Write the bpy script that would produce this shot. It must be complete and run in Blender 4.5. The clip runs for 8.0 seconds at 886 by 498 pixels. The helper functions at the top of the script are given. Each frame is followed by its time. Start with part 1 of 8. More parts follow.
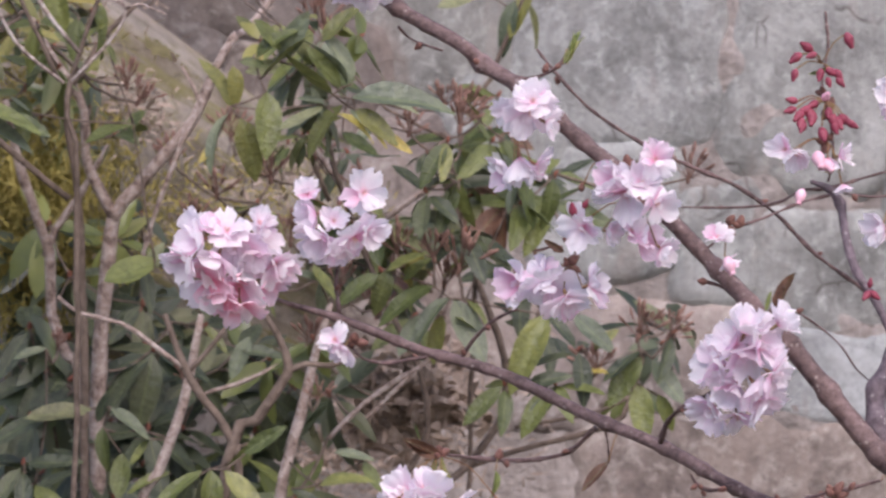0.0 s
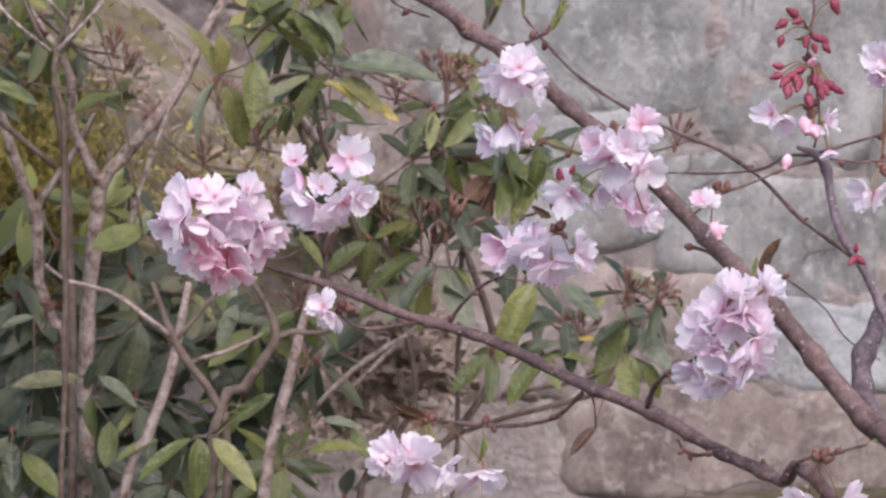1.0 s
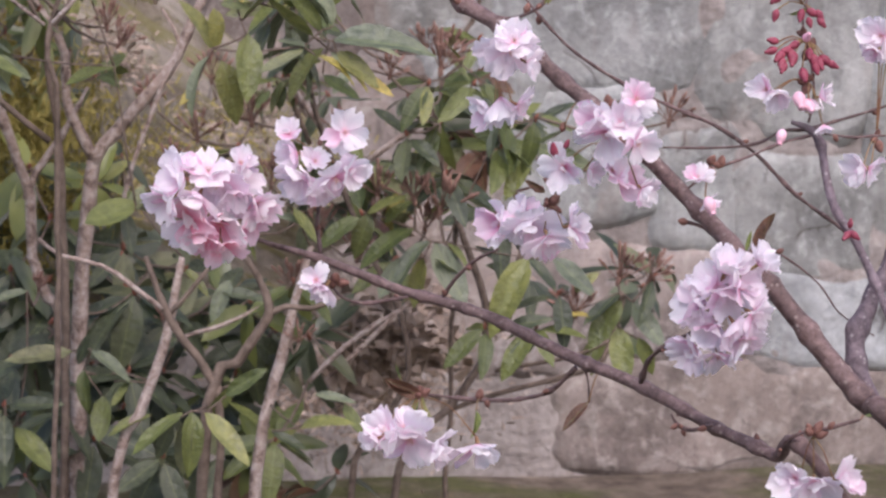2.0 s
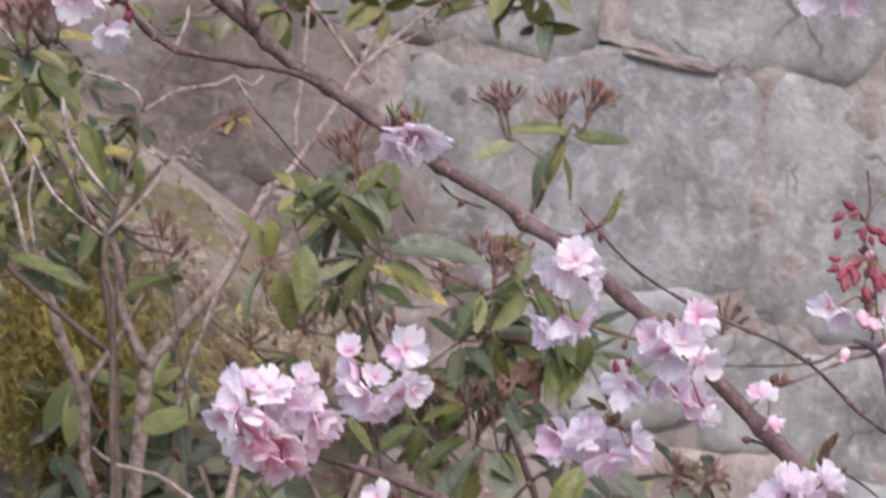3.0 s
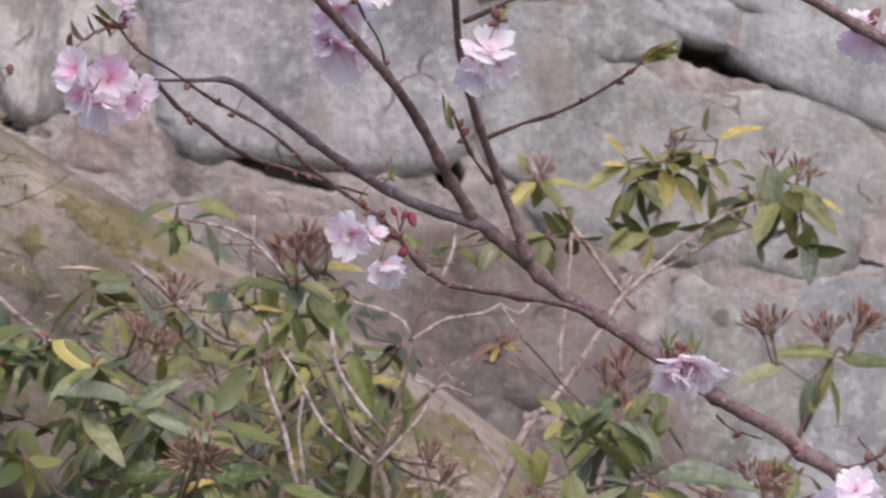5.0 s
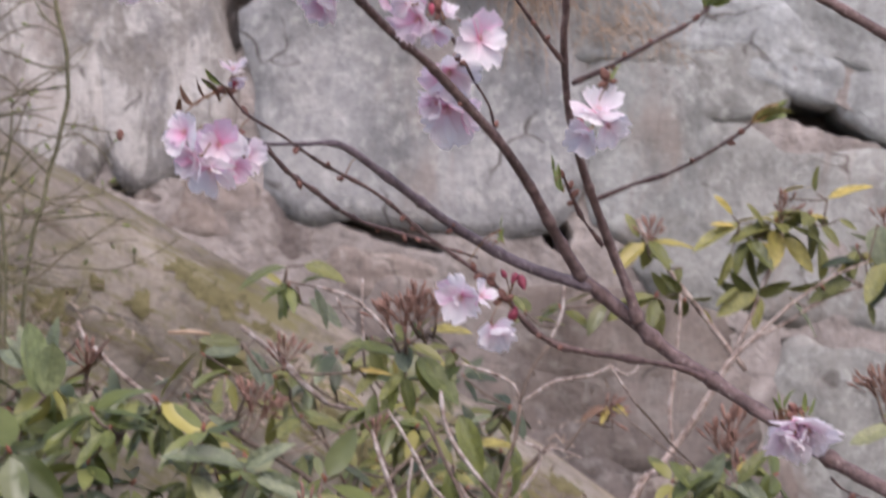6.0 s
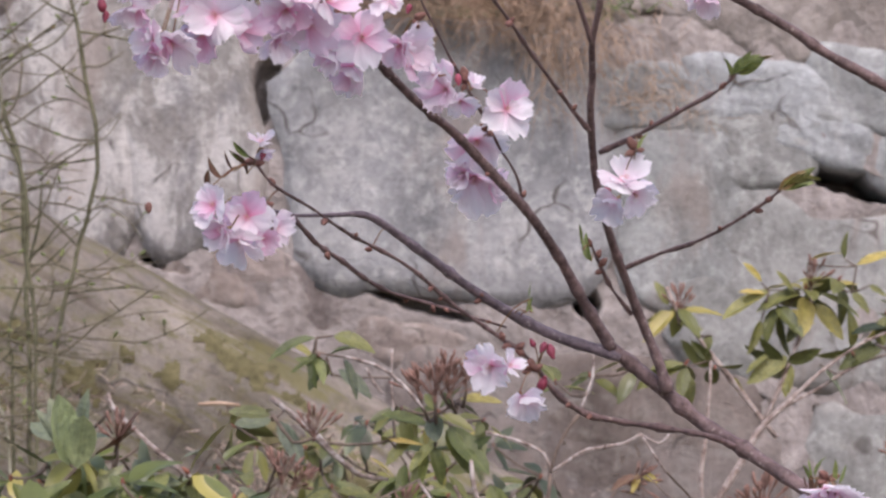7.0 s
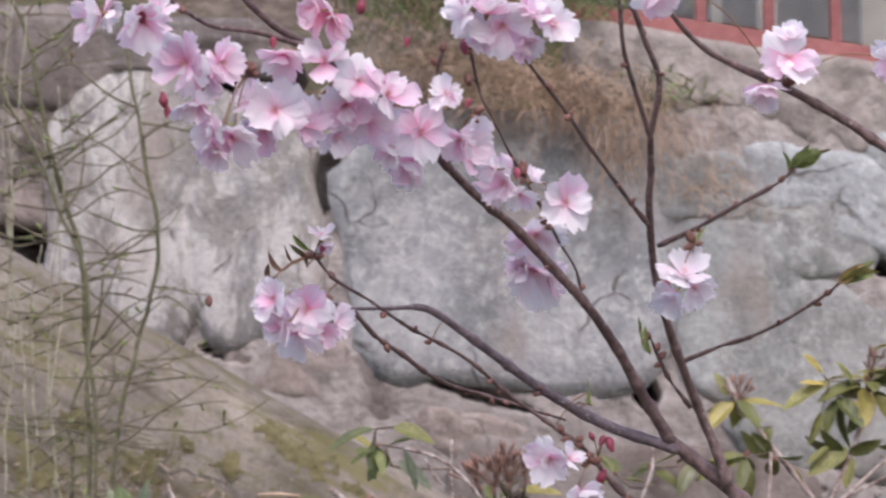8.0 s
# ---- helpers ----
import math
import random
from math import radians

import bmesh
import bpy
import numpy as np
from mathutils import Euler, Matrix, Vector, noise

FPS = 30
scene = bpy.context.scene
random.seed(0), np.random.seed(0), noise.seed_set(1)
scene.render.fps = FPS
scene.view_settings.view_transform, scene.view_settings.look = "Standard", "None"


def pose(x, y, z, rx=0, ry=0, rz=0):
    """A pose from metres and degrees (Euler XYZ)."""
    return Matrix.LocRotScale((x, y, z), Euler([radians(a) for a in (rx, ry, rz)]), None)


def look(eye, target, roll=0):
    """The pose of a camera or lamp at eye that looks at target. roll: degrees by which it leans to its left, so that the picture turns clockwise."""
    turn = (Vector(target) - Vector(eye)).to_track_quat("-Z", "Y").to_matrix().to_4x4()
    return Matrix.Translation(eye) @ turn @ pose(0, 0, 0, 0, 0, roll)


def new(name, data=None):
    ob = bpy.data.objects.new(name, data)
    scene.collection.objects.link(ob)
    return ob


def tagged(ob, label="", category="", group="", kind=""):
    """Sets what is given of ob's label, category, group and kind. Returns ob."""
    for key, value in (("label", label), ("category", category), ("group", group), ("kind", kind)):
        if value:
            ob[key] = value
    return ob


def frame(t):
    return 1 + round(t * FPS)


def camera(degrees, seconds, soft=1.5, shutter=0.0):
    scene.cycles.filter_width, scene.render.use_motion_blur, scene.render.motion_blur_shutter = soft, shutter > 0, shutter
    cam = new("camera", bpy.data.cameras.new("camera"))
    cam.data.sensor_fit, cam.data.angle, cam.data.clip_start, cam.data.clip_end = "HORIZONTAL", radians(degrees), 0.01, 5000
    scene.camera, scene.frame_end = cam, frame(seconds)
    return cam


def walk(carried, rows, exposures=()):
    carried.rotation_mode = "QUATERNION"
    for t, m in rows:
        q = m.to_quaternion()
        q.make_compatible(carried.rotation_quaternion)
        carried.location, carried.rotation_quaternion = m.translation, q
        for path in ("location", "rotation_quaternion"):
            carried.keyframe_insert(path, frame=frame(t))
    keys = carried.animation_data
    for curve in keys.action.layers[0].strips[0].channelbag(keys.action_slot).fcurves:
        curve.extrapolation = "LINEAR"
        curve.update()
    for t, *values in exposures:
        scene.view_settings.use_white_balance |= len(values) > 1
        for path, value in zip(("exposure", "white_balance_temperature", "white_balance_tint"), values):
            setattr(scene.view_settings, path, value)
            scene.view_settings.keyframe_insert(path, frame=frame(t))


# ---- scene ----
cam = camera(18, 8.0, soft=2.42, shutter=0.4)
cam.data.dof.use_dof = True
cam.data.dof.focus_distance = 2.15
cam.data.dof.aperture_fstop = 30.0
PATH = [
    (0, (0.0288, -0.0002, 1.4924), (0.3494, 1.964, 1.2943), 0.58),
    (0.3, (0.0287, -0.0034, 1.4920), (0.3653, 1.9579, 1.2913), 0.55),
    (0.5, (0.0283, -0.0051, 1.4918), (0.3637, 1.9556, 1.2841), 0.48),
    (0.8, (0.0284, -0.0058, 1.4902), (0.3656, 1.9538, 1.2751), 0.53),
    (1, (0.0274, -0.0061, 1.4898), (0.3572, 1.9543, 1.2706), 0.55),
    (1.2, (0.0283, -0.0014, 1.4888), (0.362, 1.9578, 1.2645), 0.62),
    (2.3, (0.0276, -0.0044, 1.4877), (0.3609, 1.9534, 1.2513), 0.73),
    (2.4, (0.0281, -0.0046, 1.4891), (0.3493, 1.9583, 1.2803), 0.62),
    (2.5, (0.0215, -0.0048, 1.4923), (0.3480, 1.9595, 1.3053), 0.68),
    (2.6, (0.0220, -0.0065, 1.4945), (0.3412, 1.9619, 1.3408), 0.82),
    (2.8, (0.0179, -0.0065, 1.4984), (0.3327, 1.9656, 1.3898), 0.81),
    (3, (0.0152, 0.0007, 1.5024), (0.3184, 1.9752, 1.4067), 0.64),
    (3.2, (0.0131, 0.0001, 1.5063), (0.3037, 1.9780, 1.4491), 0.56),
    (3.5, (0.0096, -0.0022, 1.5104), (0.2894, 1.978, 1.4858), 0.52),
    (3.7, (0.0084, -0.0049, 1.5105), (0.2787, 1.9767, 1.4956), 0.58),
    (4, (0.0051, -0.0071, 1.5117), (0.2465, 1.9782, 1.53), 0.42),
    (4.2, (0.0049, -0.0069, 1.5113), (0.2221, 1.9811, 1.5344), 0.26),
    (4.5, (-0.0002, -0.0067, 1.5118), (0.1776, 1.9848, 1.5628), 0.14),
    (4.7, (0.0013, -0.0001, 1.5117), (0.1526, 1.9934, 1.5663), 0.01),
    (5.8, (-0.0027, 0.0012, 1.5117), (0.0614, 1.9981, 1.6023), -0.19),
    (6, (-0.0014, 0.0093, 1.5132), (0.0442, 2.006, 1.6177), -0.35),
    (6.2, (-0.0013, 0.0082, 1.5129), (0.0337, 2.0031, 1.6506), -0.56),
    (6.5, (-0.0023, 0.006, 1.5138), (0.0228, 2.0009, 1.6544), -0.62),
    (6.8, (-0.0008, 0.0068, 1.5140), (0.0263, 2.0012, 1.6609), -0.75),
    (7, (-0.0003, 0.0073, 1.5139), (0.0244, 2.0012, 1.6678), -0.76),
    (7.2, (-0.0006, 0.0063, 1.5150), (0.0131, 1.9996, 1.6783), -0.85),
    (7.5, (-0.0008, 0.0033, 1.5153), (0.0115, 1.9933, 1.7144), -0.75),
    (7.8, (-0.0007, 0.0016, 1.5151), (-0.0009, 1.9904, 1.7268), -0.60),
    (8, (0.0002, 0.0011, 1.5166), (-0.0171, 1.9891, 1.7341), -0.63),
]
walk(cam, [(t, look(eye, target, roll)) for t, eye, target, roll in PATH], [(0.0, 0.73, 6390, 21.2), (2.5, 0.74, 6390, 21.2), (4.0, 0.73, 6410, 20), (6.5, 0.74, 6420, 20.8), (8.0, 0.76, 6300, 18.6)])

# ---- world, sun, exposure ----
world = bpy.data.worlds.new("overcast_sky")
scene.world = world
world.use_nodes = True
wn = world.node_tree.nodes
sky = wn.new("ShaderNodeTexSky")
sky.sky_type = "NISHITA"
sky.sun_disc = False
sky.sun_elevation = radians(48)
sky.sun_rotation = radians(150)
sky.air_density = 1.0
sky.dust_density = 3.0
wn["Background"].inputs["Strength"].default_value = 0.13
world.node_tree.links.new(sky.outputs["Color"], wn["Background"].inputs["Color"])
sun = new("sun", bpy.data.lights.new("sun", "SUN"))
sun.data.energy = 1.3
sun.data.angle = radians(25)
sun.data.color = (1.0, 0.95, 0.9)
sun.matrix_basis = look((-1.5, -3.0, 4.0), (0, 0, 0))


# ---- materials ----
def material(name, rough=0.8, spec=0.3):
    m = bpy.data.materials.new(name)
    m.use_nodes = True
    n, l = m.node_tree.nodes, m.node_tree.links
    b = n["Principled BSDF"]
    b.inputs["Roughness"].default_value = rough
    b.inputs["Specular IOR Level"].default_value = spec
    return m, n, l, b


def noise_tex(n, l, coord, scale, detail=6.0, rough=0.6, distort=0.0):
    t = n.new("ShaderNodeTexNoise")
    t.inputs["Scale"].default_value = scale
    t.inputs["Detail"].default_value = detail
    t.inputs["Roughness"].default_value = rough
    t.inputs["Distortion"].default_value = distort
    l.new(coord, t.inputs["Vector"])
    return t.outputs["Fac"]


def ramp(n, l, fac, stops):
    r = n.new("ShaderNodeValToRGB")
    while len(r.color_ramp.elements) < len(stops):
        r.color_ramp.elements.new(0.5)
    for e, (p, c) in zip(r.color_ramp.elements, stops):
        e.position, e.color = p, (*c, 1)
    l.new(fac, r.inputs["Fac"])
    return r.outputs["Color"]


def mix(n, l, fac, a, b, kind="MIX"):
    x = n.new("ShaderNodeMix")
    x.data_type, x.blend_type = "RGBA", kind
    for sock, v in ((x.inputs[0], fac), (x.inputs[6], a), (x.inputs[7], b)):
        if isinstance(v, (int, float)):
            sock.default_value = v
        elif isinstance(v, tuple):
            sock.default_value = (*v, 1)
        else:
            l.new(v, sock)
    return x.outputs[2]


def bump(n, l, b, height, strength, dist):
    x = n.new("ShaderNodeBump")
    x.inputs["Strength"].default_value = strength
    x.inputs["Distance"].default_value = dist
    l.new(height, x.inputs["Height"])
    l.new(x.outputs["Normal"], b.inputs["Normal"])


def coords(n, which="Object"):
    return n.new("ShaderNodeTexCoord").outputs[which]


def world_place(n):
    return n.new("ShaderNodeNewGeometry").outputs["Position"]


def chance(n):
    return n.new("ShaderNodeObjectInfo").outputs["Random"]


def stone_material(name, dark, mid, pale, lichen, dip=None, limy=0.0):
    m, n, l, b = material(name, 0.9, 0.2)
    p = world_place(n)

    def stretched(sx, sz):
        k = n.new("ShaderNodeMapping")
        k.inputs["Scale"].default_value = (sx, sx, sz)
        l.new(p, k.inputs["Vector"])
        return k.outputs["Vector"]

    big = noise_tex(n, l, p, 3.4, 8, 0.62, 0.4)
    col = ramp(n, l, big, [(0.34, dark), (0.5, mid), (0.64, pale)])
    # crusts of lichen with firm edges
    crust = ramp(n, l, noise_tex(n, l, p, 21, 9, 0.68, 0.4), [(0.51, (0, 0, 0)), (0.6, (0.75, 0.75, 0.75))])
    col = mix(n, l, crust, col, lichen)
    # dark weathered blotches
    blotch = ramp(n, l, noise_tex(n, l, stretched(6.5, 5.0), 1.0, 10, 0.72, 0.5), [(0.5, (0, 0, 0)), (0.66, (0.7, 0.7, 0.7))])
    col = mix(n, l, blotch, col, tuple(0.72 * q for q in dark))
    # water marks running down
    runs = ramp(n, l, noise_tex(n, l, stretched(8.0, 2.4), 1.0, 8, 0.66, 0.5), [(0.36, (0.7, 0.69, 0.68)), (0.52, (1, 1, 1)), (0.66, (1.14, 1.14, 1.14))])
    col = mix(n, l, 0.6, col, runs, "MULTIPLY")
    if limy:
        lime = ramp(n, l, noise_tex(n, l, stretched(12.0, 6.0), 1.0, 9, 0.7, 0.6), [(0.47, (0, 0, 0)), (0.56, (limy, limy, limy))])
        col = mix(n, l, lime, col, (0.6, 0.585, 0.56))
        soot = ramp(n, l, noise_tex(n, l, stretched(8.0, 3.6), 1.3, 9, 0.72, 0.6), [(0.51, (0, 0, 0)), (0.6, (limy, limy, limy))])
        col = mix(n, l, soot, col, (0.235, 0.228, 0.228))
    grain = ramp(n, l, noise_tex(n, l, p, 85, 6, 0.75), [(0.34, (0.66, 0.65, 0.65)), (0.5, (1, 1, 1)), (0.68, (1.16, 1.16, 1.15))])
    col = mix(n, l, 0.6, col, grain, "MULTIPLY")
    warp = n.new("ShaderNodeVectorMath")
    warp.operation = "MULTIPLY_ADD"
    wob = n.new("ShaderNodeTexNoise")
    wob.inputs["Scale"].default_value = 7
    l.new(p, wob.inputs["Vector"])
    l.new(wob.outputs["Color"], warp.inputs[0])
    warp.inputs[1].default_value = (0.16, 0.16, 0.16)
    l.new(p, warp.inputs[2])
    cr = n.new("ShaderNodeTexVoronoi")
    cr.feature = "DISTANCE_TO_EDGE"
    cr.inputs["Scale"].default_value = 4.2
    l.new(warp.outputs[0], cr.inputs["Vector"])
    line = ramp(n, l, cr.outputs["Distance"], [(0.005, (1, 1, 1)), (0.02, (0, 0, 0))])
    some = ramp(n, l, noise_tex(n, l, p, 4.5, 3), [(0.55, (0, 0, 0)), (0.62, (0.85, 0.85, 0.85))])
    col = mix(n, l, mix(n, l, 1.0, line, some, "MULTIPLY"), col, (0.1, 0.088, 0.082))
    tint = ramp(n, l, chance(n), [(0, (0.9, 0.87, 0.84)), (0.5, (0.98, 0.97, 0.96)), (1, (1.04, 1.05, 1.08))])
    col = mix(n, l, 1.0, col, tint, "MULTIPLY")
    rust = ramp(n, l, noise_tex(n, l, stretched(4.5, 1.5), 1.0, 7, 0.65, 0.8), [(0.54, (0, 0, 0)), (0.66, (0.55, 0.55, 0.55))])
    col = mix(n, l, rust, col, (0.34, 0.282, 0.25))
    if dip is not None:
        axes = []
        for way, size in (((math.cos(dip), 0, -math.sin(dip)), 1.6), ((math.sin(dip), 0, math.cos(dip)), 15.0)):
            dot = n.new("ShaderNodeVectorMath")
            dot.operation = "DOT_PRODUCT"
            l.new(p, dot.inputs[0])
            dot.inputs[1].default_value = [q * size for q in way]
            axes.append(dot.outputs["Value"])
        bed = n.new("ShaderNodeCombineXYZ")
        l.new(axes[0], bed.inputs[0])
        l.new(axes[1], bed.inputs[1])
        layer = noise_tex(n, l, bed.outputs[0], 1.0, 7, 0.65, 0.5)
        col = mix(n, l, 0.9, col, ramp(n, l, layer, [(0.36, (0.62, 0.58, 0.5)), (0.5, (1, 1, 1)), (0.62, (1.12, 1.1, 1.04))]), "MULTIPLY")
        green = ramp(n, l, noise_tex(n, l, bed.outputs[0], 0.45, 6, 0.7, 0.8), [(0.52, (0, 0, 0)), (0.68, (0.4, 0.4, 0.4))])
        col = mix(n, l, green, col, (0.19, 0.17, 0.095))
        tufts = ramp(n, l, noise_tex(n, l, bed.outputs[0], 1.1, 8, 0.72, 1.2), [(0.54, (0, 0, 0)), (0.6, (0.8, 0.8, 0.8))])
        col = mix(n, l, tufts, col, (0.17, 0.155, 0.065))
    l.new(col, b.inputs["Base Color"])
    both = n.new("ShaderNodeMath")
    both.operation = "MULTIPLY_ADD"
    l.new(noise_tex(n, l, p, 13, 5, 0.6), both.inputs[0])
    both.inputs[1].default_value = 1.1
    l.new(noise_tex(n, l, p, 60, 8, 0.72), both.inputs[2])
    bump(n, l, b, both.outputs[0], 0.8, 0.01)
    return m


def leaf_material(name, low, high, edge):
    m, n, l, b = material(name, 0.34, 0.55)
    v = n.new("ShaderNodeSeparateXYZ")
    l.new(coords(n), v.inputs[0])
    both = n.new("ShaderNodeMath")
    both.operation = "ADD"
    l.new(chance(n), both.inputs[0])
    l.new(n.new("ShaderNodeNewGeometry").outputs["Random Per Island"], both.inputs[1])
    part_of = n.new("ShaderNodeMath")
    part_of.operation = "FRACT"
    l.new(both.outputs[0], part_of.inputs[0])
    col = ramp(n, l, part_of.outputs[0], [(0.0, low), (0.84, high), (1.0, edge)])
    blotch = ramp(n, l, noise_tex(n, l, coords(n), 4, 5, 0.7), [(0.34, (0.6, 0.62, 0.6)), (0.66, (1.3, 1.28, 1.1))])
    col = mix(n, l, 1.0, col, blotch, "MULTIPLY")
    a = n.new("ShaderNodeMath")
    a.operation = "ABSOLUTE"
    l.new(v.outputs["X"], a.inputs[0])
    rib = ramp(n, l, a.outputs[0], [(0.0, (0.5, 0.5, 0.5)), (0.014, (0, 0, 0))])
    col = mix(n, l, rib, col, (0.22, 0.26, 0.1))
    l.new(col, b.inputs["Base Color"])
    bump(n, l, b, noise_tex(n, l, coords(n), 9, 3), 0.3, 0.02)
    t = n.new("ShaderNodeBsdfTranslucent")
    l.new(col, t.inputs["Color"])
    s = n.new("ShaderNodeMixShader")
    s.inputs[0].default_value = 0.18
    l.new(b.outputs[0], s.inputs[1])
    l.new(t.outputs[0], s.inputs[2])
    l.new(s.outputs[0], n["Material Output"].inputs["Surface"])
    return m


def petal_material(name, base, middle, tip):
    m, n, l, b = material(name, 0.6, 0.2)
    v = n.new("ShaderNodeSeparateXYZ")
    l.new(coords(n), v.inputs[0])
    streak = noise_tex(n, l, coords(n), 5, 3)
    f = n.new("ShaderNodeMath")
    f.operation = "MULTIPLY_ADD"
    l.new(streak, f.inputs[0])
    f.inputs[1].default_value = 0.35
    l.new(v.outputs["Y"], f.inputs[2])
    col = ramp(n, l, f.outputs[0], [(0.13, base), (0.44, middle), (0.9, tip)])
    fan = n.new("ShaderNodeMapping")
    fan.inputs["Scale"].default_value = (16, 1.6, 1)
    l.new(coords(n), fan.inputs["Vector"])
    veins = noise_tex(n, l, fan.outputs["Vector"], 1.0, 3, 0.6)
    col = mix(n, l, 0.3, col, ramp(n, l, veins, [(0.34, (0.92, 0.82, 0.89)), (0.56, (1, 1, 1))]), "MULTIPLY")
    bump(n, l, b, veins, 0.2, 0.02)
    tint = ramp(n, l, chance(n), [(0, (1, 0.9, 0.945)), (0.35, (1, 0.985, 0.99)), (1, (1, 1, 1))])
    col = mix(n, l, 1.0, col, tint, "MULTIPLY")
    l.new(col, b.inputs["Base Color"])
    t = n.new("ShaderNodeBsdfTranslucent")
    l.new(col, t.inputs["Color"])
    s = n.new("ShaderNodeMixShader")
    s.inputs[0].default_value = 0.45
    l.new(b.outputs[0], s.inputs[1])
    l.new(t.outputs[0], s.inputs[2])
    l.new(s.outputs[0], n["Material Output"].inputs["Surface"])
    return m


def plain_material(name, low, high, scale, rough=0.8, spec=0.3, relief=0.4, depth=0.002):
    m, n, l, b = material(name, rough, spec)
    p = world_place(n)
    col = ramp(n, l, noise_tex(n, l, p, scale, 6, 0.65), [(0.32, low), (0.68, high)])
    tone = ramp(n, l, noise_tex(n, l, p, scale * 0.13, 4), [(0.3, (0.75, 0.75, 0.75)), (0.7, (1.15, 1.15, 1.15))])
    l.new(mix(n, l, 1.0, col, tone, "MULTIPLY"), b.inputs["Base Color"])
    bump(n, l, b, noise_tex(n, l, p, scale * 1.6, 6), relief, depth)
    return m


def bark_material(name, low, high, dot):
    m, n, l, b = material(name, 0.48, 0.4)
    p = world_place(n)
    col = ramp(n, l, noise_tex(n, l, p, 140, 6, 0.7), [(0.34, low), (0.66, high)])
    tone = ramp(n, l, noise_tex(n, l, p, 22, 4), [(0.3, (0.6, 0.58, 0.58)), (0.7, (1.3, 1.28, 1.28))])
    col = mix(n, l, 1.0, col, tone, "MULTIPLY")
    v = n.new("ShaderNodeTexVoronoi")
    v.inputs["Scale"].default_value = 190
    l.new(p, v.inputs["Vector"])
    spots = ramp(n, l, v.outputs["Distance"], [(0.2, (0.8, 0.8, 0.8)), (0.3, (0, 0, 0))])
    keep = ramp(n, l, noise_tex(n, l, p, 60, 3), [(0.48, (0, 0, 0)), (0.6, (1, 1, 1))])
    spots = mix(n, l, 1.0, spots, keep, "MULTIPLY")
    l.new(mix(n, l, spots, col, dot), b.inputs["Base Color"])
    bump(n, l, b, noise_tex(n, l, p, 200, 6, 0.7), 0.7, 0.003)
    return m


def earth_material(name):
    """Brown soil with crumbs, dry leaf flecks and patches of low moss and grass."""
    m, n, l, b = material(name, 0.95, 0.1)
    p = world_place(n)
    col = ramp(n, l, noise_tex(n, l, p, 14, 8, 0.7), [(0.32, (0.1, 0.078, 0.062)), (0.5, (0.19, 0.155, 0.125)), (0.68, (0.3, 0.25, 0.2))])
    flecks = n.new("ShaderNodeTexVoronoi")
    flecks.inputs["Scale"].default_value = 26
    l.new(p, flecks.inputs["Vector"])
    dry = ramp(n, l, flecks.outputs["Distance"], [(0.16, (0.8, 0.8, 0.8)), (0.26, (0, 0, 0))])
    some = ramp(n, l, noise_tex(n, l, p, 3.5, 4), [(0.48, (0, 0, 0)), (0.6, (1, 1, 1))])
    col = mix(n, l, mix(n, l, 1.0, dry, some, "MULTIPLY"), col, (0.36, 0.26, 0.18))
    low = ramp(n, l, noise_tex(n, l, p, 1.1, 9, 0.7, 0.6), [(0.46, (0, 0, 0)), (0.58, (0.85, 0.85, 0.85))])
    blade = ramp(n, l, noise_tex(n, l, p, 70, 4, 0.7), [(0.35, (0.06, 0.075, 0.025)), (0.65, (0.15, 0.165, 0.06))])
    col = mix(n, l, low, col, blade)
    l.new(col, b.inputs["Base Color"])
    bump(n, l, b, noise_tex(n, l, p, 20, 9, 0.72), 1.0, 0.03)
    return m


def mottled_material(name, low, mid, pale):
    """Grey-brown bark with pale crusts and dark scars."""
    m, n, l, b = material(name, 0.85, 0.2)
    p = world_place(n)
    col = ramp(n, l, noise_tex(n, l, p, 55, 5, 0.65, 0.5), [(0.36, low), (0.47, mid), (0.6, pale)])
    fine = ramp(n, l, noise_tex(n, l, p, 260, 4, 0.7), [(0.35, (0.7, 0.68, 0.67)), (0.6, (1.1, 1.1, 1.1))])
    l.new(mix(n, l, 0.8, col, fine, "MULTIPLY"), b.inputs["Base Color"])
    bump(n, l, b, noise_tex(n, l, p, 160, 6, 0.7), 0.7, 0.004)
    return m


GREY = stone_material("grey_lichen_stone", (0.235, 0.244, 0.24), (0.355, 0.369, 0.363), (0.435, 0.452, 0.446), (0.48, 0.503, 0.498))
DUSKY = stone_material("dusky_green_grey_stone", (0.21, 0.216, 0.21), (0.32, 0.329, 0.32), (0.4, 0.411, 0.4), (0.46, 0.478, 0.468))
BOULDER = stone_material("pale_grey_boulder", (0.21, 0.222, 0.238), (0.365, 0.378, 0.392), (0.49, 0.503, 0.512), (0.56, 0.578, 0.58))
PALE = stone_material("pale_weathered_stone", (0.18, 0.17, 0.158), (0.305, 0.288, 0.268), (0.39, 0.37, 0.346), (0.5, 0.485, 0.462), limy=0.72)
BROWN = stone_material("brown_stone", (0.14, 0.118, 0.108), (0.29, 0.247, 0.226), (0.4, 0.345, 0.318), (0.46, 0.42, 0.39))
SLAB = stone_material("mossy_slab_stone", (0.175, 0.157, 0.134), (0.275, 0.246, 0.212), (0.345, 0.31, 0.27), (0.2, 0.185, 0.115), radians(31.5))
DARKBROWN = stone_material("dark_brown_stone", (0.135, 0.115, 0.104), (0.215, 0.186, 0.17), (0.28, 0.245, 0.226), (0.27, 0.25, 0.23))
MORTAR = plain_material("earthy_mortar", (0.22, 0.192, 0.178), (0.43, 0.388, 0.366), 24, 0.95, 0.1, 0.9, 0.016)
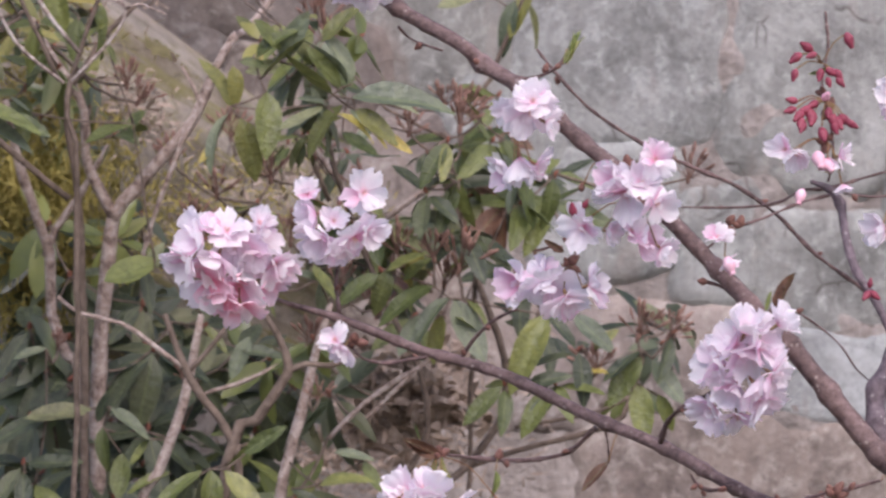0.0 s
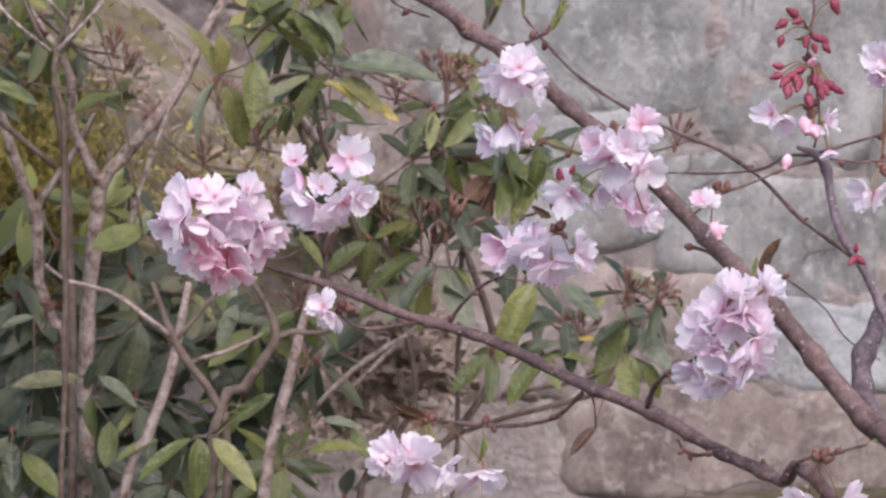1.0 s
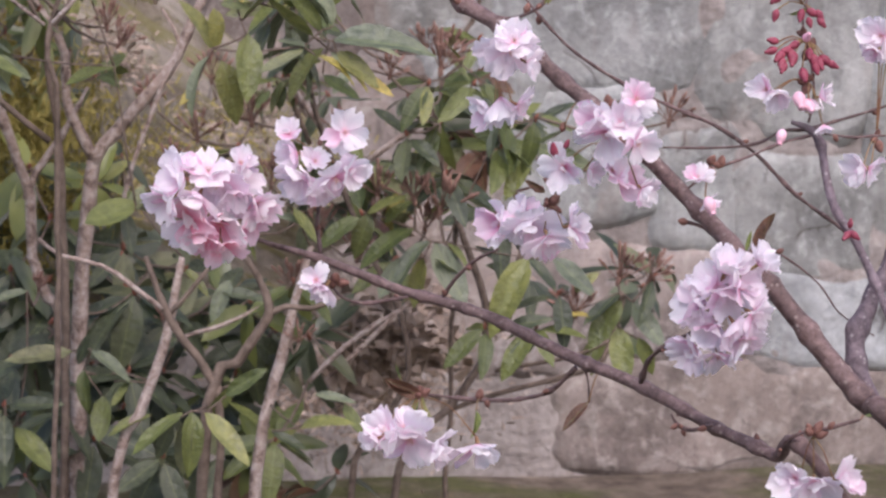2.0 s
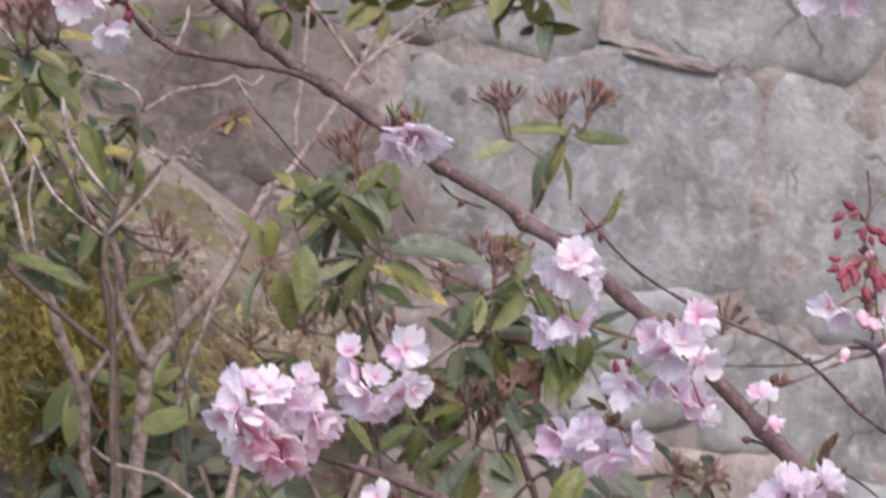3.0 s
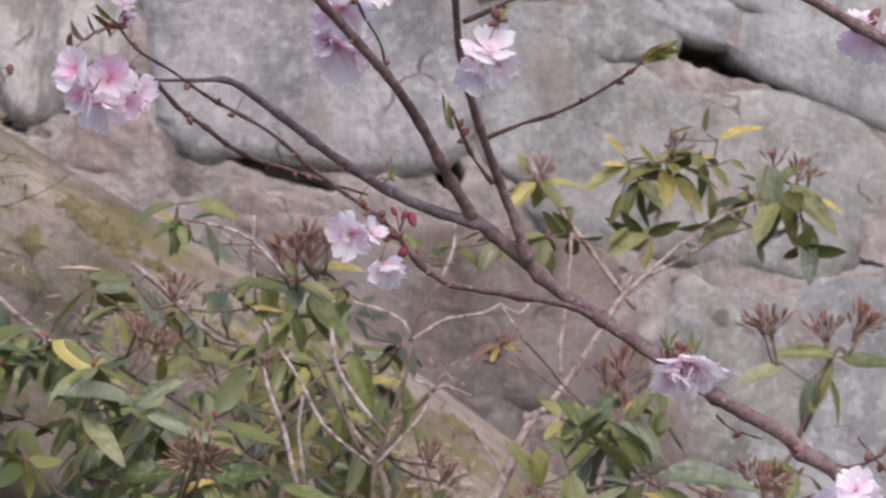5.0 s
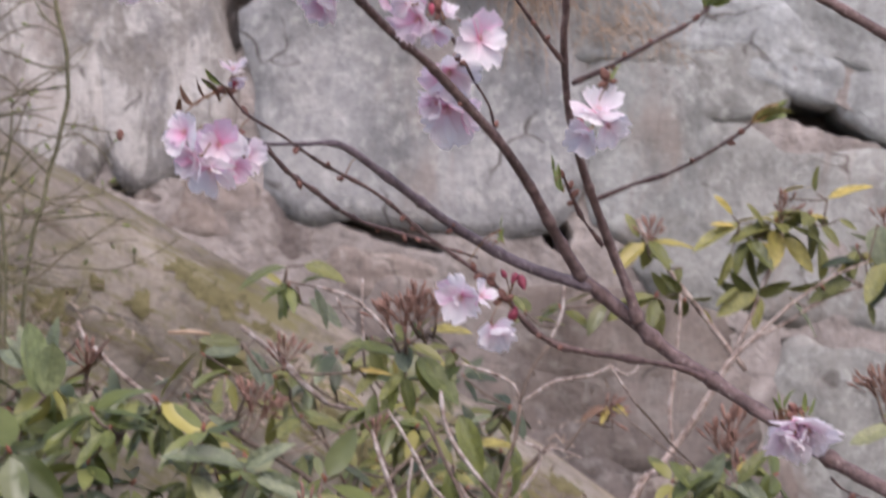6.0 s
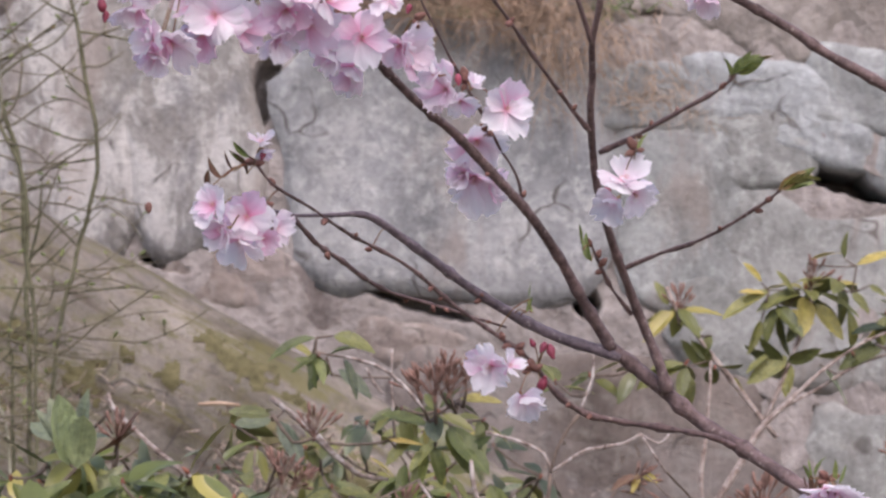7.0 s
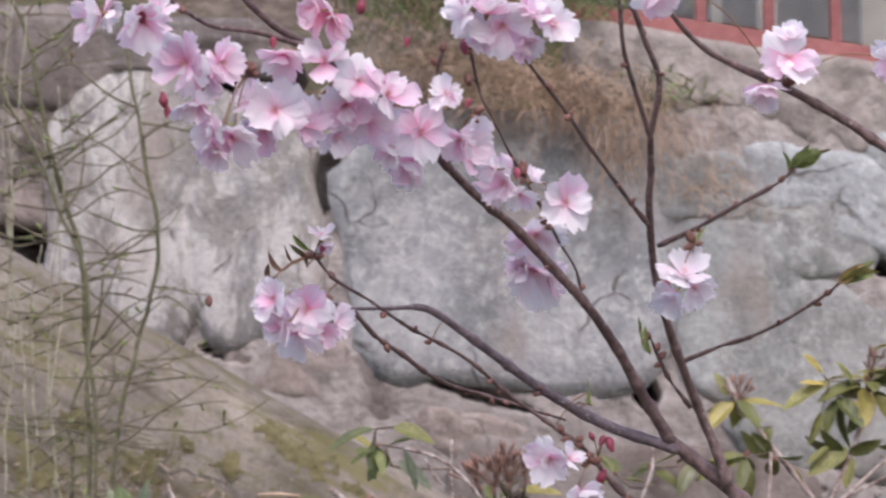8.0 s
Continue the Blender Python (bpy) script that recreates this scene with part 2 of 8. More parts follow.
PLASTER = plain_material("rough_lime_render", (0.2, 0.175, 0.158), (0.44, 0.395, 0.362), 14, 0.95, 0.1, 0.8, 0.02)
EARTH = earth_material("leaf_littered_earth")
BARK = bark_material("cherry_bark", (0.088, 0.054, 0.05), (0.25, 0.175, 0.167), (0.37, 0.305, 0.28))
SILVER = bark_material("silvery_cherry_bark", (0.1, 0.075, 0.088), (0.26, 0.21, 0.235), (0.4, 0.36, 0.36))
TWIG = bark_material("young_cherry_twig", (0.07, 0.042, 0.04), (0.21, 0.14, 0.13), (0.3, 0.23, 0.2))
PALESTEM = mottled_material("pale_lichened_stem", (0.14, 0.104, 0.09), (0.33, 0.267, 0.236), (0.56, 0.505, 0.475))
STEM = mottled_material("rhododendron_stem", (0.16, 0.116, 0.098), (0.35, 0.272, 0.236), (0.5, 0.425, 0.385))
DARKSTEM = plain_material("old_brown_stem", (0.09, 0.068, 0.054), (0.23, 0.178, 0.145), 60, 0.85, 0.2, 0.6, 0.003)
DIMTWIG = plain_material("dim_shrub_twig", (0.085, 0.075, 0.05), (0.22, 0.195, 0.135), 60, 0.8, 0.2, 0.4, 0.001)
GREENTWIG = plain_material("green_shrub_twig", (0.085, 0.085, 0.045), (0.21, 0.2, 0.125), 60, 0.7, 0.2, 0.4, 0.001)
PALETWIG = plain_material("pale_hanging_strand", (0.15, 0.14, 0.09), (0.4, 0.385, 0.29), 45, 0.7, 0.2, 0.4, 0.001)
STRAW = plain_material("dry_straw_grass", (0.31, 0.215, 0.15), (0.5, 0.375, 0.275), 30, 0.8, 0.2, 0.2, 0.001)
MOSS = plain_material("olive_green_moss", (0.1, 0.09, 0.047), (0.205, 0.182, 0.095), 45, 0.95, 0.1, 0.5, 0.005)
DRYHEAD = plain_material("dry_brown_seed_head", (0.14, 0.078, 0.062), (0.36, 0.218, 0.175), 80, 0.8, 0.2, 0.4, 0.002)
BUDRED = plain_material("crimson_bud", (0.19, 0.02, 0.045), (0.37, 0.08, 0.12), 90, 0.45, 0.4, 0.2, 0.001)
BUDBROWN = plain_material("brown_bud_scale", (0.11, 0.053, 0.043), (0.28, 0.14, 0.11), 260, 0.6, 0.3, 0.4, 0.001)
BUDPINK = plain_material("pale_pink_bud", (0.74, 0.34, 0.45), (0.88, 0.64, 0.72), 70, 0.6, 0.2, 0.2, 0.001)
CALYX = plain_material("red_green_calyx", (0.2, 0.075, 0.05), (0.27, 0.2, 0.09), 90, 0.6, 0.3, 0.2, 0.001)
STAMEN = plain_material("pale_stamen", (0.72, 0.4, 0.36), (0.82, 0.62, 0.48), 200, 0.6, 0.2, 0.2, 0.0005)
REDPAINT = plain_material("faded_red_paint", (0.22, 0.075, 0.073), (0.34, 0.135, 0.125), 25, 0.6, 0.3, 0.4, 0.003)
INTERIOR = plain_material("dim_timber_boards", (0.14, 0.1, 0.075), (0.36, 0.275, 0.205), 6, 0.8, 0.2, 0.4, 0.005)
CURTAIN = plain_material("pale_old_board", (0.3, 0.27, 0.22), (0.46, 0.42, 0.35), 9, 0.8, 0.2, 0.4, 0.005)
PETAL = petal_material("pale_pink_petal", (0.93, 0.56, 0.69), (0.965, 0.865, 0.93), (0.985, 0.965, 0.992))
PETALROSE = petal_material("rose_pink_petal", (0.78, 0.17, 0.32), (0.9, 0.44, 0.58), (0.96, 0.76, 0.84))
PETALDEEP = petal_material("deep_pink_petal", (0.81, 0.25, 0.43), (0.915, 0.57, 0.73), (0.955, 0.81, 0.915))
LEAF = leaf_material("rhododendron_leaf", (0.068, 0.092, 0.032), (0.175, 0.2, 0.064), (0.235, 0.245, 0.09))
# darker copy of the leaf: the shade among the stems is put into its colour
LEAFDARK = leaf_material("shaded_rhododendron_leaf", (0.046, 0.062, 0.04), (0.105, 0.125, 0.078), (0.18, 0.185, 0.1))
LEAFOLIVE = leaf_material("yellowing_rhododendron_leaf", (0.1, 0.115, 0.04), (0.25, 0.245, 0.08), (0.38, 0.32, 0.1))
# the sky's pale sheen on glossy leaf tops, put into the colour
LEAFPALE = leaf_material("sheen_pale_leaf", (0.11, 0.14, 0.1), (0.21, 0.24, 0.165), (0.28, 0.29, 0.17))
LEAFSTRIPED = leaf_material("pale_striped_leaf", (0.27, 0.33, 0.17), (0.4, 0.46, 0.27), (0.45, 0.5, 0.33))
LEAFYELLOW = leaf_material("yellow_leaf", (0.36, 0.31, 0.08), (0.55, 0.43, 0.13), (0.6, 0.38, 0.14))
LEAFNEW = leaf_material("fresh_cherry_leaf", (0.13, 0.18, 0.055), (0.25, 0.3, 0.1), (0.26, 0.16, 0.07))
LEAFBROWN = leaf_material("withered_brown_leaf", (0.1, 0.047, 0.032), (0.19, 0.1, 0.068), (0.27, 0.16, 0.1))
m_glass, n_, l_, b_ = material("window_glass", 0.03, 0.5)
b_.inputs["Transmission Weight"].default_value = 1.0
GLASS = m_glass

# ---- building helpers ----
PLACES = {}
rng = random.Random(7)


def thing(name, at, label, category, group="", kind=""):
    ob = new(name)
    ob.empty_display_size = 0.05
    ob.matrix_basis = Matrix.Translation(at)
    PLACES[ob] = ob.matrix_basis.copy()
    return tagged(ob, label, category, group, kind)


def put(ob, parent, m):
    """Hangs ob under parent so that it stands at the world pose m."""
    if parent is None:
        ob.matrix_basis = m
    else:
        ob.parent = parent
        ob.matrix_basis = PLACES[parent].inverted() @ m
    PLACES[ob] = m.copy()
    return ob


def mesh_of(name, bm, mat, smooth=True):
    me = bpy.data.meshes.new(name)
    bm.normal_update()
    bm.to_mesh(me)
    bm.free()
    me.materials.append(mat)
    if smooth:
        for p in me.polygons:
            p.use_smooth = True
    return me


def part(name, bm, mat, parent, label="", m=None, kind="", smooth=True):
    me = bm if isinstance(bm, bpy.types.Mesh) else mesh_of(name, bm, mat, smooth)
    ob = new(name, me)
    put(ob, parent, m or (PLACES[parent] if parent else Matrix.Identity(4)))
    return tagged(ob, label, kind=kind)


def spline(pts, step):
    """Points (x, y, z, size) along a smooth line through the given ones."""
    p = [np.array(q, float) for q in pts]
    p = [2 * p[0] - p[1], *p, 2 * p[-1] - p[-2]]
    out = []
    for a, b, c, d in zip(p, p[1:], p[2:], p[3:]):
        k = max(2, int(np.linalg.norm((c - b)[:3]) / step))
        for i in range(k):
            t = i / k
            q = 0.5 * (2 * b + (c - a) * t + (2 * a - 5 * b + 4 * c - d) * t * t + (3 * b - a - 3 * c + d) * t**3)
            q[3] = b[3] + (c[3] - b[3]) * t
            out.append(q)
    out.append(p[-2])
    return out


def tube(bm, pts, sides=7, step=0.012, lumps=0.1, wander=0.0, seed=0, knots=None):
    """A tapering, slightly lumpy shoot along points (x, y, z, thickness), swollen at its knots."""
    line = spline(pts, step)
    rings, side = [], None
    for i, q in enumerate(line):
        here = Vector(q[:3])
        ahead = Vector(line[min(i + 1, len(line) - 1)][:3]) - Vector(line[max(i - 1, 0)][:3])
        ahead.normalize()
        side = ahead.orthogonal() if side is None else side - ahead * side.dot(ahead)
        side.normalize()
        other = ahead.cross(side)
        r = max(q[3] * (0.46 if knots else 0.5), 0.0002)
        for at, swell in knots or ():
            r *= 1 + swell * math.exp(-(((here - at).length / (0.0016 + q[3] * 0.3)) ** 2))
        here = here + noise.noise_vector(here * 14 + Vector((seed, 0, 0))) * wander
        ring = []
        for k in range(sides):
            a = 2 * math.pi * k / sides
            w = side * math.cos(a) + other * math.sin(a)
            bulge = 1 + lumps * (noise.noise((here + w * r) * 90) + 0.8 * max(0, noise.noise(here * 45 + Vector((seed, 3, 1)))))
            ring.append(bm.verts.new(here + w * r * bulge))
        rings.append(ring)
    for a, b in zip(rings, rings[1:]):
        for k in range(sides):
            bm.faces.new((a[k], a[(k + 1) % sides], b[(k + 1) % sides], b[k]))
    bm.faces.new(list(reversed(rings[0])))
    bm.faces.new(rings[-1])
    return bm


WOOD, KNOTS = [], []
knot_rng = random.Random(11)


def shoot(name, parent, mat, pts, sides=7, step=0.012, lumps=0.12, wander=0.0, label=""):
    """One branch or twig as a part, its own origin at its foot."""
    foot = PLACES[parent].translation
    rel = [(x - foot.x, y - foot.y, z - foot.z, s) for x, y, z, s in pts]
    knots = []
    if name in ("branch", "twig") and mat in (BARK, SILVER, TWIG):
        line = spline(pts, 0.006)
        WOOD.extend(Vector(q[:3]) for q in line)
        gap, i = (0.016, 0.034) if mat is TWIG else (0.022, 0.06), 1
        step = 0.003
        while i < len(line) - 1:
            if line[i][3] < 0.03:
                knots.append((Vector(line[i][:3]) - foot, knot_rng.uniform(0.12, 0.42)))
                ahead = Vector((line[i + 1] - line[i - 1])[:3]).normalized()
                KNOTS.append((Vector(line[i][:3]), ahead, line[i][3], mat))
            i += max(1, int(knot_rng.uniform(*gap) / 0.006))
    return part(name, tube(bmesh.new(), rel, sides, step, lumps, wander, len(pts), knots), mat, parent, label)


def frame_to(axis, spin=0.0):
    """A turn that takes z onto axis, spun about it."""
    return Vector(axis).normalized().to_track_quat("Z", "Y").to_matrix().to_4x4() @ Matrix.Rotation(spin, 4, "Z")


def leaf_mesh(name, mat, wide, curl, fold, rows=6, tip=1.0):
    """A leaf of length 1 along y with its midrib in a fold."""
    bm = bmesh.new()
    prev = None
    for i in range(rows + 1):
        t = i / rows
        w = wide * (math.sin(math.pi * min(1, t**0.92)) ** 0.6 if 0 < t < 1 else 0.03) * (1 - 0.15 * t * tip)
        z = -curl * t * t
        row = [bm.verts.new((s * w, t, z + abs(s) * w * fold + 0.012 * math.sin(9 * t + 2 * s))) for s in (-1, -0.5, 0, 0.5, 1)]
        if prev:
            for k in range(4):
                bm.faces.new((prev[k], prev[k + 1], row[k + 1], row[k]))
        prev = row
    return mesh_of(name, bm, mat)


def petal_mesh(name, mat, wide, cup, notch, seed):
    """A petal of length 1 along y: narrow claw, broad end split at the tip, ribbed, cupped and ruffled."""
    bm = bmesh.new()
    prev, rows, cols = None, 7, 14
    lean = 0.12 * math.sin(seed * 2.7)
    for i in range(rows + 1):
        t = i / rows
        w = wide * (0.12 + 0.88 * math.sin(math.pi * min(1.0, 0.03 + t * 0.64)) ** 1.35)
        row = []
        for k in range(cols + 1):
            s = 2 * k / cols - 1
            teeth = 0.1 * noise.noise(Vector((s * 5.5, seed * 5.3, 0))) + 0.07 * noise.noise(Vector((s * 14, seed * 2.3, 5)))
            end = 1 - 0.26 * abs(s) ** 2.6 - notch * math.exp(-(((s - lean) * 5.5) ** 2)) + teeth
            y = t * (1 + (end - 1) * t * t)
            z = cup * (s * s * w * 0.9 + 0.5 * t * t - 0.2 * t) + 0.13 * t * t * noise.noise(Vector((s * 2.0, t * 1.8, seed * 3.1)))
            z += t * t * (0.035 * math.sin(6.5 * s + seed) * abs(s) + 0.006 * math.cos(20 * s)) - 0.1 * max(0, t - 0.75) * (1 + s * lean * 6)
            row.append(bm.verts.new((s * w + lean * 0.3 * t * t, y, z)))
        if prev:
            for k in range(cols):
                bm.faces.new((prev[k], prev[k + 1], row[k + 1], row[k]))
        prev = row
    return mesh_of(name, bm, mat)


# ---- ground ----
def bank(x, y):
    """Height of the ground: flat before the bed, an earth bank against the wall."""
    t = min(1, max(0, (y - 3.0) / 3.4))
    return 0.16 * t * t * (3 - 2 * t) * (1 if y < 6.7 else max(0, 1 - (y - 6.7) * 0.2)) + 0.025 * noise.noise(Vector((x * 1.7, y * 1.7, 0)))


bm = bmesh.new()
xs = [-900, -300, -80, -20, -8] + [-4 + 0.2 * i for i in range(46)] + [8, 20, 80, 300, 900]
ys = [-900, -300, -80, -20, -6, -2, 0, 1, 2] + [2.5 + 0.2 * i for i in range(24)] + [9, 14, 30, 90, 300, 900]
grid = [[bm.verts.new((x, y, bank(x, y))) for x in xs] for y in ys]
for a, b in zip(grid, grid[1:]):
    for i in range(len(xs) - 1):
        bm.faces.new((a[i], a[i + 1], b[i + 1], b[i]))
tagged(part("ground", bm, EARTH, None), "bare brown earth bank with leaf litter", "ground", kind="structure")


# ---- stone wall ----
def block_mesh(name, mat, w, h, d, square=4.0, rough=0.06, seed=0, cuts=7):
    """A boulder of that width, height and depth: a rounded block, worn uneven."""
    bm = bmesh.new()
    bmesh.ops.create_cube(bm, size=2)
    bmesh.ops.subdivide_edges(bm, edges=bm.edges[:], cuts=cuts, use_grid_fill=True)
    for v in bm.verts:
        c = v.co.copy()
        k = (abs(c.x) ** square + abs(c.y) ** square + abs(c.z) ** square) ** (1 / square)
        c = c / k
        o = Vector((seed * 7.3, seed * 1.7, seed * 3.9))
        lump = noise.noise(c * 1.1 + o) * 2.2 + noise.noise(c * 2.6 + o) + 0.45 * noise.noise(c * 6 + o)
        c *= 1 + rough * lump
        v.co = (c.x * w / 2, c.y * d / 2, c.z * h / 2)
    return mesh_of(name, bm, mat)


wall = thing("wall_north", (0.6, 6.8, 0.0), "old boulder retaining wall with earthy joints", "wall", kind="structure")
# hollows left in the joints: centre, length, height, turn
PITS = [
    (-0.985, 6.5, 2.245, 0.21, 0.0794, 33), (-0.336, 6.5, 2.379, 0.0583, 0.159, 14),
    (-0.56, 6.5, 1.985, 0.11, 0.02, 20), (0.41, 6.5, 1.888, 0.0446, 0.0919, -24),
    (0.03, 6.5, 1.888, 0.21, 0.034, 20), (0.666, 6.5, 2.303, 0.1982, 0.0211, 6),
] + [
    (1.075, 6.5, 2.142, 0.25, 0.05, 21), (1.21, 6.5, 2.08, 0.1067, 0.016, 27), (1.332, 6.5, 2.017, 0.1602, 0.0107, 28),
    (1.373, 6.5, 1.67, 0.1201, 0.0187, 8), (0.788, 6.5, 1.661, 0.0794, 0.0119, 16),
] + [(1.536, 6.5, 1.207, 0.1076, 0.0215, 2), (1.083, 6.5, 1.592, 0.2395, 0.0093, 16)] + [(1.052, 6.5, 1.185, 0.0851, 0.0213, 6), (1.507, 6.5, 1.209, 0.1075, 0.0215, 2)]


def bed_face(x, z):
    """The joint bed's depth: uneven mortar, with pits."""
    y = 6.481 + 0.014 * noise.noise(Vector((x * 2.3, 0, z * 2.3))) + 0.014 * noise.noise(Vector((x * 9, 1, z * 9)))
    for px, _, pz, w, h, turn in PITS:
        a = radians(turn)
        u, v = (x - px) * math.cos(a) - (z - pz) * math.sin(a), (x - px) * math.sin(a) + (z - pz) * math.cos(a)
        slim = max(0.3, 1 - 1.1 * u / w) if w > 1.6 * h else 1
        k = (2 * u / w) ** 2 + (2 * v / h / slim) ** 2
        if k < 4:
            k += 0.75 * noise.noise(Vector((x * 22, 7, z * 22))) + 0.3 * noise.noise(Vector((x * 60, 7, z * 60)))
        if k < 1.6:
            y += (0.1 if h > 0.12 else 0.25 if h > 0.036 else 0.1) * min(1, 1.6 - k)
    return y


bm = bmesh.new()
crack_x, _, crack_z = PITS[6][:3]
bed_x = [-5, -4, -3, -2.2, -1.7]
while bed_x[-1] < 2.5:
    bed_x.append(-1.4 if bed_x[-1] < -1.5 else bed_x[-1] + (0.004 if abs(bed_x[-1] - crack_x) < 0.2 else 0.008))
bed_x += [2.6, 3.2, 4, 5]
bed_z = [-0.1, 0.1, 0.3, 0.4]
while bed_z[-1] < 2.55:
    bed_z.append(bed_z[-1] + (0.003 if abs(bed_z[-1] - crack_z) < 0.1 else 0.008))
back = [[bm.verts.new((x - 0.6, bed_face(x, z) - 6.8, z)) for x in bed_x] for z in bed_z]
for a, b in zip(back, back[1:]):
    for i in range(len(bed_x) - 1):
        bm.faces.new((a[i], a[i + 1], b[i + 1], b[i]))
edge = [e.verts for e in bm.edges if e.is_boundary]
deep = {}
for pair in edge:
    for v in pair:
        if v not in deep:
            deep[v] = bm.verts.new((v.co.x, 0.5, v.co.z))
for p, q in edge:
    bm.faces.new((p, q, deep[q], deep[p]))
part("joint_bed", bm, MORTAR, wall, "brown earthy mortar between the boulders")


def stone_mesh(w, h, d, square, rough, seed):
    """A wall stone: a flat weathered face with an uneven rounded outline, its rim worn back."""
    bm = bmesh.new()
    bmesh.ops.create_cube(bm, size=2)
    bmesh.ops.subdivide_edges(bm, edges=bm.edges[:], cuts=15, use_grid_fill=True)
    o = Vector((seed * 7.3, seed * 1.7, seed * 3.9))
    for v in bm.verts:
        x, y, z = v.co
        m = max(abs(x), abs(z))
        k = (abs(x) ** square + abs(z) ** square) ** (1 / square)
        if k > 0:
            x, z = x * m / k, z * m / k
        p = Vector((x, 0, z))
        wob = noise.noise_vector(p * 1.3 + o) * 0.15 + noise.noise_vector(p * 3.4 + o) * 0.06 + noise.noise_vector(p * 8 + o) * 0.025
        face = rough * (1.2 * noise.noise(p * 1.2 + o) + 0.8 * noise.noise(p * 2.9 + o) + 0.4 * noise.noise(p * 7 + o))
        y = y * (1 - 0.085 * m**9) - face * 0.9
        v.co = ((x + wob.x * m) * w / 2, y * d / 2, (z + wob.z * m) * h / 2)
    return mesh_of("stone", bm, GREY)


def stones(rows, mat, depth=0.42, square=8.0, rough=0.045, proud=0.045):
    """Boulders set in the wall: rows of centre, width, height and turn in degrees."""
    for x, y, z, w, h, turn in rows:
        me = stone_mesh(w * 1.03, h * 1.03, depth, max(3.6, square * 0.5), rough, rng.random() * 9)
        me.materials[0] = mat
        m = Matrix.Translation((x, y + depth * 0.5 - proud, z)) @ Matrix.Rotation(radians(turn), 4, "Y")
        part("stone", me, mat, wall, m=m)


# turn: clockwise as seen from the front
stones([(0.09, 6.5, 2.207, 0.8053, 0.6402, 4)], BOULDER, 0.36, 6.4, 0.04, 0.038)
stones([(-0.786, 6.5, 2.328, 0.4, 0.6621, 4), (-0.505, 6.5, 2.307, 0.31, 0.6087, -4)], PALE, 0.4, 8, 0.04)
stones([
    (-1.055, 6.5, 2.455, 0.2921, 0.3053, 12), (-1.32, 6.5, 2.324, 0.318, 0.5566, 0), (-0.288, 6.5, 1.93, 0.3287, 0.1709, 20),
    (-0.473, 6.5, 1.956, 0.2105, 0.1447, 10), (-0.001, 6.5, 1.786, 0.3146, 0.118, 14),
    (-0.178, 6.5, 2.565, 0.3188, 0.1461, -6),
], BROWN, 0.4, 11, 0.04, 0.024)
stones([(-0.656, 6.5, 2.712, 0.5197, 0.1332, 4), (-1.016, 6.5, 2.69, 0.3665, 0.2399, 8), (-1.364, 6.5, 2.714, 0.3468, 0.1734, 0)], DARKBROWN, 0.4, 6, 0.06)
stones([
    (0.634, 6.5, 2.082, 0.3159, 0.4344, -4), (0.813, 6.5, 2.371, 0.3438, 0.1587, 8), (1.116, 6.5, 2.361, 0.3569, 0.1983, 10),
    (0.542, 6.5, 2.368, 0.2513, 0.172, 0), (0.97, 6.5, 2.268, 0.25, 0.14, 16),
], GREY, 0.4, 10, 0.045, 0.035)
stones([(1.015, 6.5, 1.881, 0.8027, 0.4372, 9), (1.4, 6.5, 2.165, 0.6379, 0.2835, 20), (0.801, 6.5, 2.245, 0.2959, 0.1964, 0)], GREY, 0.4, 12, 0.035, 0.035)
stones([(1.486, 6.5, 1.375, 0.5505, 0.5908, 2), (1.078, 6.5, 1.399, 0.3807, 0.4512, 10)], DUSKY, 0.45, 13, 0.03, 0.034)
stones([
    (1.98, 6.5, 1.275, 0.45, 0.62, 6), (1.78, 6.5, 1.85, 0.66, 0.48, 9),
    (2.27, 6.5, 1.768, 0.3546, 0.491, 6), (2.333, 6.5, 1.222, 0.3007, 0.4648, 0),
], GREY, 0.45, 13, 0.03, 0.034)
stones([
    (0.643, 6.5, 1.455, 0.4483, 0.2769, 8), (0.817, 6.5, 1.271, 0.3178, 0.1986, -6), (0.53, 6.5, 1.637, 0.5771, 0.223, 8),
    (0.357, 6.5, 1.497, 0.3928, 0.1902, 4), (0.3, 6.5, 1.38, 0.6, 0.3, 12), (0.2, 6.5, 1.63, 0.5, 0.24, 14),
], DARKBROWN, 0.4, 11, 0.02, 0.036)
stones([(1.552, 6.5, 1.637, 0.2285, 0.0323, 13)], PLASTER, 0.3, 4, 0.05, 0.046)
stones([
    (1.47, 6.5, 0.93, 0.4006, 0.3291, 0), (1.75, 6.5, 0.854, 0.2162, 0.3032, 4), (2.012, 6.5, 0.777, 0.3782, 0.3056, -4),
    (2.316, 6.5, 0.906, 0.3072, 0.4381, 0), (2.112, 6.5, 0.519, 0.4538, 0.2345, 6), (2.532, 6.5, 0.946, 0.3515, 0.4843, 0),
    (1.235, 6.5, 1.126, 0.3114, 0.2981, 0),
], GREY, 0.42, 11, 0.04, 0.034)
stones([
    (1.671, 6.5, 0.567, 0.4772, 0.2741, 4), (1.324, 6.5, 0.571, 0.3434, 0.3582, 0), (0.996, 6.5, 0.603, 0.4262, 0.4262, 0),
    (2.277, 6.5, 0.278, 0.6186, 0.2794, 0), (1.034, 6.5, 0.966, 0.3387, 0.3387, 0), (0.738, 6.5, 1.218, 0.3781, 0.2102, 6),
    (1.705, 6.5, 0.29, 0.61, 0.2906, 0),
], BROWN, 0.4, 11, 0.035, 0.032)


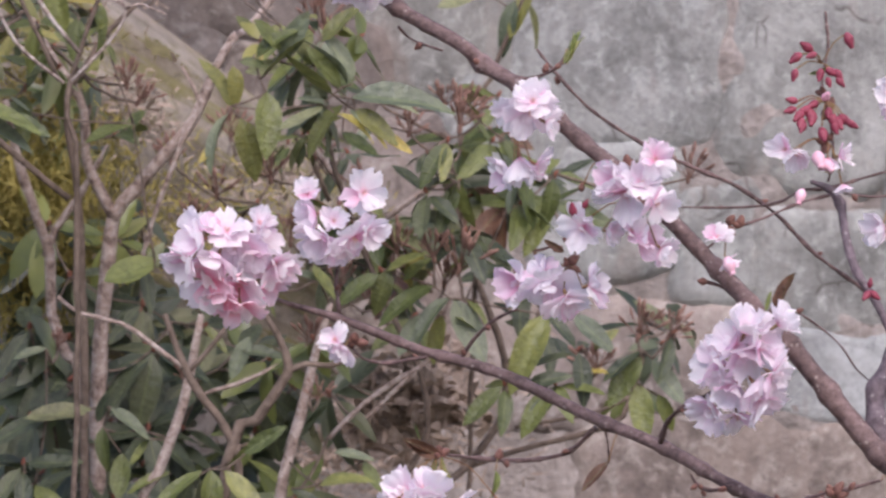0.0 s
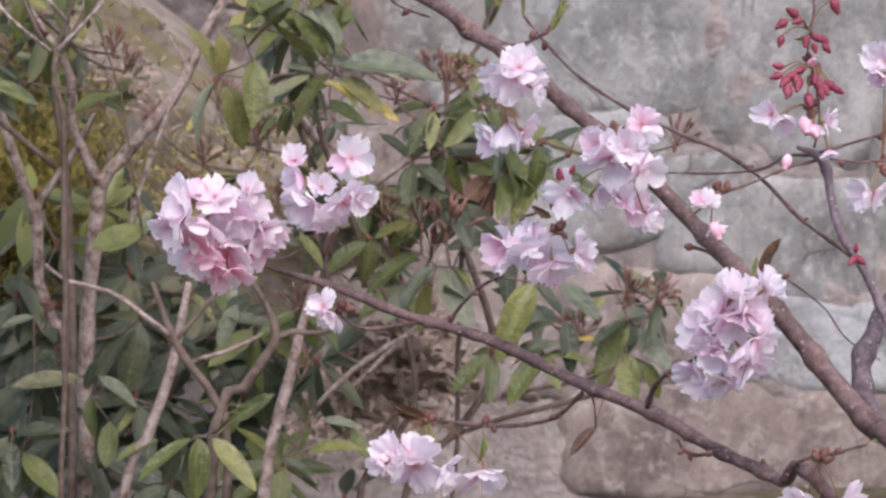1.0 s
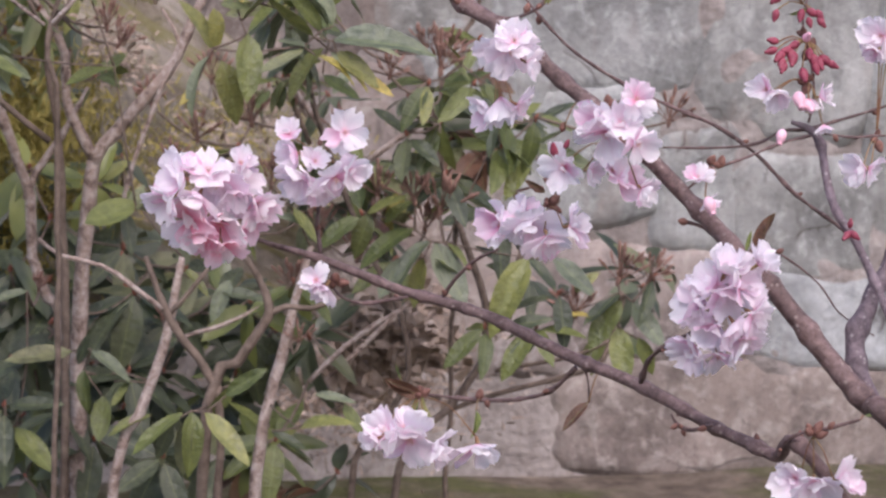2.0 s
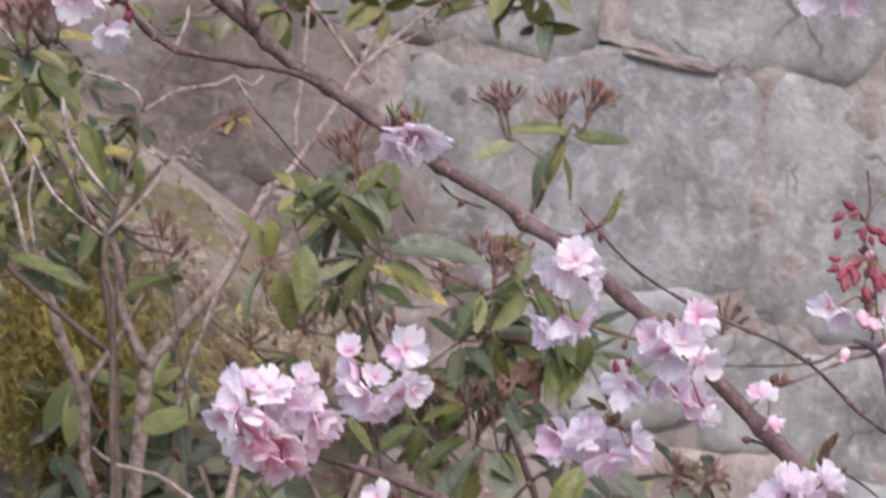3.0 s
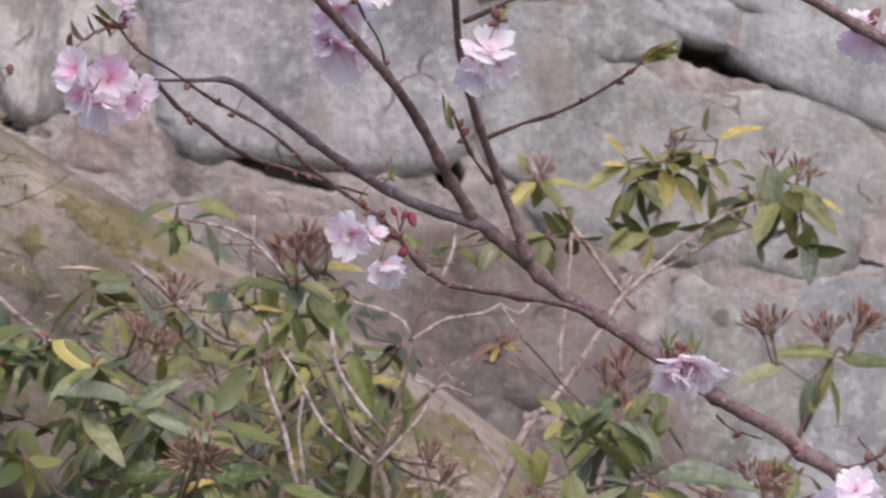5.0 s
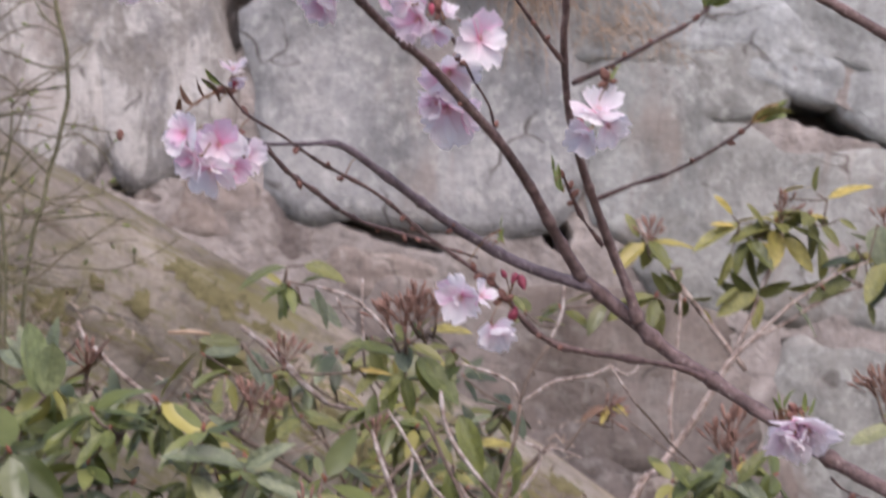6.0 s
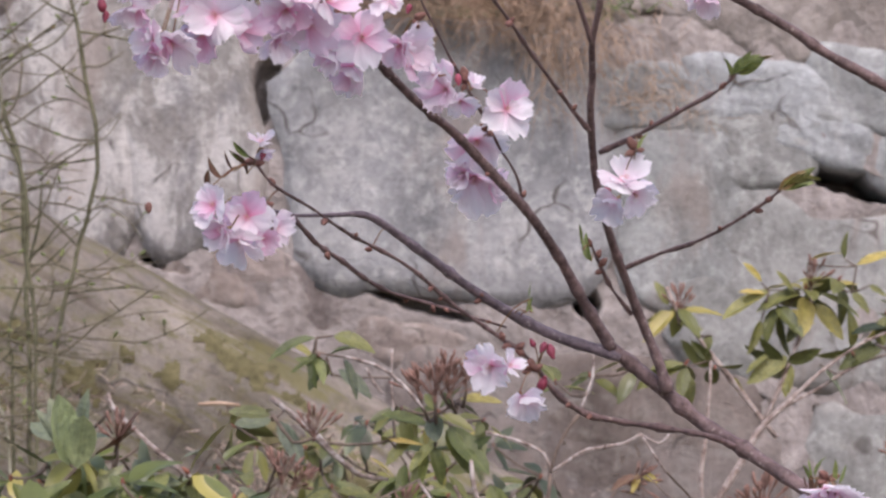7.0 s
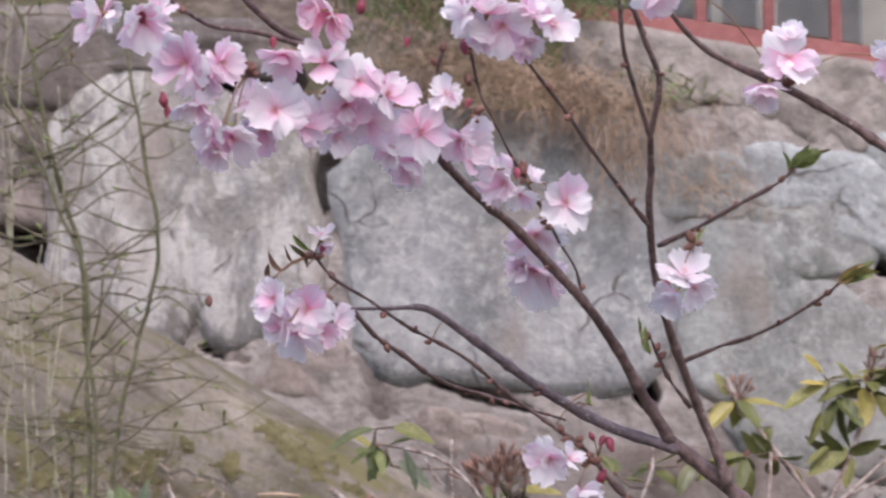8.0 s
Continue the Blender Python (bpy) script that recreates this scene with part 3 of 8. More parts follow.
# ---- mossy slab leaning along the foot of the wall ----
def boulder(name, mat, x, y, z, w, h, d, turn, label, square=3.4, rough=0.05):
    me = block_mesh(name, mat, w, h, d, square, rough, rng.random() * 9, 12)
    ob = part(name, me, mat, None, m=Matrix.Translation((x, y, z)) @ Matrix.Rotation(radians(turn), 4, "Y"))
    return tagged(ob, label, "rock")


slab = boulder("stone_slab", SLAB, -0.47, 5.95, 1.5, 2.7496, 0.6695, 0.7, 31.5, "long brown stone slab with moss, sloping along the wall")

# ---- earth terrace held up by the wall ----
bm = bmesh.new()
tx = [-30, -12, -6] + [-3 + 0.15 * i for i in range(50)] + [7, 12, 30]
ty = [6.62, 6.7, 6.8, 6.95, 7.1, 7.4, 7.8, 8.4, 9.5, 12, 18]
rows = []
for j, y in enumerate(ty):
    rise = 2.36 + 1.25 * min(1, (y - 6.62) / 1.6) + 0.12 * max(0, y - 8.2)
    rows.append([bm.verts.new((x, y, (rise - (1.3 * min(1, max(0, (x - 0.3) / 0.5)) if y < 9 else 0)) + 0.08 * noise.noise(Vector((x * 3, y * 3, 4))))) for x in tx])
for a, b in zip(rows, rows[1:]):
    for i in range(len(tx) - 1):
        bm.faces.new((a[i], a[i + 1], b[i + 1], b[i]))
tagged(part("upper_bank", bm, EARTH, None), "brown earth terrace behind the wall's top", "ground", kind="structure")

# ---- the wall's plastered top and the red window over it ----
bm = bmesh.new()
(ax, _, az), (bx, _, bz) = [(0.186, 6.55, 2.785), (0.997, 6.55, 2.65)]
slope = (bz - az) / (bx - ax)


def top_line(x):
    return az + slope * (x - ax)


rows = []
for j in range(9):
    row = []
    for i in range(121):
        x = ax + 0.06 + 3.4 * i / 120
        z = top_line(x) - 0.005 - (0.2 + 0.1 * noise.noise(Vector((x * 4, 0, 9))) + 0.05 * noise.noise(Vector((x * 15, 0, 9)))) * j / 8
        y = 6.47 + 0.02 * (j / 8) ** 3 + 0.03 * noise.noise(Vector((x * 5, 2, z * 5))) + 0.02 * noise.noise(Vector((x * 17, 2, z * 17)))
        row.append(bm.verts.new((x - 0.6, y - 6.8, z)))
    rows.append(row)
for a, b in zip(rows, rows[1:]):
    for i in range(120):
        bm.faces.new((a[i], b[i], b[i + 1], a[i + 1]))
r = bmesh.ops.extrude_face_region(bm, geom=bm.faces[:])
for v in (g for g in r["geom"] if isinstance(g, bmesh.types.BMVert)):
    v.co.y += 0.5
part("coping", bm, PLASTER, wall, "crumbling pale plastered coping of the wall")


def bar(x0, z0, x1, z1, wide, y0, y1, at, worn=0.004):
    """A timber bar from one end to the other, as tall as wide, slightly bevelled."""
    bm = bmesh.new()
    d = Vector((x1 - x0, 0, z1 - z0))
    bmesh.ops.create_cube(bm, size=1)
    for v in bm.verts:
        v.co = (v.co.x * d.length, v.co.y * (y1 - y0), v.co.z * wide)
    bmesh.ops.bevel(bm, geom=bm.edges[:], offset=worn, segments=2, affect="EDGES", profile=0.6)
    bmesh.ops.transform(bm, matrix=Matrix.Translation(((x0 + x1) / 2 - at[0], (y0 + y1) / 2 - at[1], (z0 + z1) / 2 - at[2])) @ Matrix.Rotation(math.atan2(-d.z, d.x), 4, "Y"), verts=bm.verts)
    return bm


base = (ax + 1.2, 6.8, top_line(ax + 1.2))
window = thing("window_1", base, "red-painted timber window band with glazing bars and dim panes", "window", kind="structure")
part("bottom_rail", bar(ax, top_line(ax) + 0.022, ax + 3.2, top_line(ax + 3.2) + 0.022, 0.044, 6.53, 6.59, base), REDPAINT, window, smooth=False)
part("top_rail", bar(ax, top_line(ax) + 0.75, ax + 3.2, top_line(ax + 3.2) + 0.75, 0.05, 6.53, 6.59, base), REDPAINT, window, smooth=False)
MULLIONS = [
    (0.412, 6.55, 2.823), (0.562, 6.55, 2.821), (0.723, 6.55, 2.819), (0.881, 6.55, 2.817), (1.042, 6.55, 2.815),
    (1.2, 6.55, 2.813), (1.359, 6.55, 2.811), (0.24, 6.55, 2.826),
]
for x, y, z in MULLIONS:
    part("glazing_bar", bar(x, top_line(x) + 0.045, x, top_line(x) + 0.724, 0.025, 6.54, 6.58, base, 0.003), REDPAINT, window, smooth=False)
edges = sorted(x for x, _, _ in MULLIONS)
for x0, x1 in zip(edges, edges[1:]):
    bm = bmesh.new()
    bmesh.ops.create_cube(bm, size=1)
    for v in bm.verts:
        x = (x0 + x1) / 2 + v.co.x * (x1 - x0 - 0.024)
        v.co = (x - base[0], 6.56 + v.co.y * 0.004 - base[1], top_line(x) + 0.385 + v.co.z * 0.66 - base[2])
    part("pane", bm, GLASS, window, "dim glass pane", smooth=False).visible_shadow = False
shed = thing("shed", (ax + 1.6, 7.4, 1.9), "dim timber shed interior behind the red window", "shed", kind="structure")
at = (ax + 1.6, 7.4, 1.9)
part("back_board", bar(ax - 0.1, top_line(ax + 1.6) + 0.3, ax + 3.4, top_line(ax + 1.6) + 0.3, 1.5, 7.9, 7.94, at), INTERIOR, shed, smooth=False)
part("roof_board", bar(ax - 0.1, top_line(ax) + 0.95, ax + 3.4, top_line(ax) + 0.95, 0.06, 6.7, 7.94, at), INTERIOR, shed, smooth=False)
part("floor_board", bar(ax - 0.1, top_line(ax + 3.4) - 0.1, ax + 3.4, top_line(ax + 3.4) - 0.1, 0.06, 7.0, 7.94, at), INTERIOR, shed, smooth=False)
for x, y, z, w in [(1.066, 7.2, 2.885, 0.0678), (0.79, 7.5, 2.88, 0.05), (0.5, 7.6, 2.9, 0.09), (0.655, 7.3, 2.88, 0.03)]:
    part("upright_board", bar(x, top_line(x) - 0.05, x, top_line(x) + 0.8, w, 7.18, 7.22, at), CURTAIN, shed)


# ---- cherry tree ----
TREE_AT = (1.02, 2.05, 0.0)
tree = thing("cherry_tree", TREE_AT, "flowering cherry tree with brown branches and pink double blossoms", "tree")
shoot("trunk", tree, BARK, [(1.02, 2.05, -0.05, 0.11), (1.0, 2.06, 0.3, 0.09), (0.97, 2.05, 0.62, 0.075), (0.96, 2.05, 0.9, 0.06), (1.0, 2.06, 1.3, 0.05), (1.06, 2.05, 1.7, 0.04), (1.1, 2.04, 2.0, 0.03)], 12, 0.03)
# the long main branch, from the trunk up to its last fork
shoot("branch", tree, BARK, [(0.965, 2.05, 0.8, 0.03)] + [
    (0.691, 1.861, 1.113, 0.0176), (0.656, 1.879, 1.149, 0.0169), (0.632, 1.893, 1.178, 0.0161),
    (0.601, 1.911, 1.219, 0.0146), (0.57, 1.929, 1.254, 0.013), (0.535, 1.949, 1.293, 0.0123), (0.503, 1.968, 1.328, 0.0119),
    (0.477, 1.985, 1.352, 0.012), (0.449, 2.004, 1.377, 0.012), (0.417, 2.027, 1.407, 0.0125), (0.391, 2.048, 1.424, 0.0122),
    (0.375, 2.049, 1.438, 0.0114), (0.333, 2.086, 1.464, 0.0115), (0.292, 2.119, 1.495, 0.0117),
    (0.254, 2.149, 1.523, 0.0118), (0.223, 2.168, 1.545, 0.0119), (0.192, 2.174, 1.573, 0.0119),
    (0.163, 2.173, 1.597, 0.011), (0.154, 2.171, 1.605, 0.0096),
], 10)
shoot("branch", tree, BARK, [
    (0.156, 2.171, 1.602, 0.0105), (0.136, 2.156, 1.634, 0.0091), (0.113, 2.122, 1.671, 0.0086), (0.09, 2.093, 1.701, 0.008),
    (0.065, 2.068, 1.726, 0.008), (0.035, 2.04, 1.755, 0.0074), (0.006, 2.016, 1.777, 0.007), (-0.022, 1.987, 1.803, 0.0065),
    (-0.053, 1.957, 1.832, 0.006), (-0.08, 1.932, 1.852, 0.0059), (-0.11, 1.907, 1.869, 0.0059),
    (-0.13, 1.889, 1.878, 0.0054), (-0.15, 1.865, 1.894, 0.0046), (-0.167, 1.841, 1.911, 0.0034),
], 9)
shoot("branch", tree, SILVER, [
    (0.163, 2.172, 1.596, 0.0096), (0.119, 2.171, 1.61, 0.0092), (0.084, 2.16, 1.626, 0.0087), (0.048, 2.135, 1.647, 0.0078),
    (0.022, 2.113, 1.665, 0.0073), (-0.003, 2.09, 1.682, 0.0068), (-0.03, 2.065, 1.698, 0.0058),
    (-0.056, 2.045, 1.697, 0.0033), (-0.084, 2.018, 1.695, 0.0029), (-0.103, 1.996, 1.699, 0.0024),
], 8)
shoot("branch", tree, BARK, [
    (0.199, 2.167, 1.568, 0.0096), (0.19, 2.162, 1.595, 0.0087), (0.179, 2.156, 1.621, 0.0078), (0.165, 2.13, 1.652, 0.0073),
    (0.152, 2.101, 1.682, 0.0068), (0.14, 2.065, 1.717, 0.0063), (0.135, 2.037, 1.743, 0.0062),
    (0.132, 2.006, 1.772, 0.0061), (0.133, 1.996, 1.787, 0.0057), (0.132, 1.973, 1.812, 0.0052),
    (0.137, 1.949, 1.846, 0.0048), (0.125, 1.927, 1.875, 0.0043), (0.114, 1.906, 1.901, 0.0039),
    (0.109, 1.894, 1.918, 0.0031),
], 8)
shoot("branch", tree, BARK, [
    (0.132, 1.974, 1.81, 0.0044), (0.121, 1.95, 1.837, 0.004), (0.111, 1.925, 1.865, 0.0035), (0.108, 1.908, 1.889, 0.0031),
    (0.105, 1.894, 1.91, 0.0027),
], 7)
shoot("branch", tree, BARK, [(1.08, 2.05, 1.55, 0.022)] + [
    (0.593, 1.957, 1.625, 0.0095), (0.494, 1.984, 1.691, 0.0096), (0.392, 1.985, 1.749, 0.0089),
    (0.331, 1.974, 1.783, 0.0084), (0.298, 1.967, 1.8, 0.0076), (0.27, 1.96, 1.818, 0.0072), (0.23, 1.95, 1.839, 0.0068),
    (0.193, 1.938, 1.854, 0.0059), (0.168, 1.925, 1.865, 0.0051), (0.15, 1.91, 1.879, 0.0043), (0.14, 1.898, 1.891, 0.0035),
    (0.133, 1.888, 1.909, 0.0027),
], 8)
shoot("branch", tree, BARK, [(0.97, 2.05, 0.62, 0.026)] + [
    (0.643, 1.891, 1.078, 0.0113), (0.603, 1.93, 1.102, 0.0103), (0.571, 1.968, 1.115, 0.0104), (0.544, 1.998, 1.13, 0.0105),
    (0.516, 2.028, 1.143, 0.0102), (0.488, 2.06, 1.152, 0.0104), (0.458, 2.088, 1.165, 0.01), (0.427, 2.113, 1.179, 0.0097),
    (0.395, 2.135, 1.188, 0.0093), (0.362, 2.151, 1.196, 0.0085), (0.328, 2.163, 1.209, 0.008),
    (0.292, 2.169, 1.222, 0.0067), (0.261, 2.169, 1.231, 0.0044), (0.234, 2.165, 1.242, 0.0027),
], 9)
shoot("branch", tree, SILVER, [(0.99, 2.07, 1.15, 0.024)] + [
    (0.747, 1.963, 1.275, 0.0109), (0.683, 1.938, 1.226, 0.0132), (0.671, 1.929, 1.209, 0.0148),
    (0.66, 1.922, 1.189, 0.0156), (0.661, 1.915, 1.166, 0.0147), (0.672, 1.907, 1.142, 0.0122),
], 9)
shoot("branch", tree, SILVER, [
    (0.682, 1.892, 1.194, 0.0073), (0.674, 1.902, 1.217, 0.0069), (0.659, 1.918, 1.256, 0.0069),
    (0.645, 1.927, 1.28, 0.0069), (0.64, 1.937, 1.303, 0.007), (0.638, 1.948, 1.327, 0.0074), (0.63, 1.952, 1.338, 0.0066),
    (0.617, 1.952, 1.343, 0.0033),
], 8)
shoot("branch", tree, BARK, [
    (-0.107, 1.899, 1.865, 0.0039), (-0.136, 1.88, 1.871, 0.0039), (-0.154, 1.867, 1.872, 0.0038),
    (-0.17, 1.853, 1.872, 0.0034), (-0.183, 1.836, 1.877, 0.003), (-0.195, 1.82, 1.885, 0.0026),
    (-0.204, 1.803, 1.899, 0.0019),
], 7)

def twig(row):
    shoot("twig", tree, TWIG, [(x, y, z, w * rng.uniform(0.8, 1.0)) for x, y, z, w in row], 7, 0.004, 0.6, 0.0018)


twig([
    (0.14, 2.044, 1.74, 0.0046), (0.166, 2.028, 1.751, 0.0041), (0.194, 2.011, 1.765, 0.0037), (0.225, 1.997, 1.781, 0.0037),
    (0.235, 1.993, 1.791, 0.0028),
])
twig([
    (0.164, 2.124, 1.661, 0.0043), (0.188, 2.103, 1.67, 0.0038), (0.211, 2.08, 1.676, 0.0038), (0.237, 2.049, 1.688, 0.0033),
    (0.26, 2.028, 1.702, 0.0033), (0.271, 2.02, 1.711, 0.0025),
])
twig([
    (0.132, 2.019, 1.753, 0.0033), (0.112, 1.998, 1.775, 0.0033), (0.089, 1.969, 1.802, 0.0032),
    (0.07, 1.942, 1.826, 0.0032), (0.05, 1.916, 1.848, 0.0027), (0.04, 1.902, 1.859, 0.0023),
])
twig([(0.17, 2.148, 1.627, 0.0039), (0.154, 2.132, 1.646, 0.003), (0.144, 2.117, 1.663, 0.0026), (0.137, 2.104, 1.677, 0.0021)])
twig([
    (0.246, 2.144, 1.525, 0.0052), (0.221, 2.131, 1.535, 0.0056), (0.174, 2.156, 1.543, 0.0052),
    (0.139, 2.155, 1.551, 0.0048), (0.113, 2.147, 1.567, 0.0043), (0.091, 2.139, 1.593, 0.0039),
    (0.065, 2.128, 1.612, 0.0039), (0.031, 2.103, 1.636, 0.0038), (0.005, 2.077, 1.656, 0.0034),
    (-0.02, 2.053, 1.671, 0.0033), (-0.048, 2.025, 1.684, 0.0033), (-0.071, 1.999, 1.698, 0.0032),
    (-0.094, 1.971, 1.712, 0.0032), (-0.105, 1.955, 1.725, 0.0028),
])
twig([
    (0.087, 2.107, 1.709, 0.0026), (0.082, 2.087, 1.728, 0.0025), (0.069, 2.067, 1.747, 0.0025),
    (0.058, 2.047, 1.766, 0.0025), (0.043, 2.023, 1.788, 0.0025), (0.031, 2.003, 1.806, 0.0024),
    (0.019, 1.979, 1.827, 0.002), (0.011, 1.963, 1.84, 0.002), (0.007, 1.95, 1.854, 0.002), (0.004, 1.929, 1.871, 0.002),
    (0.003, 1.903, 1.89, 0.002), (0.001, 1.879, 1.908, 0.0015),
])
twig([
    (0.485, 2.066, 1.146, 0.0039), (0.47, 2.089, 1.125, 0.0035), (0.45, 2.107, 1.116, 0.0035), (0.421, 2.123, 1.113, 0.0035),
    (0.395, 2.131, 1.114, 0.0035), (0.371, 2.135, 1.117, 0.0027), (0.358, 2.139, 1.128, 0.0018),
])
twig([
    (0.393, 2.136, 1.189, 0.0035), (0.401, 2.129, 1.205, 0.0035), (0.414, 2.114, 1.222, 0.0031),
    (0.429, 2.093, 1.234, 0.0026),
])
twig([
    (0.365, 2.129, 1.193, 0.0031), (0.35, 2.133, 1.19, 0.0031), (0.333, 2.136, 1.187, 0.0031), (0.316, 2.139, 1.191, 0.0026),
    (0.307, 2.142, 1.2, 0.0022),
])
twig([
    (0.301, 2.169, 1.223, 0.0036), (0.298, 2.175, 1.247, 0.0036), (0.3, 2.178, 1.267, 0.0031), (0.302, 2.179, 1.296, 0.0027),
    (0.3, 2.18, 1.314, 0.0022),
])
twig([
    (0.52, 1.998, 1.145, 0.0038), (0.522, 1.985, 1.163, 0.0033), (0.53, 1.964, 1.179, 0.0029), (0.543, 1.941, 1.193, 0.0025),
    (0.552, 1.923, 1.212, 0.002),
])
twig([(0.563, 1.95, 1.121, 0.0037), (0.552, 1.97, 1.113, 0.0033), (0.544, 1.98, 1.116, 0.0034), (0.54, 1.982, 1.123, 0.0025)])
twig([
    (0.596, 1.898, 1.107, 0.0036), (0.599, 1.89, 1.119, 0.0032), (0.608, 1.876, 1.128, 0.0032),
    (0.623, 1.861, 1.134, 0.0032), (0.642, 1.849, 1.142, 0.0036),
])
twig([(0.493, 2.067, 1.148, 0.0022), (0.496, 2.07, 1.135, 0.0017), (0.498, 2.075, 1.117, 0.0017)])
twig([
    (0.636, 1.972, 1.336, 0.0033), (0.616, 1.969, 1.336, 0.0029), (0.595, 1.964, 1.327, 0.0025),
    (0.561, 1.965, 1.323, 0.0021), (0.526, 1.977, 1.322, 0.0017),
])
twig([(0.628, 1.94, 1.334, 0.0029), (0.603, 1.935, 1.328, 0.0028), (0.577, 1.93, 1.319, 0.0024), (0.559, 1.931, 1.313, 0.0024)])
twig([
    (0.632, 1.952, 1.338, 0.0029), (0.657, 1.958, 1.345, 0.0025), (0.687, 1.961, 1.353, 0.0025),
    (0.72, 1.955, 1.366, 0.0025),
])
twig([(0.636, 1.932, 1.336, 0.0024), (0.658, 1.934, 1.334, 0.002), (0.679, 1.935, 1.335, 0.002), (0.708, 1.931, 1.332, 0.0016)])
twig([
    (0.627, 1.944, 1.342, 0.0029), (0.633, 1.952, 1.36, 0.0025), (0.634, 1.964, 1.388, 0.0025),
    (0.631, 1.974, 1.412, 0.0025), (0.637, 1.983, 1.441, 0.0025), (0.636, 1.989, 1.466, 0.0021),
])
twig([
    (0.431, 2.043, 1.436, 0.0025), (0.45, 2.032, 1.411, 0.0029), (0.471, 2.02, 1.389, 0.0029), (0.506, 2.001, 1.366, 0.0029),
    (0.537, 1.988, 1.351, 0.0033), (0.569, 1.978, 1.337, 0.0033), (0.597, 1.97, 1.317, 0.0033), (0.625, 1.96, 1.289, 0.0037),
    (0.653, 1.953, 1.269, 0.0037), (0.67, 1.95, 1.257, 0.0037),
])
twig([
    (0.405, 2.036, 1.417, 0.0042), (0.418, 2.023, 1.414, 0.0042), (0.431, 2.011, 1.418, 0.0037),
    (0.441, 2.003, 1.425, 0.0033), (0.447, 1.999, 1.435, 0.0025),
])
twig([(0.531, 1.952, 1.292, 0.002), (0.54, 1.946, 1.296, 0.002), (0.55, 1.943, 1.307, 0.002), (0.552, 1.943, 1.312, 0.0016)])
twig([(0.563, 1.933, 1.259, 0.0033), (0.55, 1.941, 1.268, 0.0029), (0.539, 1.948, 1.271, 0.0033)])
twig([
    (0.369, 2.094, 1.432, 0.0026), (0.355, 2.108, 1.437, 0.0026), (0.346, 2.116, 1.442, 0.0026),
    (0.337, 2.111, 1.45, 0.0022),
])
twig([(-0.017, 1.958, 1.832, 0.0028), (-0.019, 1.933, 1.852, 0.0024), (-0.015, 1.915, 1.864, 0.0027)])
twig([
    (-0.087, 2.099, 1.701, 0.0038), (-0.071, 2.119, 1.683, 0.0043), (-0.051, 2.142, 1.67, 0.0043),
    (-0.032, 2.163, 1.656, 0.0039), (-0.012, 2.182, 1.647, 0.0035), (0.008, 2.198, 1.642, 0.0035),
    (0.032, 2.216, 1.636, 0.0036), (0.055, 2.23, 1.629, 0.0032), (0.078, 2.241, 1.622, 0.0023),
])
twig([
    (0.6, 1.984, 1.253, 0.0017), (0.622, 1.976, 1.241, 0.0017), (0.646, 1.967, 1.223, 0.0017), (0.661, 1.958, 1.201, 0.0017),
    (0.685, 1.951, 1.185, 0.0012),
])

# ---- blossoms ----
PETAL_FORMS = [(0.44, 0.25, 0.19), (0.49, 0.36, 0.15), (0.41, 0.12, 0.22), (0.46, -0.2, 0.17), (0.49, 0.5, 0.14), (0.42, -0.3, 0.2), (0.4, 0.42, 0.16)]
PETALS = [petal_mesh("petal", PETAL, w, c, k, i) for i, (w, c, k) in enumerate(PETAL_FORMS)]
ROSE = [petal_mesh("petal", PETALROSE, w, c, k, i + 17) for i, (w, c, k) in enumerate(PETAL_FORMS[:5])]
DEEP = [petal_mesh("petal", PETALDEEP, w, c, k, i + 9) for i, (w, c, k) in enumerate(PETAL_FORMS[:5])]


def calyx_mesh():
    bm = bmesh.new()
    tube(bm, [(0, 0, -0.32, 0.1), (0, 0, -0.22, 0.15), (0, 0, -0.08, 0.15), (0, 0, 0.0, 0.22)], 8, 0.05, 0.0)
    return mesh_of("calyx", bm, CALYX)


def stamen_mesh():
    bm = bmesh.new()
    for i in range(14):
        a, s = i * 2.4, 0.07 + 0.025 * (i % 5)
        top = Vector((math.cos(a) * s, math.sin(a) * s, 0.24 + 0.03 * (i % 4)))
        tube(bm, [(0, 0, 0, 0.012), (*(top * 0.6), 0.01), (*top, 0.024)], 4, 0.2, 0.0)
    return mesh_of("stamen_tuft", bm, STAMEN)


CALYX_ME, STAMEN_ME = calyx_mesh(), stamen_mesh()


def bud_mesh(mat, wide, point):
    """A pointed bud of length 1 along z."""
    bm = bmesh.new()
    tube(bm, [(0, 0, -0.5, 0.14), (0, 0, -0.4, wide * 0.6), (0, 0, -0.12, wide), (0.02, 0, 0.15, wide * 0.85), (0.04, 0, 0.4, wide * 0.45), (0.05, 0, 0.52, point)], 8, 0.09, 0.12)
    return mesh_of("bud", bm, mat)


BUD_ME, SCALE_ME = bud_mesh(BUDRED, 0.62, 0.25), bud_mesh(BUDBROWN, 0.66, 0.05)


def way_of(angle, toward):
    """A direction from its angle in the upright plane facing south and its lean toward the south."""
    a, t = radians(angle), radians(toward)
    return Vector((math.cos(a) * math.cos(t), -math.sin(t), math.sin(a) * math.cos(t)))


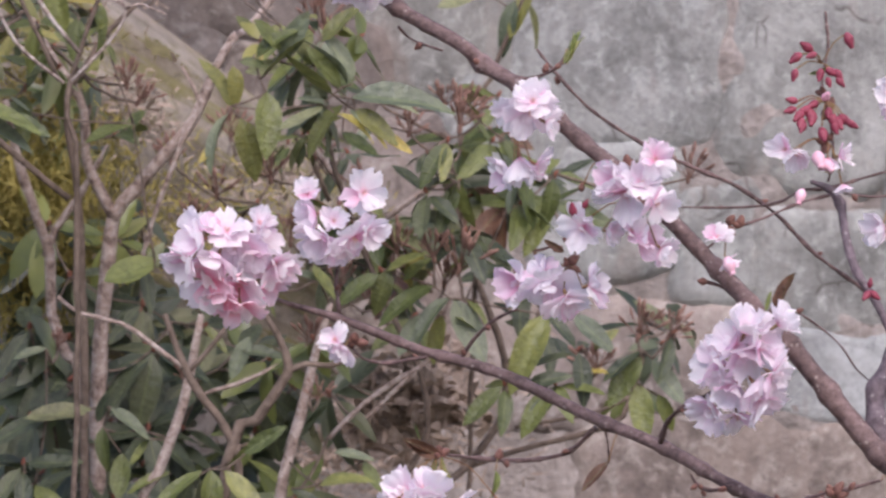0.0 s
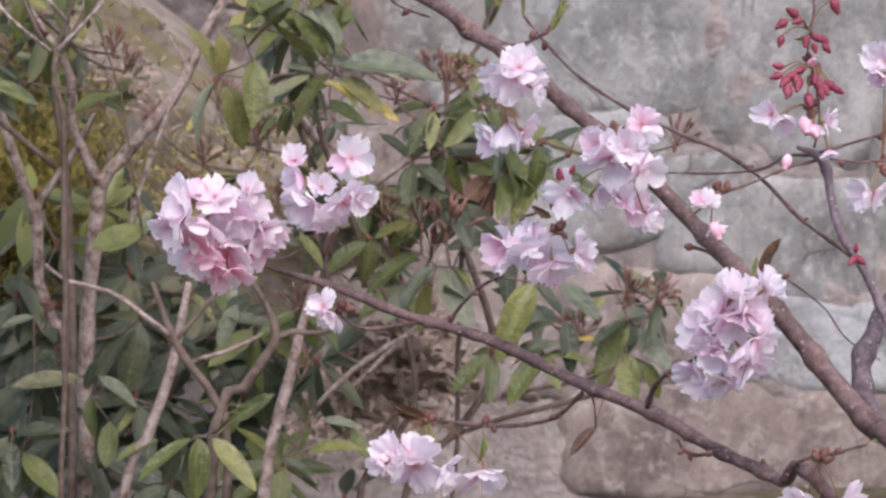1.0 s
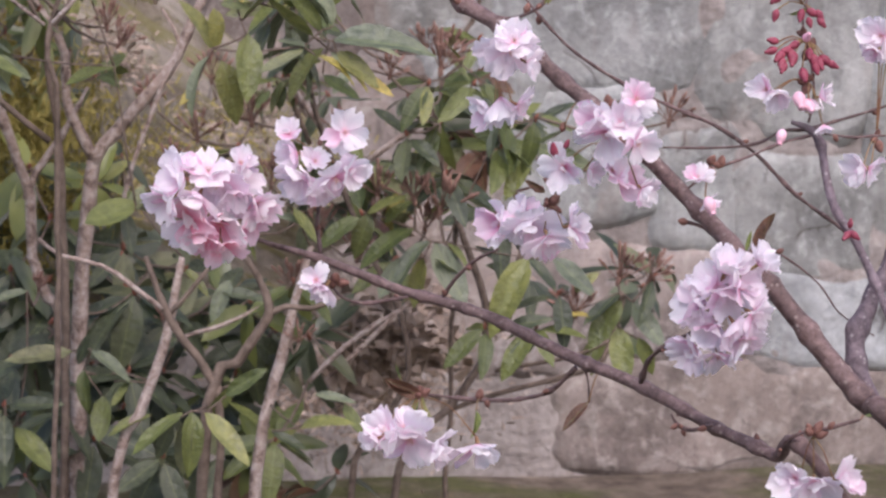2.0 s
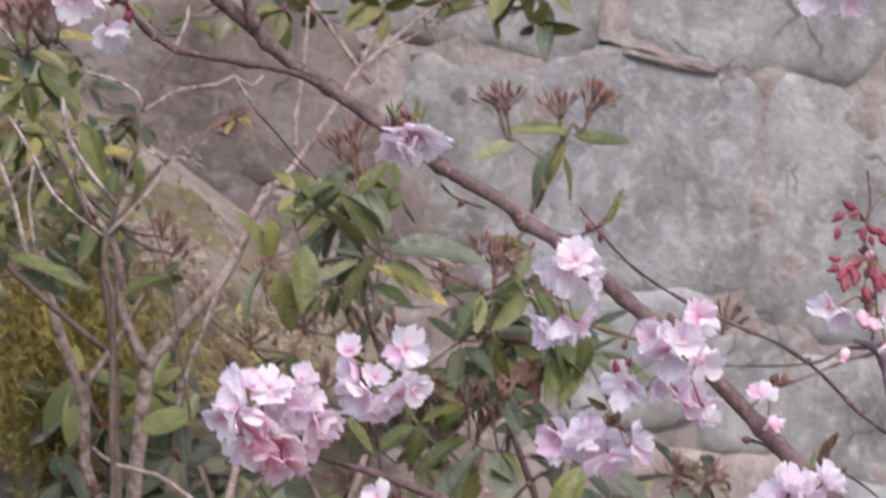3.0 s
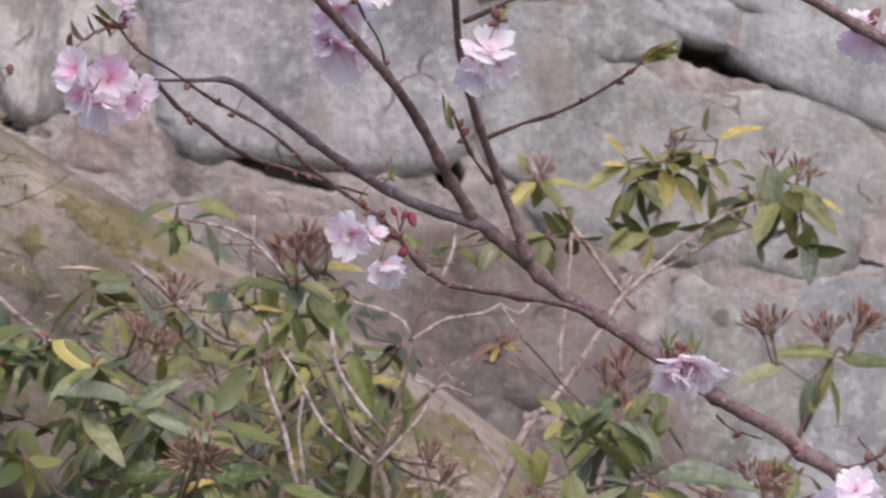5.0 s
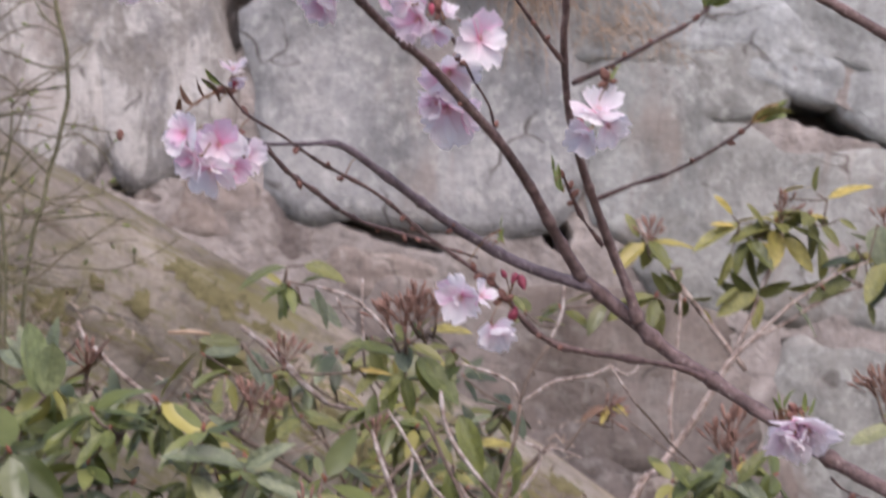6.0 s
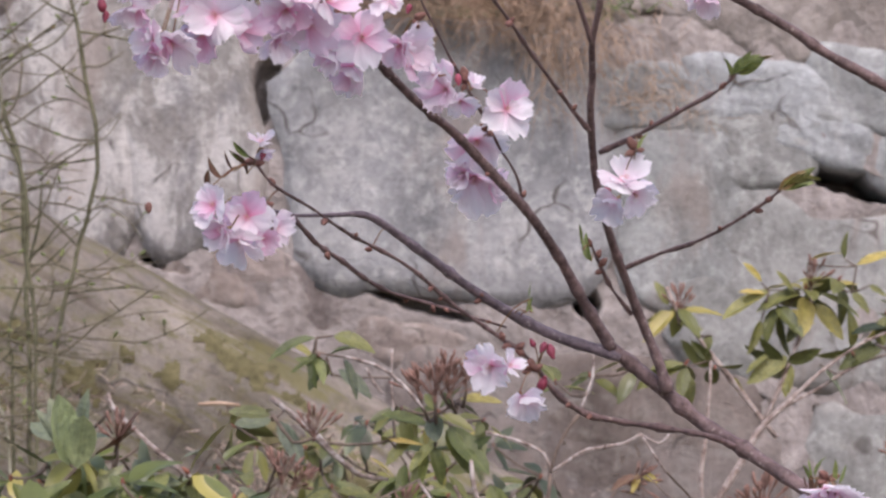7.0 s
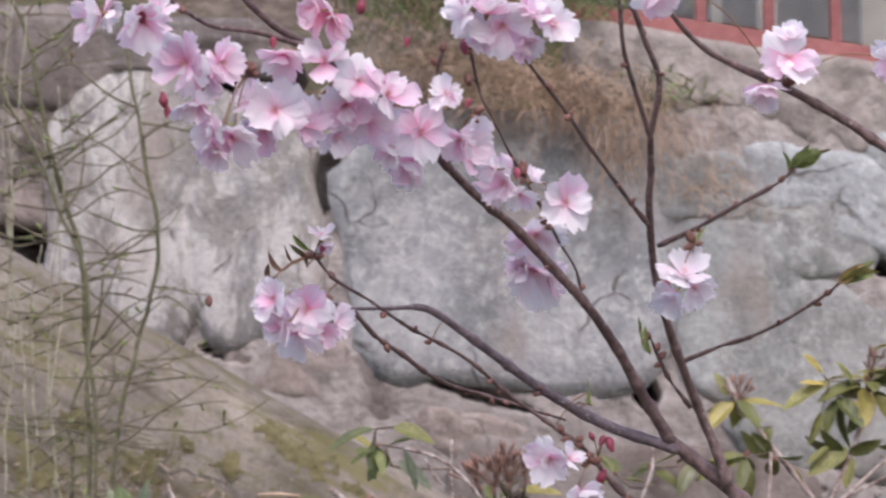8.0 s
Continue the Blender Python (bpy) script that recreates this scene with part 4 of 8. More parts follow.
def blossom(x, y, z, size, angle, toward, foot, deep=0.0):
    """One half-double blossom: calyx, stamens, two rings of petals, and its stalk from foot."""
    axis = way_of(angle + rng.uniform(-12, 12), min(85, toward + rng.uniform(-10, 9)))
    unit = min(size, 0.045) * 0.45 if z > 1.78 else size * 0.485
    bell = rng.uniform(2, 14) if toward > 60 else rng.uniform(12, 30) if toward > 42 else rng.uniform(22, 44)
    m = Matrix.Translation(Vector((x, y, z)) - axis * unit * 0.6 * math.sin(radians(bell))) @ frame_to(axis, rng.random() * 6.3)
    head = part("blossom", CALYX_ME, None, tree, m=m @ Matrix.Scale(unit, 4))
    part("stamen_tuft", STAMEN_ME, None, head, m=m @ Matrix.Scale(unit * 0.9, 4))
    rings = ((5, 1.24, bell, 0.14), (rng.choice((1, 2, 3)), 1.06, bell + 9, 0.5), (1, 0.55, bell + 34, 0.6)) if size > 0.03 else ((5, 1.18, bell, 0.16), (1, 0.8, bell + 14, 0.5))
    for n, long, lift, loose in rings:
        start = rng.random() * 6.3
        for i in range(n):
            me = rng.choice((ROSE if deep > 0.6 else DEEP) if rng.random() < deep else PETALS)
            turn = start + 2 * math.pi * (i + rng.uniform(-loose, loose)) / n
            up = radians(lift + rng.gauss(0, 11))
            s = unit * long * rng.uniform(0.84, 1.1)
            q = m @ Matrix.Rotation(turn, 4, "Z") @ Matrix.Rotation(up, 4, "X") @ Matrix.Rotation(rng.gauss(0, 0.24), 4, "Y") @ Matrix.Scale(s, 4)
            part("petal", me, None, head, m=q)
    tail = m @ Vector((0, 0, -0.3 * unit))
    if foot:
        stalk(tail, foot)


def stalk(tail, foot):
    a, b = Vector(foot), tail
    mid = (a + b) / 2 + Vector((0, 0, 0.15 * (a - b).length))
    shoot("flower_stalk", tree, CALYX, [(*a, 0.0011), (*mid, 0.001), (*b, 0.0013)], 5, 0.01, 0.05)


def cluster(rows, foot=None, deep=0.15):
    for row in rows:
        blossom(*row, foot, deep)
    for _ in range(4 if len(rows) > 2 else 2):
        out = Vector((knot_rng.gauss(0, 0.7), -0.5, knot_rng.gauss(0.2, 0.6))).normalized()
        size = knot_rng.uniform(0.006, 0.012)
        m = Matrix.Translation(Vector(foot) + out * size * 0.6) @ frame_to(out)
        part("bract", SCALE_ME, None, tree, m=m @ Matrix.Scale(size, 4))


def buds(rows, foot=None, me=None):
    """Closed buds: centre, size, angle, lean."""
    for x, y, z, size, angle, toward in rows:
        here, axis = Vector((x, y, z)), way_of(angle, toward)
        if me is SCALE_ME:
            near = min(WOOD, key=lambda q: (q - here).length)
            if (near - here).length < 0.02:
                here = near + axis * size * 0.3
            elif (near - here).length < 0.06:
                stalk(here - axis * size * 0.35, near)
        size *= 0.82
        m = Matrix.Translation(here) @ frame_to(axis, 0)
        part("bud", me or BUD_ME, None, tree, m=m @ Matrix.Scale(size, 4))
        if foot:
            stalk(m @ Vector((0, 0, -0.45 * size)), foot)


def spot(rows):
    return rows[0]


# winter buds and short spurs at the knots of the wood
for here, ahead, thick, mat in KNOTS:
    if knot_rng.random() < (0.34 if mat is TWIG else 0.16):
        out = (ahead.orthogonal().normalized() @ Matrix.Rotation(knot_rng.random() * 6.3, 3, ahead) + ahead * 0.6).normalized()
        size = knot_rng.uniform(0.0045, 0.0085)
        part("bud", SCALE_ME, None, tree, m=Matrix.Translation(here + out * (thick * 0.45 + size * 0.3)) @ frame_to(out) @ Matrix.Scale(size, 4))

cluster([
    (0.182, 2.11, 1.289, 0.045, 165, 34), (0.214, 2.131, 1.28, 0.0477, 255, 38), (0.239, 2.143, 1.288, 0.0415, 20, 40),
    (0.174, 2.096, 1.273, 0.0383, 200, 34), (0.199, 2.115, 1.269, 0.0452, 245, 40), (0.231, 2.135, 1.271, 0.0436, 290, 38),
    (0.251, 2.138, 1.264, 0.0367, 340, 34), (0.208, 2.118, 1.295, 0.036, 90, 48), (0.189, 2.119, 1.299, 0.025, 100, 40), (0.236, 2.145, 1.298, 0.0271, 80, 45),
], spot([(0.218, 2.177, 1.294)]), 0.08)
cluster([
    (0.193, 2.119, 1.254, 0.0432, 235, 48), (0.219, 2.135, 1.249, 0.0479, 265, 52), (0.243, 2.147, 1.251, 0.0404, 310, 46),
    (0.22, 2.129, 1.232, 0.0383, 270, 38), (0.204, 2.121, 1.239, 0.0329, 255, 36),
], spot([(0.221, 2.168, 1.266)]), 0.7)
cluster([
    (0.314, 2.128, 1.322, 0.0349, 60, 75), (0.272, 2.149, 1.322, 0.0272, 120, 35), (0.275, 2.146, 1.303, 0.0316, 200, 40),
    (0.282, 2.143, 1.285, 0.0417, 220, 45), (0.308, 2.134, 1.285, 0.0394, 300, 45), (0.321, 2.127, 1.291, 0.0314, 340, 40),
    (0.293, 2.141, 1.3, 0.0272, 90, 60), (0.297, 2.137, 1.273, 0.0272, 270, 35),
], spot([(0.299, 2.17, 1.292)]), 0.12)
cluster([(0.291, 2.124, 1.209, 0.0271, 150, 38), (0.296, 2.121, 1.2, 0.0297, 235, 34)], spot([(0.307, 2.133, 1.205)]), 0.0)
cluster([
    (0.416, 1.986, 1.391, 0.043, 270, 50), (0.401, 2.003, 1.391, 0.0297, 200, 40), (0.43, 1.974, 1.383, 0.0294, 330, 40),
    (0.417, 1.981, 1.401, 0.0327, 90, 55),
], spot([(0.416, 2.011, 1.404)]), 0.05)
cluster([(0.414, 2.007, 1.349, 0.0456, 270, 18), (0.403, 2.022, 1.346, 0.0313, 200, 20), (0.425, 1.992, 1.351, 0.0309, 340, 20)], spot([(0.413, 2.025, 1.376)]), 0.15)
cluster([
    (0.469, 1.946, 1.346, 0.0364, 170, 40), (0.477, 1.942, 1.333, 0.0404, 250, 50), (0.495, 1.927, 1.361, 0.0305, 60, 70),
    (0.487, 1.932, 1.344, 0.0342, 30, 60), (0.497, 1.926, 1.329, 0.0313, 320, 50),
], spot([(0.484, 1.962, 1.351)]), 0.25)
cluster([
    (0.455, 1.988, 1.305, 0.0351, 230, 40), (0.473, 1.966, 1.306, 0.0254, 0, 40), (0.493, 1.945, 1.304, 0.0333, 30, 40),
    (0.505, 1.936, 1.295, 0.0283, 330, 45), (0.485, 1.952, 1.309, 0.0285, 60, 50),
], spot([(0.49, 1.967, 1.326)]), 0.2)
cluster([
    (0.419, 2.045, 1.26, 0.0373, 180, 30), (0.438, 2.024, 1.258, 0.0463, 260, 45), (0.452, 2.009, 1.249, 0.0385, 290, 30),
    (0.465, 1.982, 1.266, 0.0351, 20, 35), (0.433, 2.023, 1.269, 0.0336, 110, 40),
], spot([(0.453, 2.025, 1.275)]), 0.15)
cluster([(0.538, 1.914, 1.308, 0.0233, 120, 40), (0.546, 1.909, 1.289, 0.018, 300, 10)], spot([(0.55, 1.933, 1.313)]), 0.1)
cluster([
    (0.553, 1.881, 1.247, 0.042, 70, 30), (0.574, 1.87, 1.252, 0.032, 40, 20), (0.536, 1.905, 1.217, 0.044, 185, 28),
    (0.555, 1.885, 1.224, 0.046, 250, 40), (0.572, 1.869, 1.213, 0.038, 340, 28), (0.537, 1.916, 1.181, 0.043, 210, 26),
    (0.553, 1.9, 1.178, 0.038, 270, 30), (0.56, 1.88, 1.204, 0.038, 300, 45), (0.546, 1.897, 1.199, 0.04, 230, 40),
    (0.565, 1.878, 1.192, 0.036, 310, 32), (0.546, 1.898, 1.234, 0.036, 150, 38), (0.563, 1.874, 1.234, 0.036, 20, 40),
], spot([(0.557, 1.925, 1.207)]), 0.12)
cluster([
    (0.339, 2.084, 1.097, 0.0411, 180, 40), (0.36, 2.083, 1.088, 0.0486, 260, 50), (0.381, 2.081, 1.083, 0.0369, 330, 40),
    (0.413, 2.077, 1.08, 0.0413, 280, 28), (0.331, 2.08, 1.09, 0.0268, 190, 30), (0.357, 2.087, 1.099, 0.0347, 90, 45),
], spot([(0.373, 2.119, 1.117)]), 0.12)
cluster([(0.602, 1.882, 1.093, 0.037, 190, 40), (0.615, 1.865, 1.092, 0.0379, 270, 50), (0.632, 1.845, 1.101, 0.0336, 20, 40)], spot([(0.614, 1.869, 1.127)]), 0.1)
cluster([
    (0.589, 1.931, 1.369, 0.0284, 150, 30), (0.599, 1.93, 1.363, 0.0267, 230, 40), (0.636, 1.934, 1.363, 0.0236, 20, 40),
    (0.623, 1.93, 1.358, 0.0203, 270, 30), (0.633, 1.924, 1.341, 0.0162, 300, 20),
], spot([(0.629, 1.952, 1.372)]), 0.2)
cluster([
    (0.659, 1.923, 1.31, 0.0346, 200, 25), (0.67, 1.924, 1.311, 0.0245, 330, 30), (0.682, 1.953, 1.405, 0.035, 180, 40),
    (0.679, 1.952, 1.393, 0.0247, 230, 30), (0.698, 1.945, 1.401, 0.0329, 10, 40),
], spot([(0.682, 1.954, 1.331)]), 0.1)
cluster([(0.302, 2.054, 1.486, 0.054, 262, 38), (0.312, 2.048, 1.483, 0.046, 285, 30), (0.297, 2.05, 1.479, 0.036, 235, 26)], spot([(0.306, 2.066, 1.5)]), 0.0)
cluster([(0.059, 2.098, 1.586, 0.0388, 210, 45), (0.085, 2.11, 1.56, 0.0374, 280, 40), (0.076, 2.108, 1.589, 0.0254, 60, 40)], spot([(0.092, 2.135, 1.584)]), 0.1)
cluster([(0.432, 2.004, 1.723, 0.0413, 240, 30), (0.445, 2.002, 1.721, 0.0331, 330, 30), (0.427, 1.999, 1.739, 0.0256, 80, 40)], spot([(0.434, 2.003, 1.738)]), 0.15)
cluster([(0.592, 1.96, 1.593, 0.0409, 200, 35), (0.602, 1.945, 1.607, 0.0345, 90, 45), (0.608, 1.944, 1.59, 0.0365, 300, 40)], spot([(0.615, 1.946, 1.615)]), 0.15)
cluster([
    (-0.135, 1.914, 1.694, 0.0317, 170, 50), (-0.112, 1.944, 1.688, 0.0361, 270, 80), (-0.092, 1.969, 1.682, 0.0286, 0, 40),
    (-0.118, 1.94, 1.668, 0.0372, 270, 35), (-0.129, 1.925, 1.677, 0.0311, 210, 40), (-0.102, 1.96, 1.673, 0.0277, 320, 40),
], spot([(-0.106, 1.972, 1.696)]), 0.25)
cluster([(-0.102, 1.942, 1.742, 0.0228, 90, 30), (-0.1, 1.948, 1.733, 0.0158, 280, 20)], spot([(-0.107, 1.953, 1.726)]), 0.1)
cluster([(0.156, 2.004, 1.718, 0.0406, 70, 50), (0.148, 2.026, 1.7, 0.0361, 240, 40), (0.165, 2.014, 1.705, 0.031, 320, 40)], spot([(0.164, 2.004, 1.737)]), 0.05)
cluster([
    (0.05, 2.094, 1.724, 0.053, 270, 40), (0.051, 2.066, 1.751, 0.0439, 250, 50), (0.04, 2.087, 1.731, 0.0338, 190, 40),
    (0.065, 2.096, 1.721, 0.0297, 330, 40),
], spot([(0.06, 2.055, 1.758)]), 0.3)
cluster([
    (0.071, 1.987, 1.766, 0.0383, 40, 75), (0.026, 1.979, 1.779, 0.0381, 200, 50), (0.049, 1.97, 1.783, 0.024, 50, 30),
    (0.038, 1.987, 1.771, 0.0282, 270, 50), (0.018, 1.965, 1.79, 0.0279, 160, 40),
], spot([(0.043, 1.991, 1.786)]), 0.12)
cluster([
    (-0.174, 1.841, 1.834, 0.0377, 250, 40), (-0.14, 1.89, 1.805, 0.0386, 240, 40), (-0.147, 1.874, 1.828, 0.0307, 120, 40),
    (-0.169, 1.861, 1.787, 0.0304, 230, 30),
], spot([(-0.147, 1.877, 1.844)]), 0.45)
cluster([
    (-0.185, 1.814, 1.84, 0.0468, 190, 50), (-0.159, 1.842, 1.845, 0.04, 0, 30), (-0.179, 1.829, 1.813, 0.0337, 270, 40),
    (-0.157, 1.862, 1.794, 0.0517, 260, 45), (-0.171, 1.844, 1.798, 0.0346, 180, 40),
], spot([(-0.147, 1.877, 1.844)]), 0.35)
cluster([
    (-0.128, 1.874, 1.818, 0.0551, 220, 75), (-0.11, 1.892, 1.812, 0.0421, 0, 40), (-0.087, 1.913, 1.804, 0.0367, 300, 40),
    (-0.071, 1.887, 1.84, 0.0525, 30, 60), (-0.096, 1.868, 1.852, 0.0405, 100, 50), (-0.051, 1.897, 1.833, 0.0411, 20, 50),
], spot([(-0.091, 1.911, 1.833)]), 0.35)
cluster([
    (-0.066, 1.912, 1.816, 0.0472, 270, 50), (-0.031, 1.926, 1.809, 0.0487, 0, 80), (-0.04, 1.946, 1.787, 0.0432, 260, 40),
    (-0.053, 1.933, 1.798, 0.0363, 230, 40), (-0.123, 1.858, 1.849, 0.0358, 270, 30), (-0.083, 1.9, 1.823, 0.04, 250, 50),
], spot([(-0.057, 1.929, 1.825)]), 0.45)
cluster([(0.004, 1.955, 1.804, 0.0451, 0, 40), (-0.006, 1.952, 1.806, 0.0319, 260, 40)], spot([(0.005, 1.951, 1.826)]), 0.35)
cluster([(-0.092, 1.866, 1.878, 0.0474, 250, 40), (-0.1, 1.859, 1.882, 0.0351, 180, 30)], spot([(-0.085, 1.865, 1.899)]), 0.9)
cluster([
    (-0.234, 1.737, 1.857, 0.041, 200, 30), (-0.207, 1.778, 1.86, 0.0387, 300, 60), (-0.197, 1.787, 1.871, 0.0253, 60, 40),
    (-0.226, 1.748, 1.86, 0.0287, 330, 20),
], spot([(-0.21, 1.79, 1.883)]), 0.2)
cluster([
    (-0.002, 1.843, 1.879, 0.04, 170, 40), (0.026, 1.852, 1.87, 0.049, 270, 75), (0.061, 1.855, 1.871, 0.0342, 0, 50),
    (0.041, 1.864, 1.86, 0.0351, 290, 40), (0.015, 1.839, 1.881, 0.0347, 90, 40), (0.045, 1.843, 1.879, 0.0347, 60, 40),
    (0.011, 1.859, 1.866, 0.0305, 230, 40),
], spot([(0.03, 1.852, 1.891)]), 0.35)
cluster([(-0.013, 1.918, 1.835, 0.0278, 90, 80), (-0.009, 1.919, 1.833, 0.018, 0, 40)], spot([(0.003, 1.924, 1.842)]), 0.25)
cluster([
    (0.132, 1.872, 1.892, 0.0376, 270, 30), (0.225, 1.925, 1.858, 0.0519, 60, 75), (0.21, 1.926, 1.836, 0.037, 250, 25),
    (0.229, 1.924, 1.875, 0.0272, 80, 40), (0.298, 1.936, 1.856, 0.034, 200, 40),
], spot([(0.223, 1.943, 1.842)]), 0.25)

buds([
    (0.606, 1.961, 1.432, 0.0139, 215, 10), (0.604, 1.956, 1.42, 0.0115, 250, 10), (0.615, 1.964, 1.44, 0.014, 150, 10),
    (0.646, 1.961, 1.445, 0.0148, 290, 10), (0.618, 1.961, 1.434, 0.0107, 200, 10), (0.638, 1.954, 1.415, 0.0107, 310, 10),
], spot([(0.628, 1.969, 1.428)]))
buds([
    (0.632, 1.957, 1.422, 0.0123, 330, 10), (0.637, 1.956, 1.42, 0.0123, 300, 20), (0.623, 1.956, 1.42, 0.0123, 250, 20),
    (0.629, 1.954, 1.415, 0.0098, 280, 20),
])
buds([
    (0.6, 1.947, 1.402, 0.0114, 170, 10), (0.598, 1.944, 1.395, 0.0122, 195, 10), (0.604, 1.943, 1.391, 0.0138, 220, 20),
    (0.61, 1.946, 1.395, 0.0139, 180, 30), (0.613, 1.945, 1.392, 0.0139, 260, 40), (0.605, 1.941, 1.386, 0.013, 240, 40),
    (0.634, 1.943, 1.386, 0.0139, 280, 40), (0.627, 1.946, 1.393, 0.0123, 250, 40), (0.631, 1.942, 1.383, 0.0131, 275, 30),
    (0.614, 1.943, 1.389, 0.0147, 245, 30), (0.63, 1.944, 1.388, 0.0147, 290, 30), (0.639, 1.944, 1.388, 0.0139, 320, 20),
    (0.606, 1.94, 1.383, 0.0122, 235, 30), (0.621, 1.939, 1.378, 0.0147, 270, 40), (0.644, 1.943, 1.385, 0.0114, 330, 10),
] + [(0.616, 1.948, 1.399, 0.0123, 200, 20)], spot([(0.629, 1.959, 1.401)]))
buds([(0.63, 1.954, 1.401, 0.0148, 80, 20), (0.624, 1.952, 1.397, 0.0139, 230, 20), (0.621, 1.957, 1.409, 0.0098, 120, 20)], None, SCALE_ME)
buds([
    (0.449, 1.989, 1.32, 0.0132, 110, 20), (0.456, 1.978, 1.325, 0.009, 70, 20), (0.645, 1.895, 1.275, 0.0088, 90, 10),
    (0.641, 1.89, 1.267, 0.0112, 220, 20), (0.647, 1.891, 1.267, 0.0112, 320, 20),
])
buds([
    (0.613, 1.921, 1.361, 0.017, 270, 40), (0.543, 1.899, 1.288, 0.016, 285, 20), (0.596, 1.907, 1.336, 0.0136, 250, 10),
    (0.623, 1.94, 1.405, 0.0114, 90, 60), (0.619, 1.92, 1.357, 0.0137, 300, 40),
], None, bud_mesh(BUDPINK, 0.7, 0.4))
buds([(0.143, 2.027, 1.71, 0.0131, 200, 30), (0.036, 1.959, 1.784, 0.0103, 270, 10), (-0.101, 1.947, 1.731, 0.0095, 250, 20)])
buds([
    (0.107, 2.132, 1.599, 0.0146, 280, 20), (0.101, 2.13, 1.602, 0.0112, 240, 20), (0.1, 2.133, 1.574, 0.0155, 70, 20),
    (0.093, 2.128, 1.605, 0.0094, 120, 20),
], spot([(0.098, 2.141, 1.59)]))
buds([
    (0.079, 2.128, 1.613, 0.0103, 110, 20), (0.084, 2.131, 1.605, 0.0112, 40, 20), (0.076, 2.128, 1.603, 0.0103, 200, 20),
    (0.089, 2.133, 1.599, 0.0112, 150, 30), (0.073, 2.127, 1.599, 0.0094, 230, 20), (0.093, 2.134, 1.594, 0.0103, 300, 20),
], None, SCALE_ME)
buds([
    (-0.197, 1.804, 1.814, 0.0125, 100, 10), (-0.195, 1.808, 1.807, 0.0096, 260, 10), (-0.069, 1.847, 1.883, 0.0144, 80, 20),
    (0, 1.871, 1.859, 0.0138, 270, 20), (-0.039, 1.872, 1.863, 0.0092, 250, 10), (-0.129, 1.857, 1.861, 0.0099, 270, 10),
    (-0.208, 1.775, 1.864, 0.0124, 90, 40), (0.002, 1.913, 1.827, 0.0094, 250, 20),
])
buds([
    (-0.177, 1.906, 1.691, 0.01, 270, 10), (0.053, 2.131, 1.655, 0.0103, 150, 20), (0.06, 2.136, 1.652, 0.0078, 330, 20),
    (0.136, 2.109, 1.678, 0.0094, 120, 10), (0.149, 2.119, 1.666, 0.0111, 40, 10), (0.139, 2.126, 1.662, 0.0086, 200, 10),
    (0.178, 2.017, 1.757, 0.0074, 90, 20), (0.223, 1.995, 1.78, 0.0089, 40, 20), (-0.03, 2.075, 1.674, 0.0075, 180, 10),
    (0.262, 2.024, 1.701, 0.009, 30, 20),
], None, SCALE_ME)
buds([
    (0.536, 1.938, 1.272, 0.0106, 170, 20), (0.531, 1.942, 1.273, 0.0073, 200, 20), (0.419, 2.113, 1.118, 0.0132, 90, 20),
    (0.42, 2.112, 1.109, 0.0097, 270, 20), (0.559, 1.931, 1.315, 0.0122, 90, 20), (0.553, 1.933, 1.317, 0.0105, 160, 20),
    (0.445, 1.989, 1.425, 0.009, 30, 20), (0.437, 1.995, 1.424, 0.0082, 210, 20), (0.308, 2.154, 1.205, 0.0115, 100, 20),
    (0.457, 1.997, 1.336, 0.0091, 90, 10), (0.626, 1.883, 1.131, 0.0105, 120, 20), (0.636, 1.876, 1.133, 0.0088, 60, 20),
    (0.447, 2.031, 1.287, 0.0101, 200, 10), (0.452, 2.022, 1.294, 0.0109, 150, 10), (0.193, 2.153, 1.301, 0.0114, 100, 10),
] + [
    (0.207, 2.162, 1.298, 0.0097, 80, 10), (0.372, 2.125, 1.119, 0.0097, 150, 10), (0.546, 1.991, 1.115, 0.0084, 200, 10),
    (0.552, 1.984, 1.112, 0.0076, 280, 10),
], None, SCALE_ME)
buds([
    (0.064, 1.924, 1.841, 0.0087, 110, 20), (0.076, 1.948, 1.821, 0.0064, 60, 20), (0.125, 1.918, 1.871, 0.0078, 90, 20),
    (0.137, 1.939, 1.845, 0.0071, 0, 20), (-0.015, 1.906, 1.862, 0.0101, 90, 20), (0.037, 1.994, 1.788, 0.0097, 200, 10),
], None, SCALE_ME)

YOUNG = [leaf_mesh("young_leaf", LEAFNEW, w, c, f) for w, c, f in ((0.15, 0.1, 0.5), (0.18, 0.3, 0.7), (0.12, -0.15, 0.6))]
OLD = [leaf_mesh("young_leaf", LEAFBROWN, w, c, f) for w, c, f in ((0.16, 0.1, 0.6), (0.2, 0.3, 0.9))]


def sprig(rows, shapes):
    """Small folded leaves: foot, length, angle, lean."""
    for x, y, z, size, angle, toward in rows:
        way, here = way_of(angle, toward), Vector((x, y, z))
        near = min(WOOD, key=lambda q: (q - here).length)
        if 0.006 < (near - here).length < 0.06:
            stalk(here, near)
        m = Matrix.Translation(here) @ way.to_track_quat("Y", "Z").to_matrix().to_4x4() @ Matrix.Rotation(rng.random() * 6, 4, "Y")
        part("young_leaf", rng.choice(shapes), None, tree, m=m @ Matrix.Scale(size, 4))


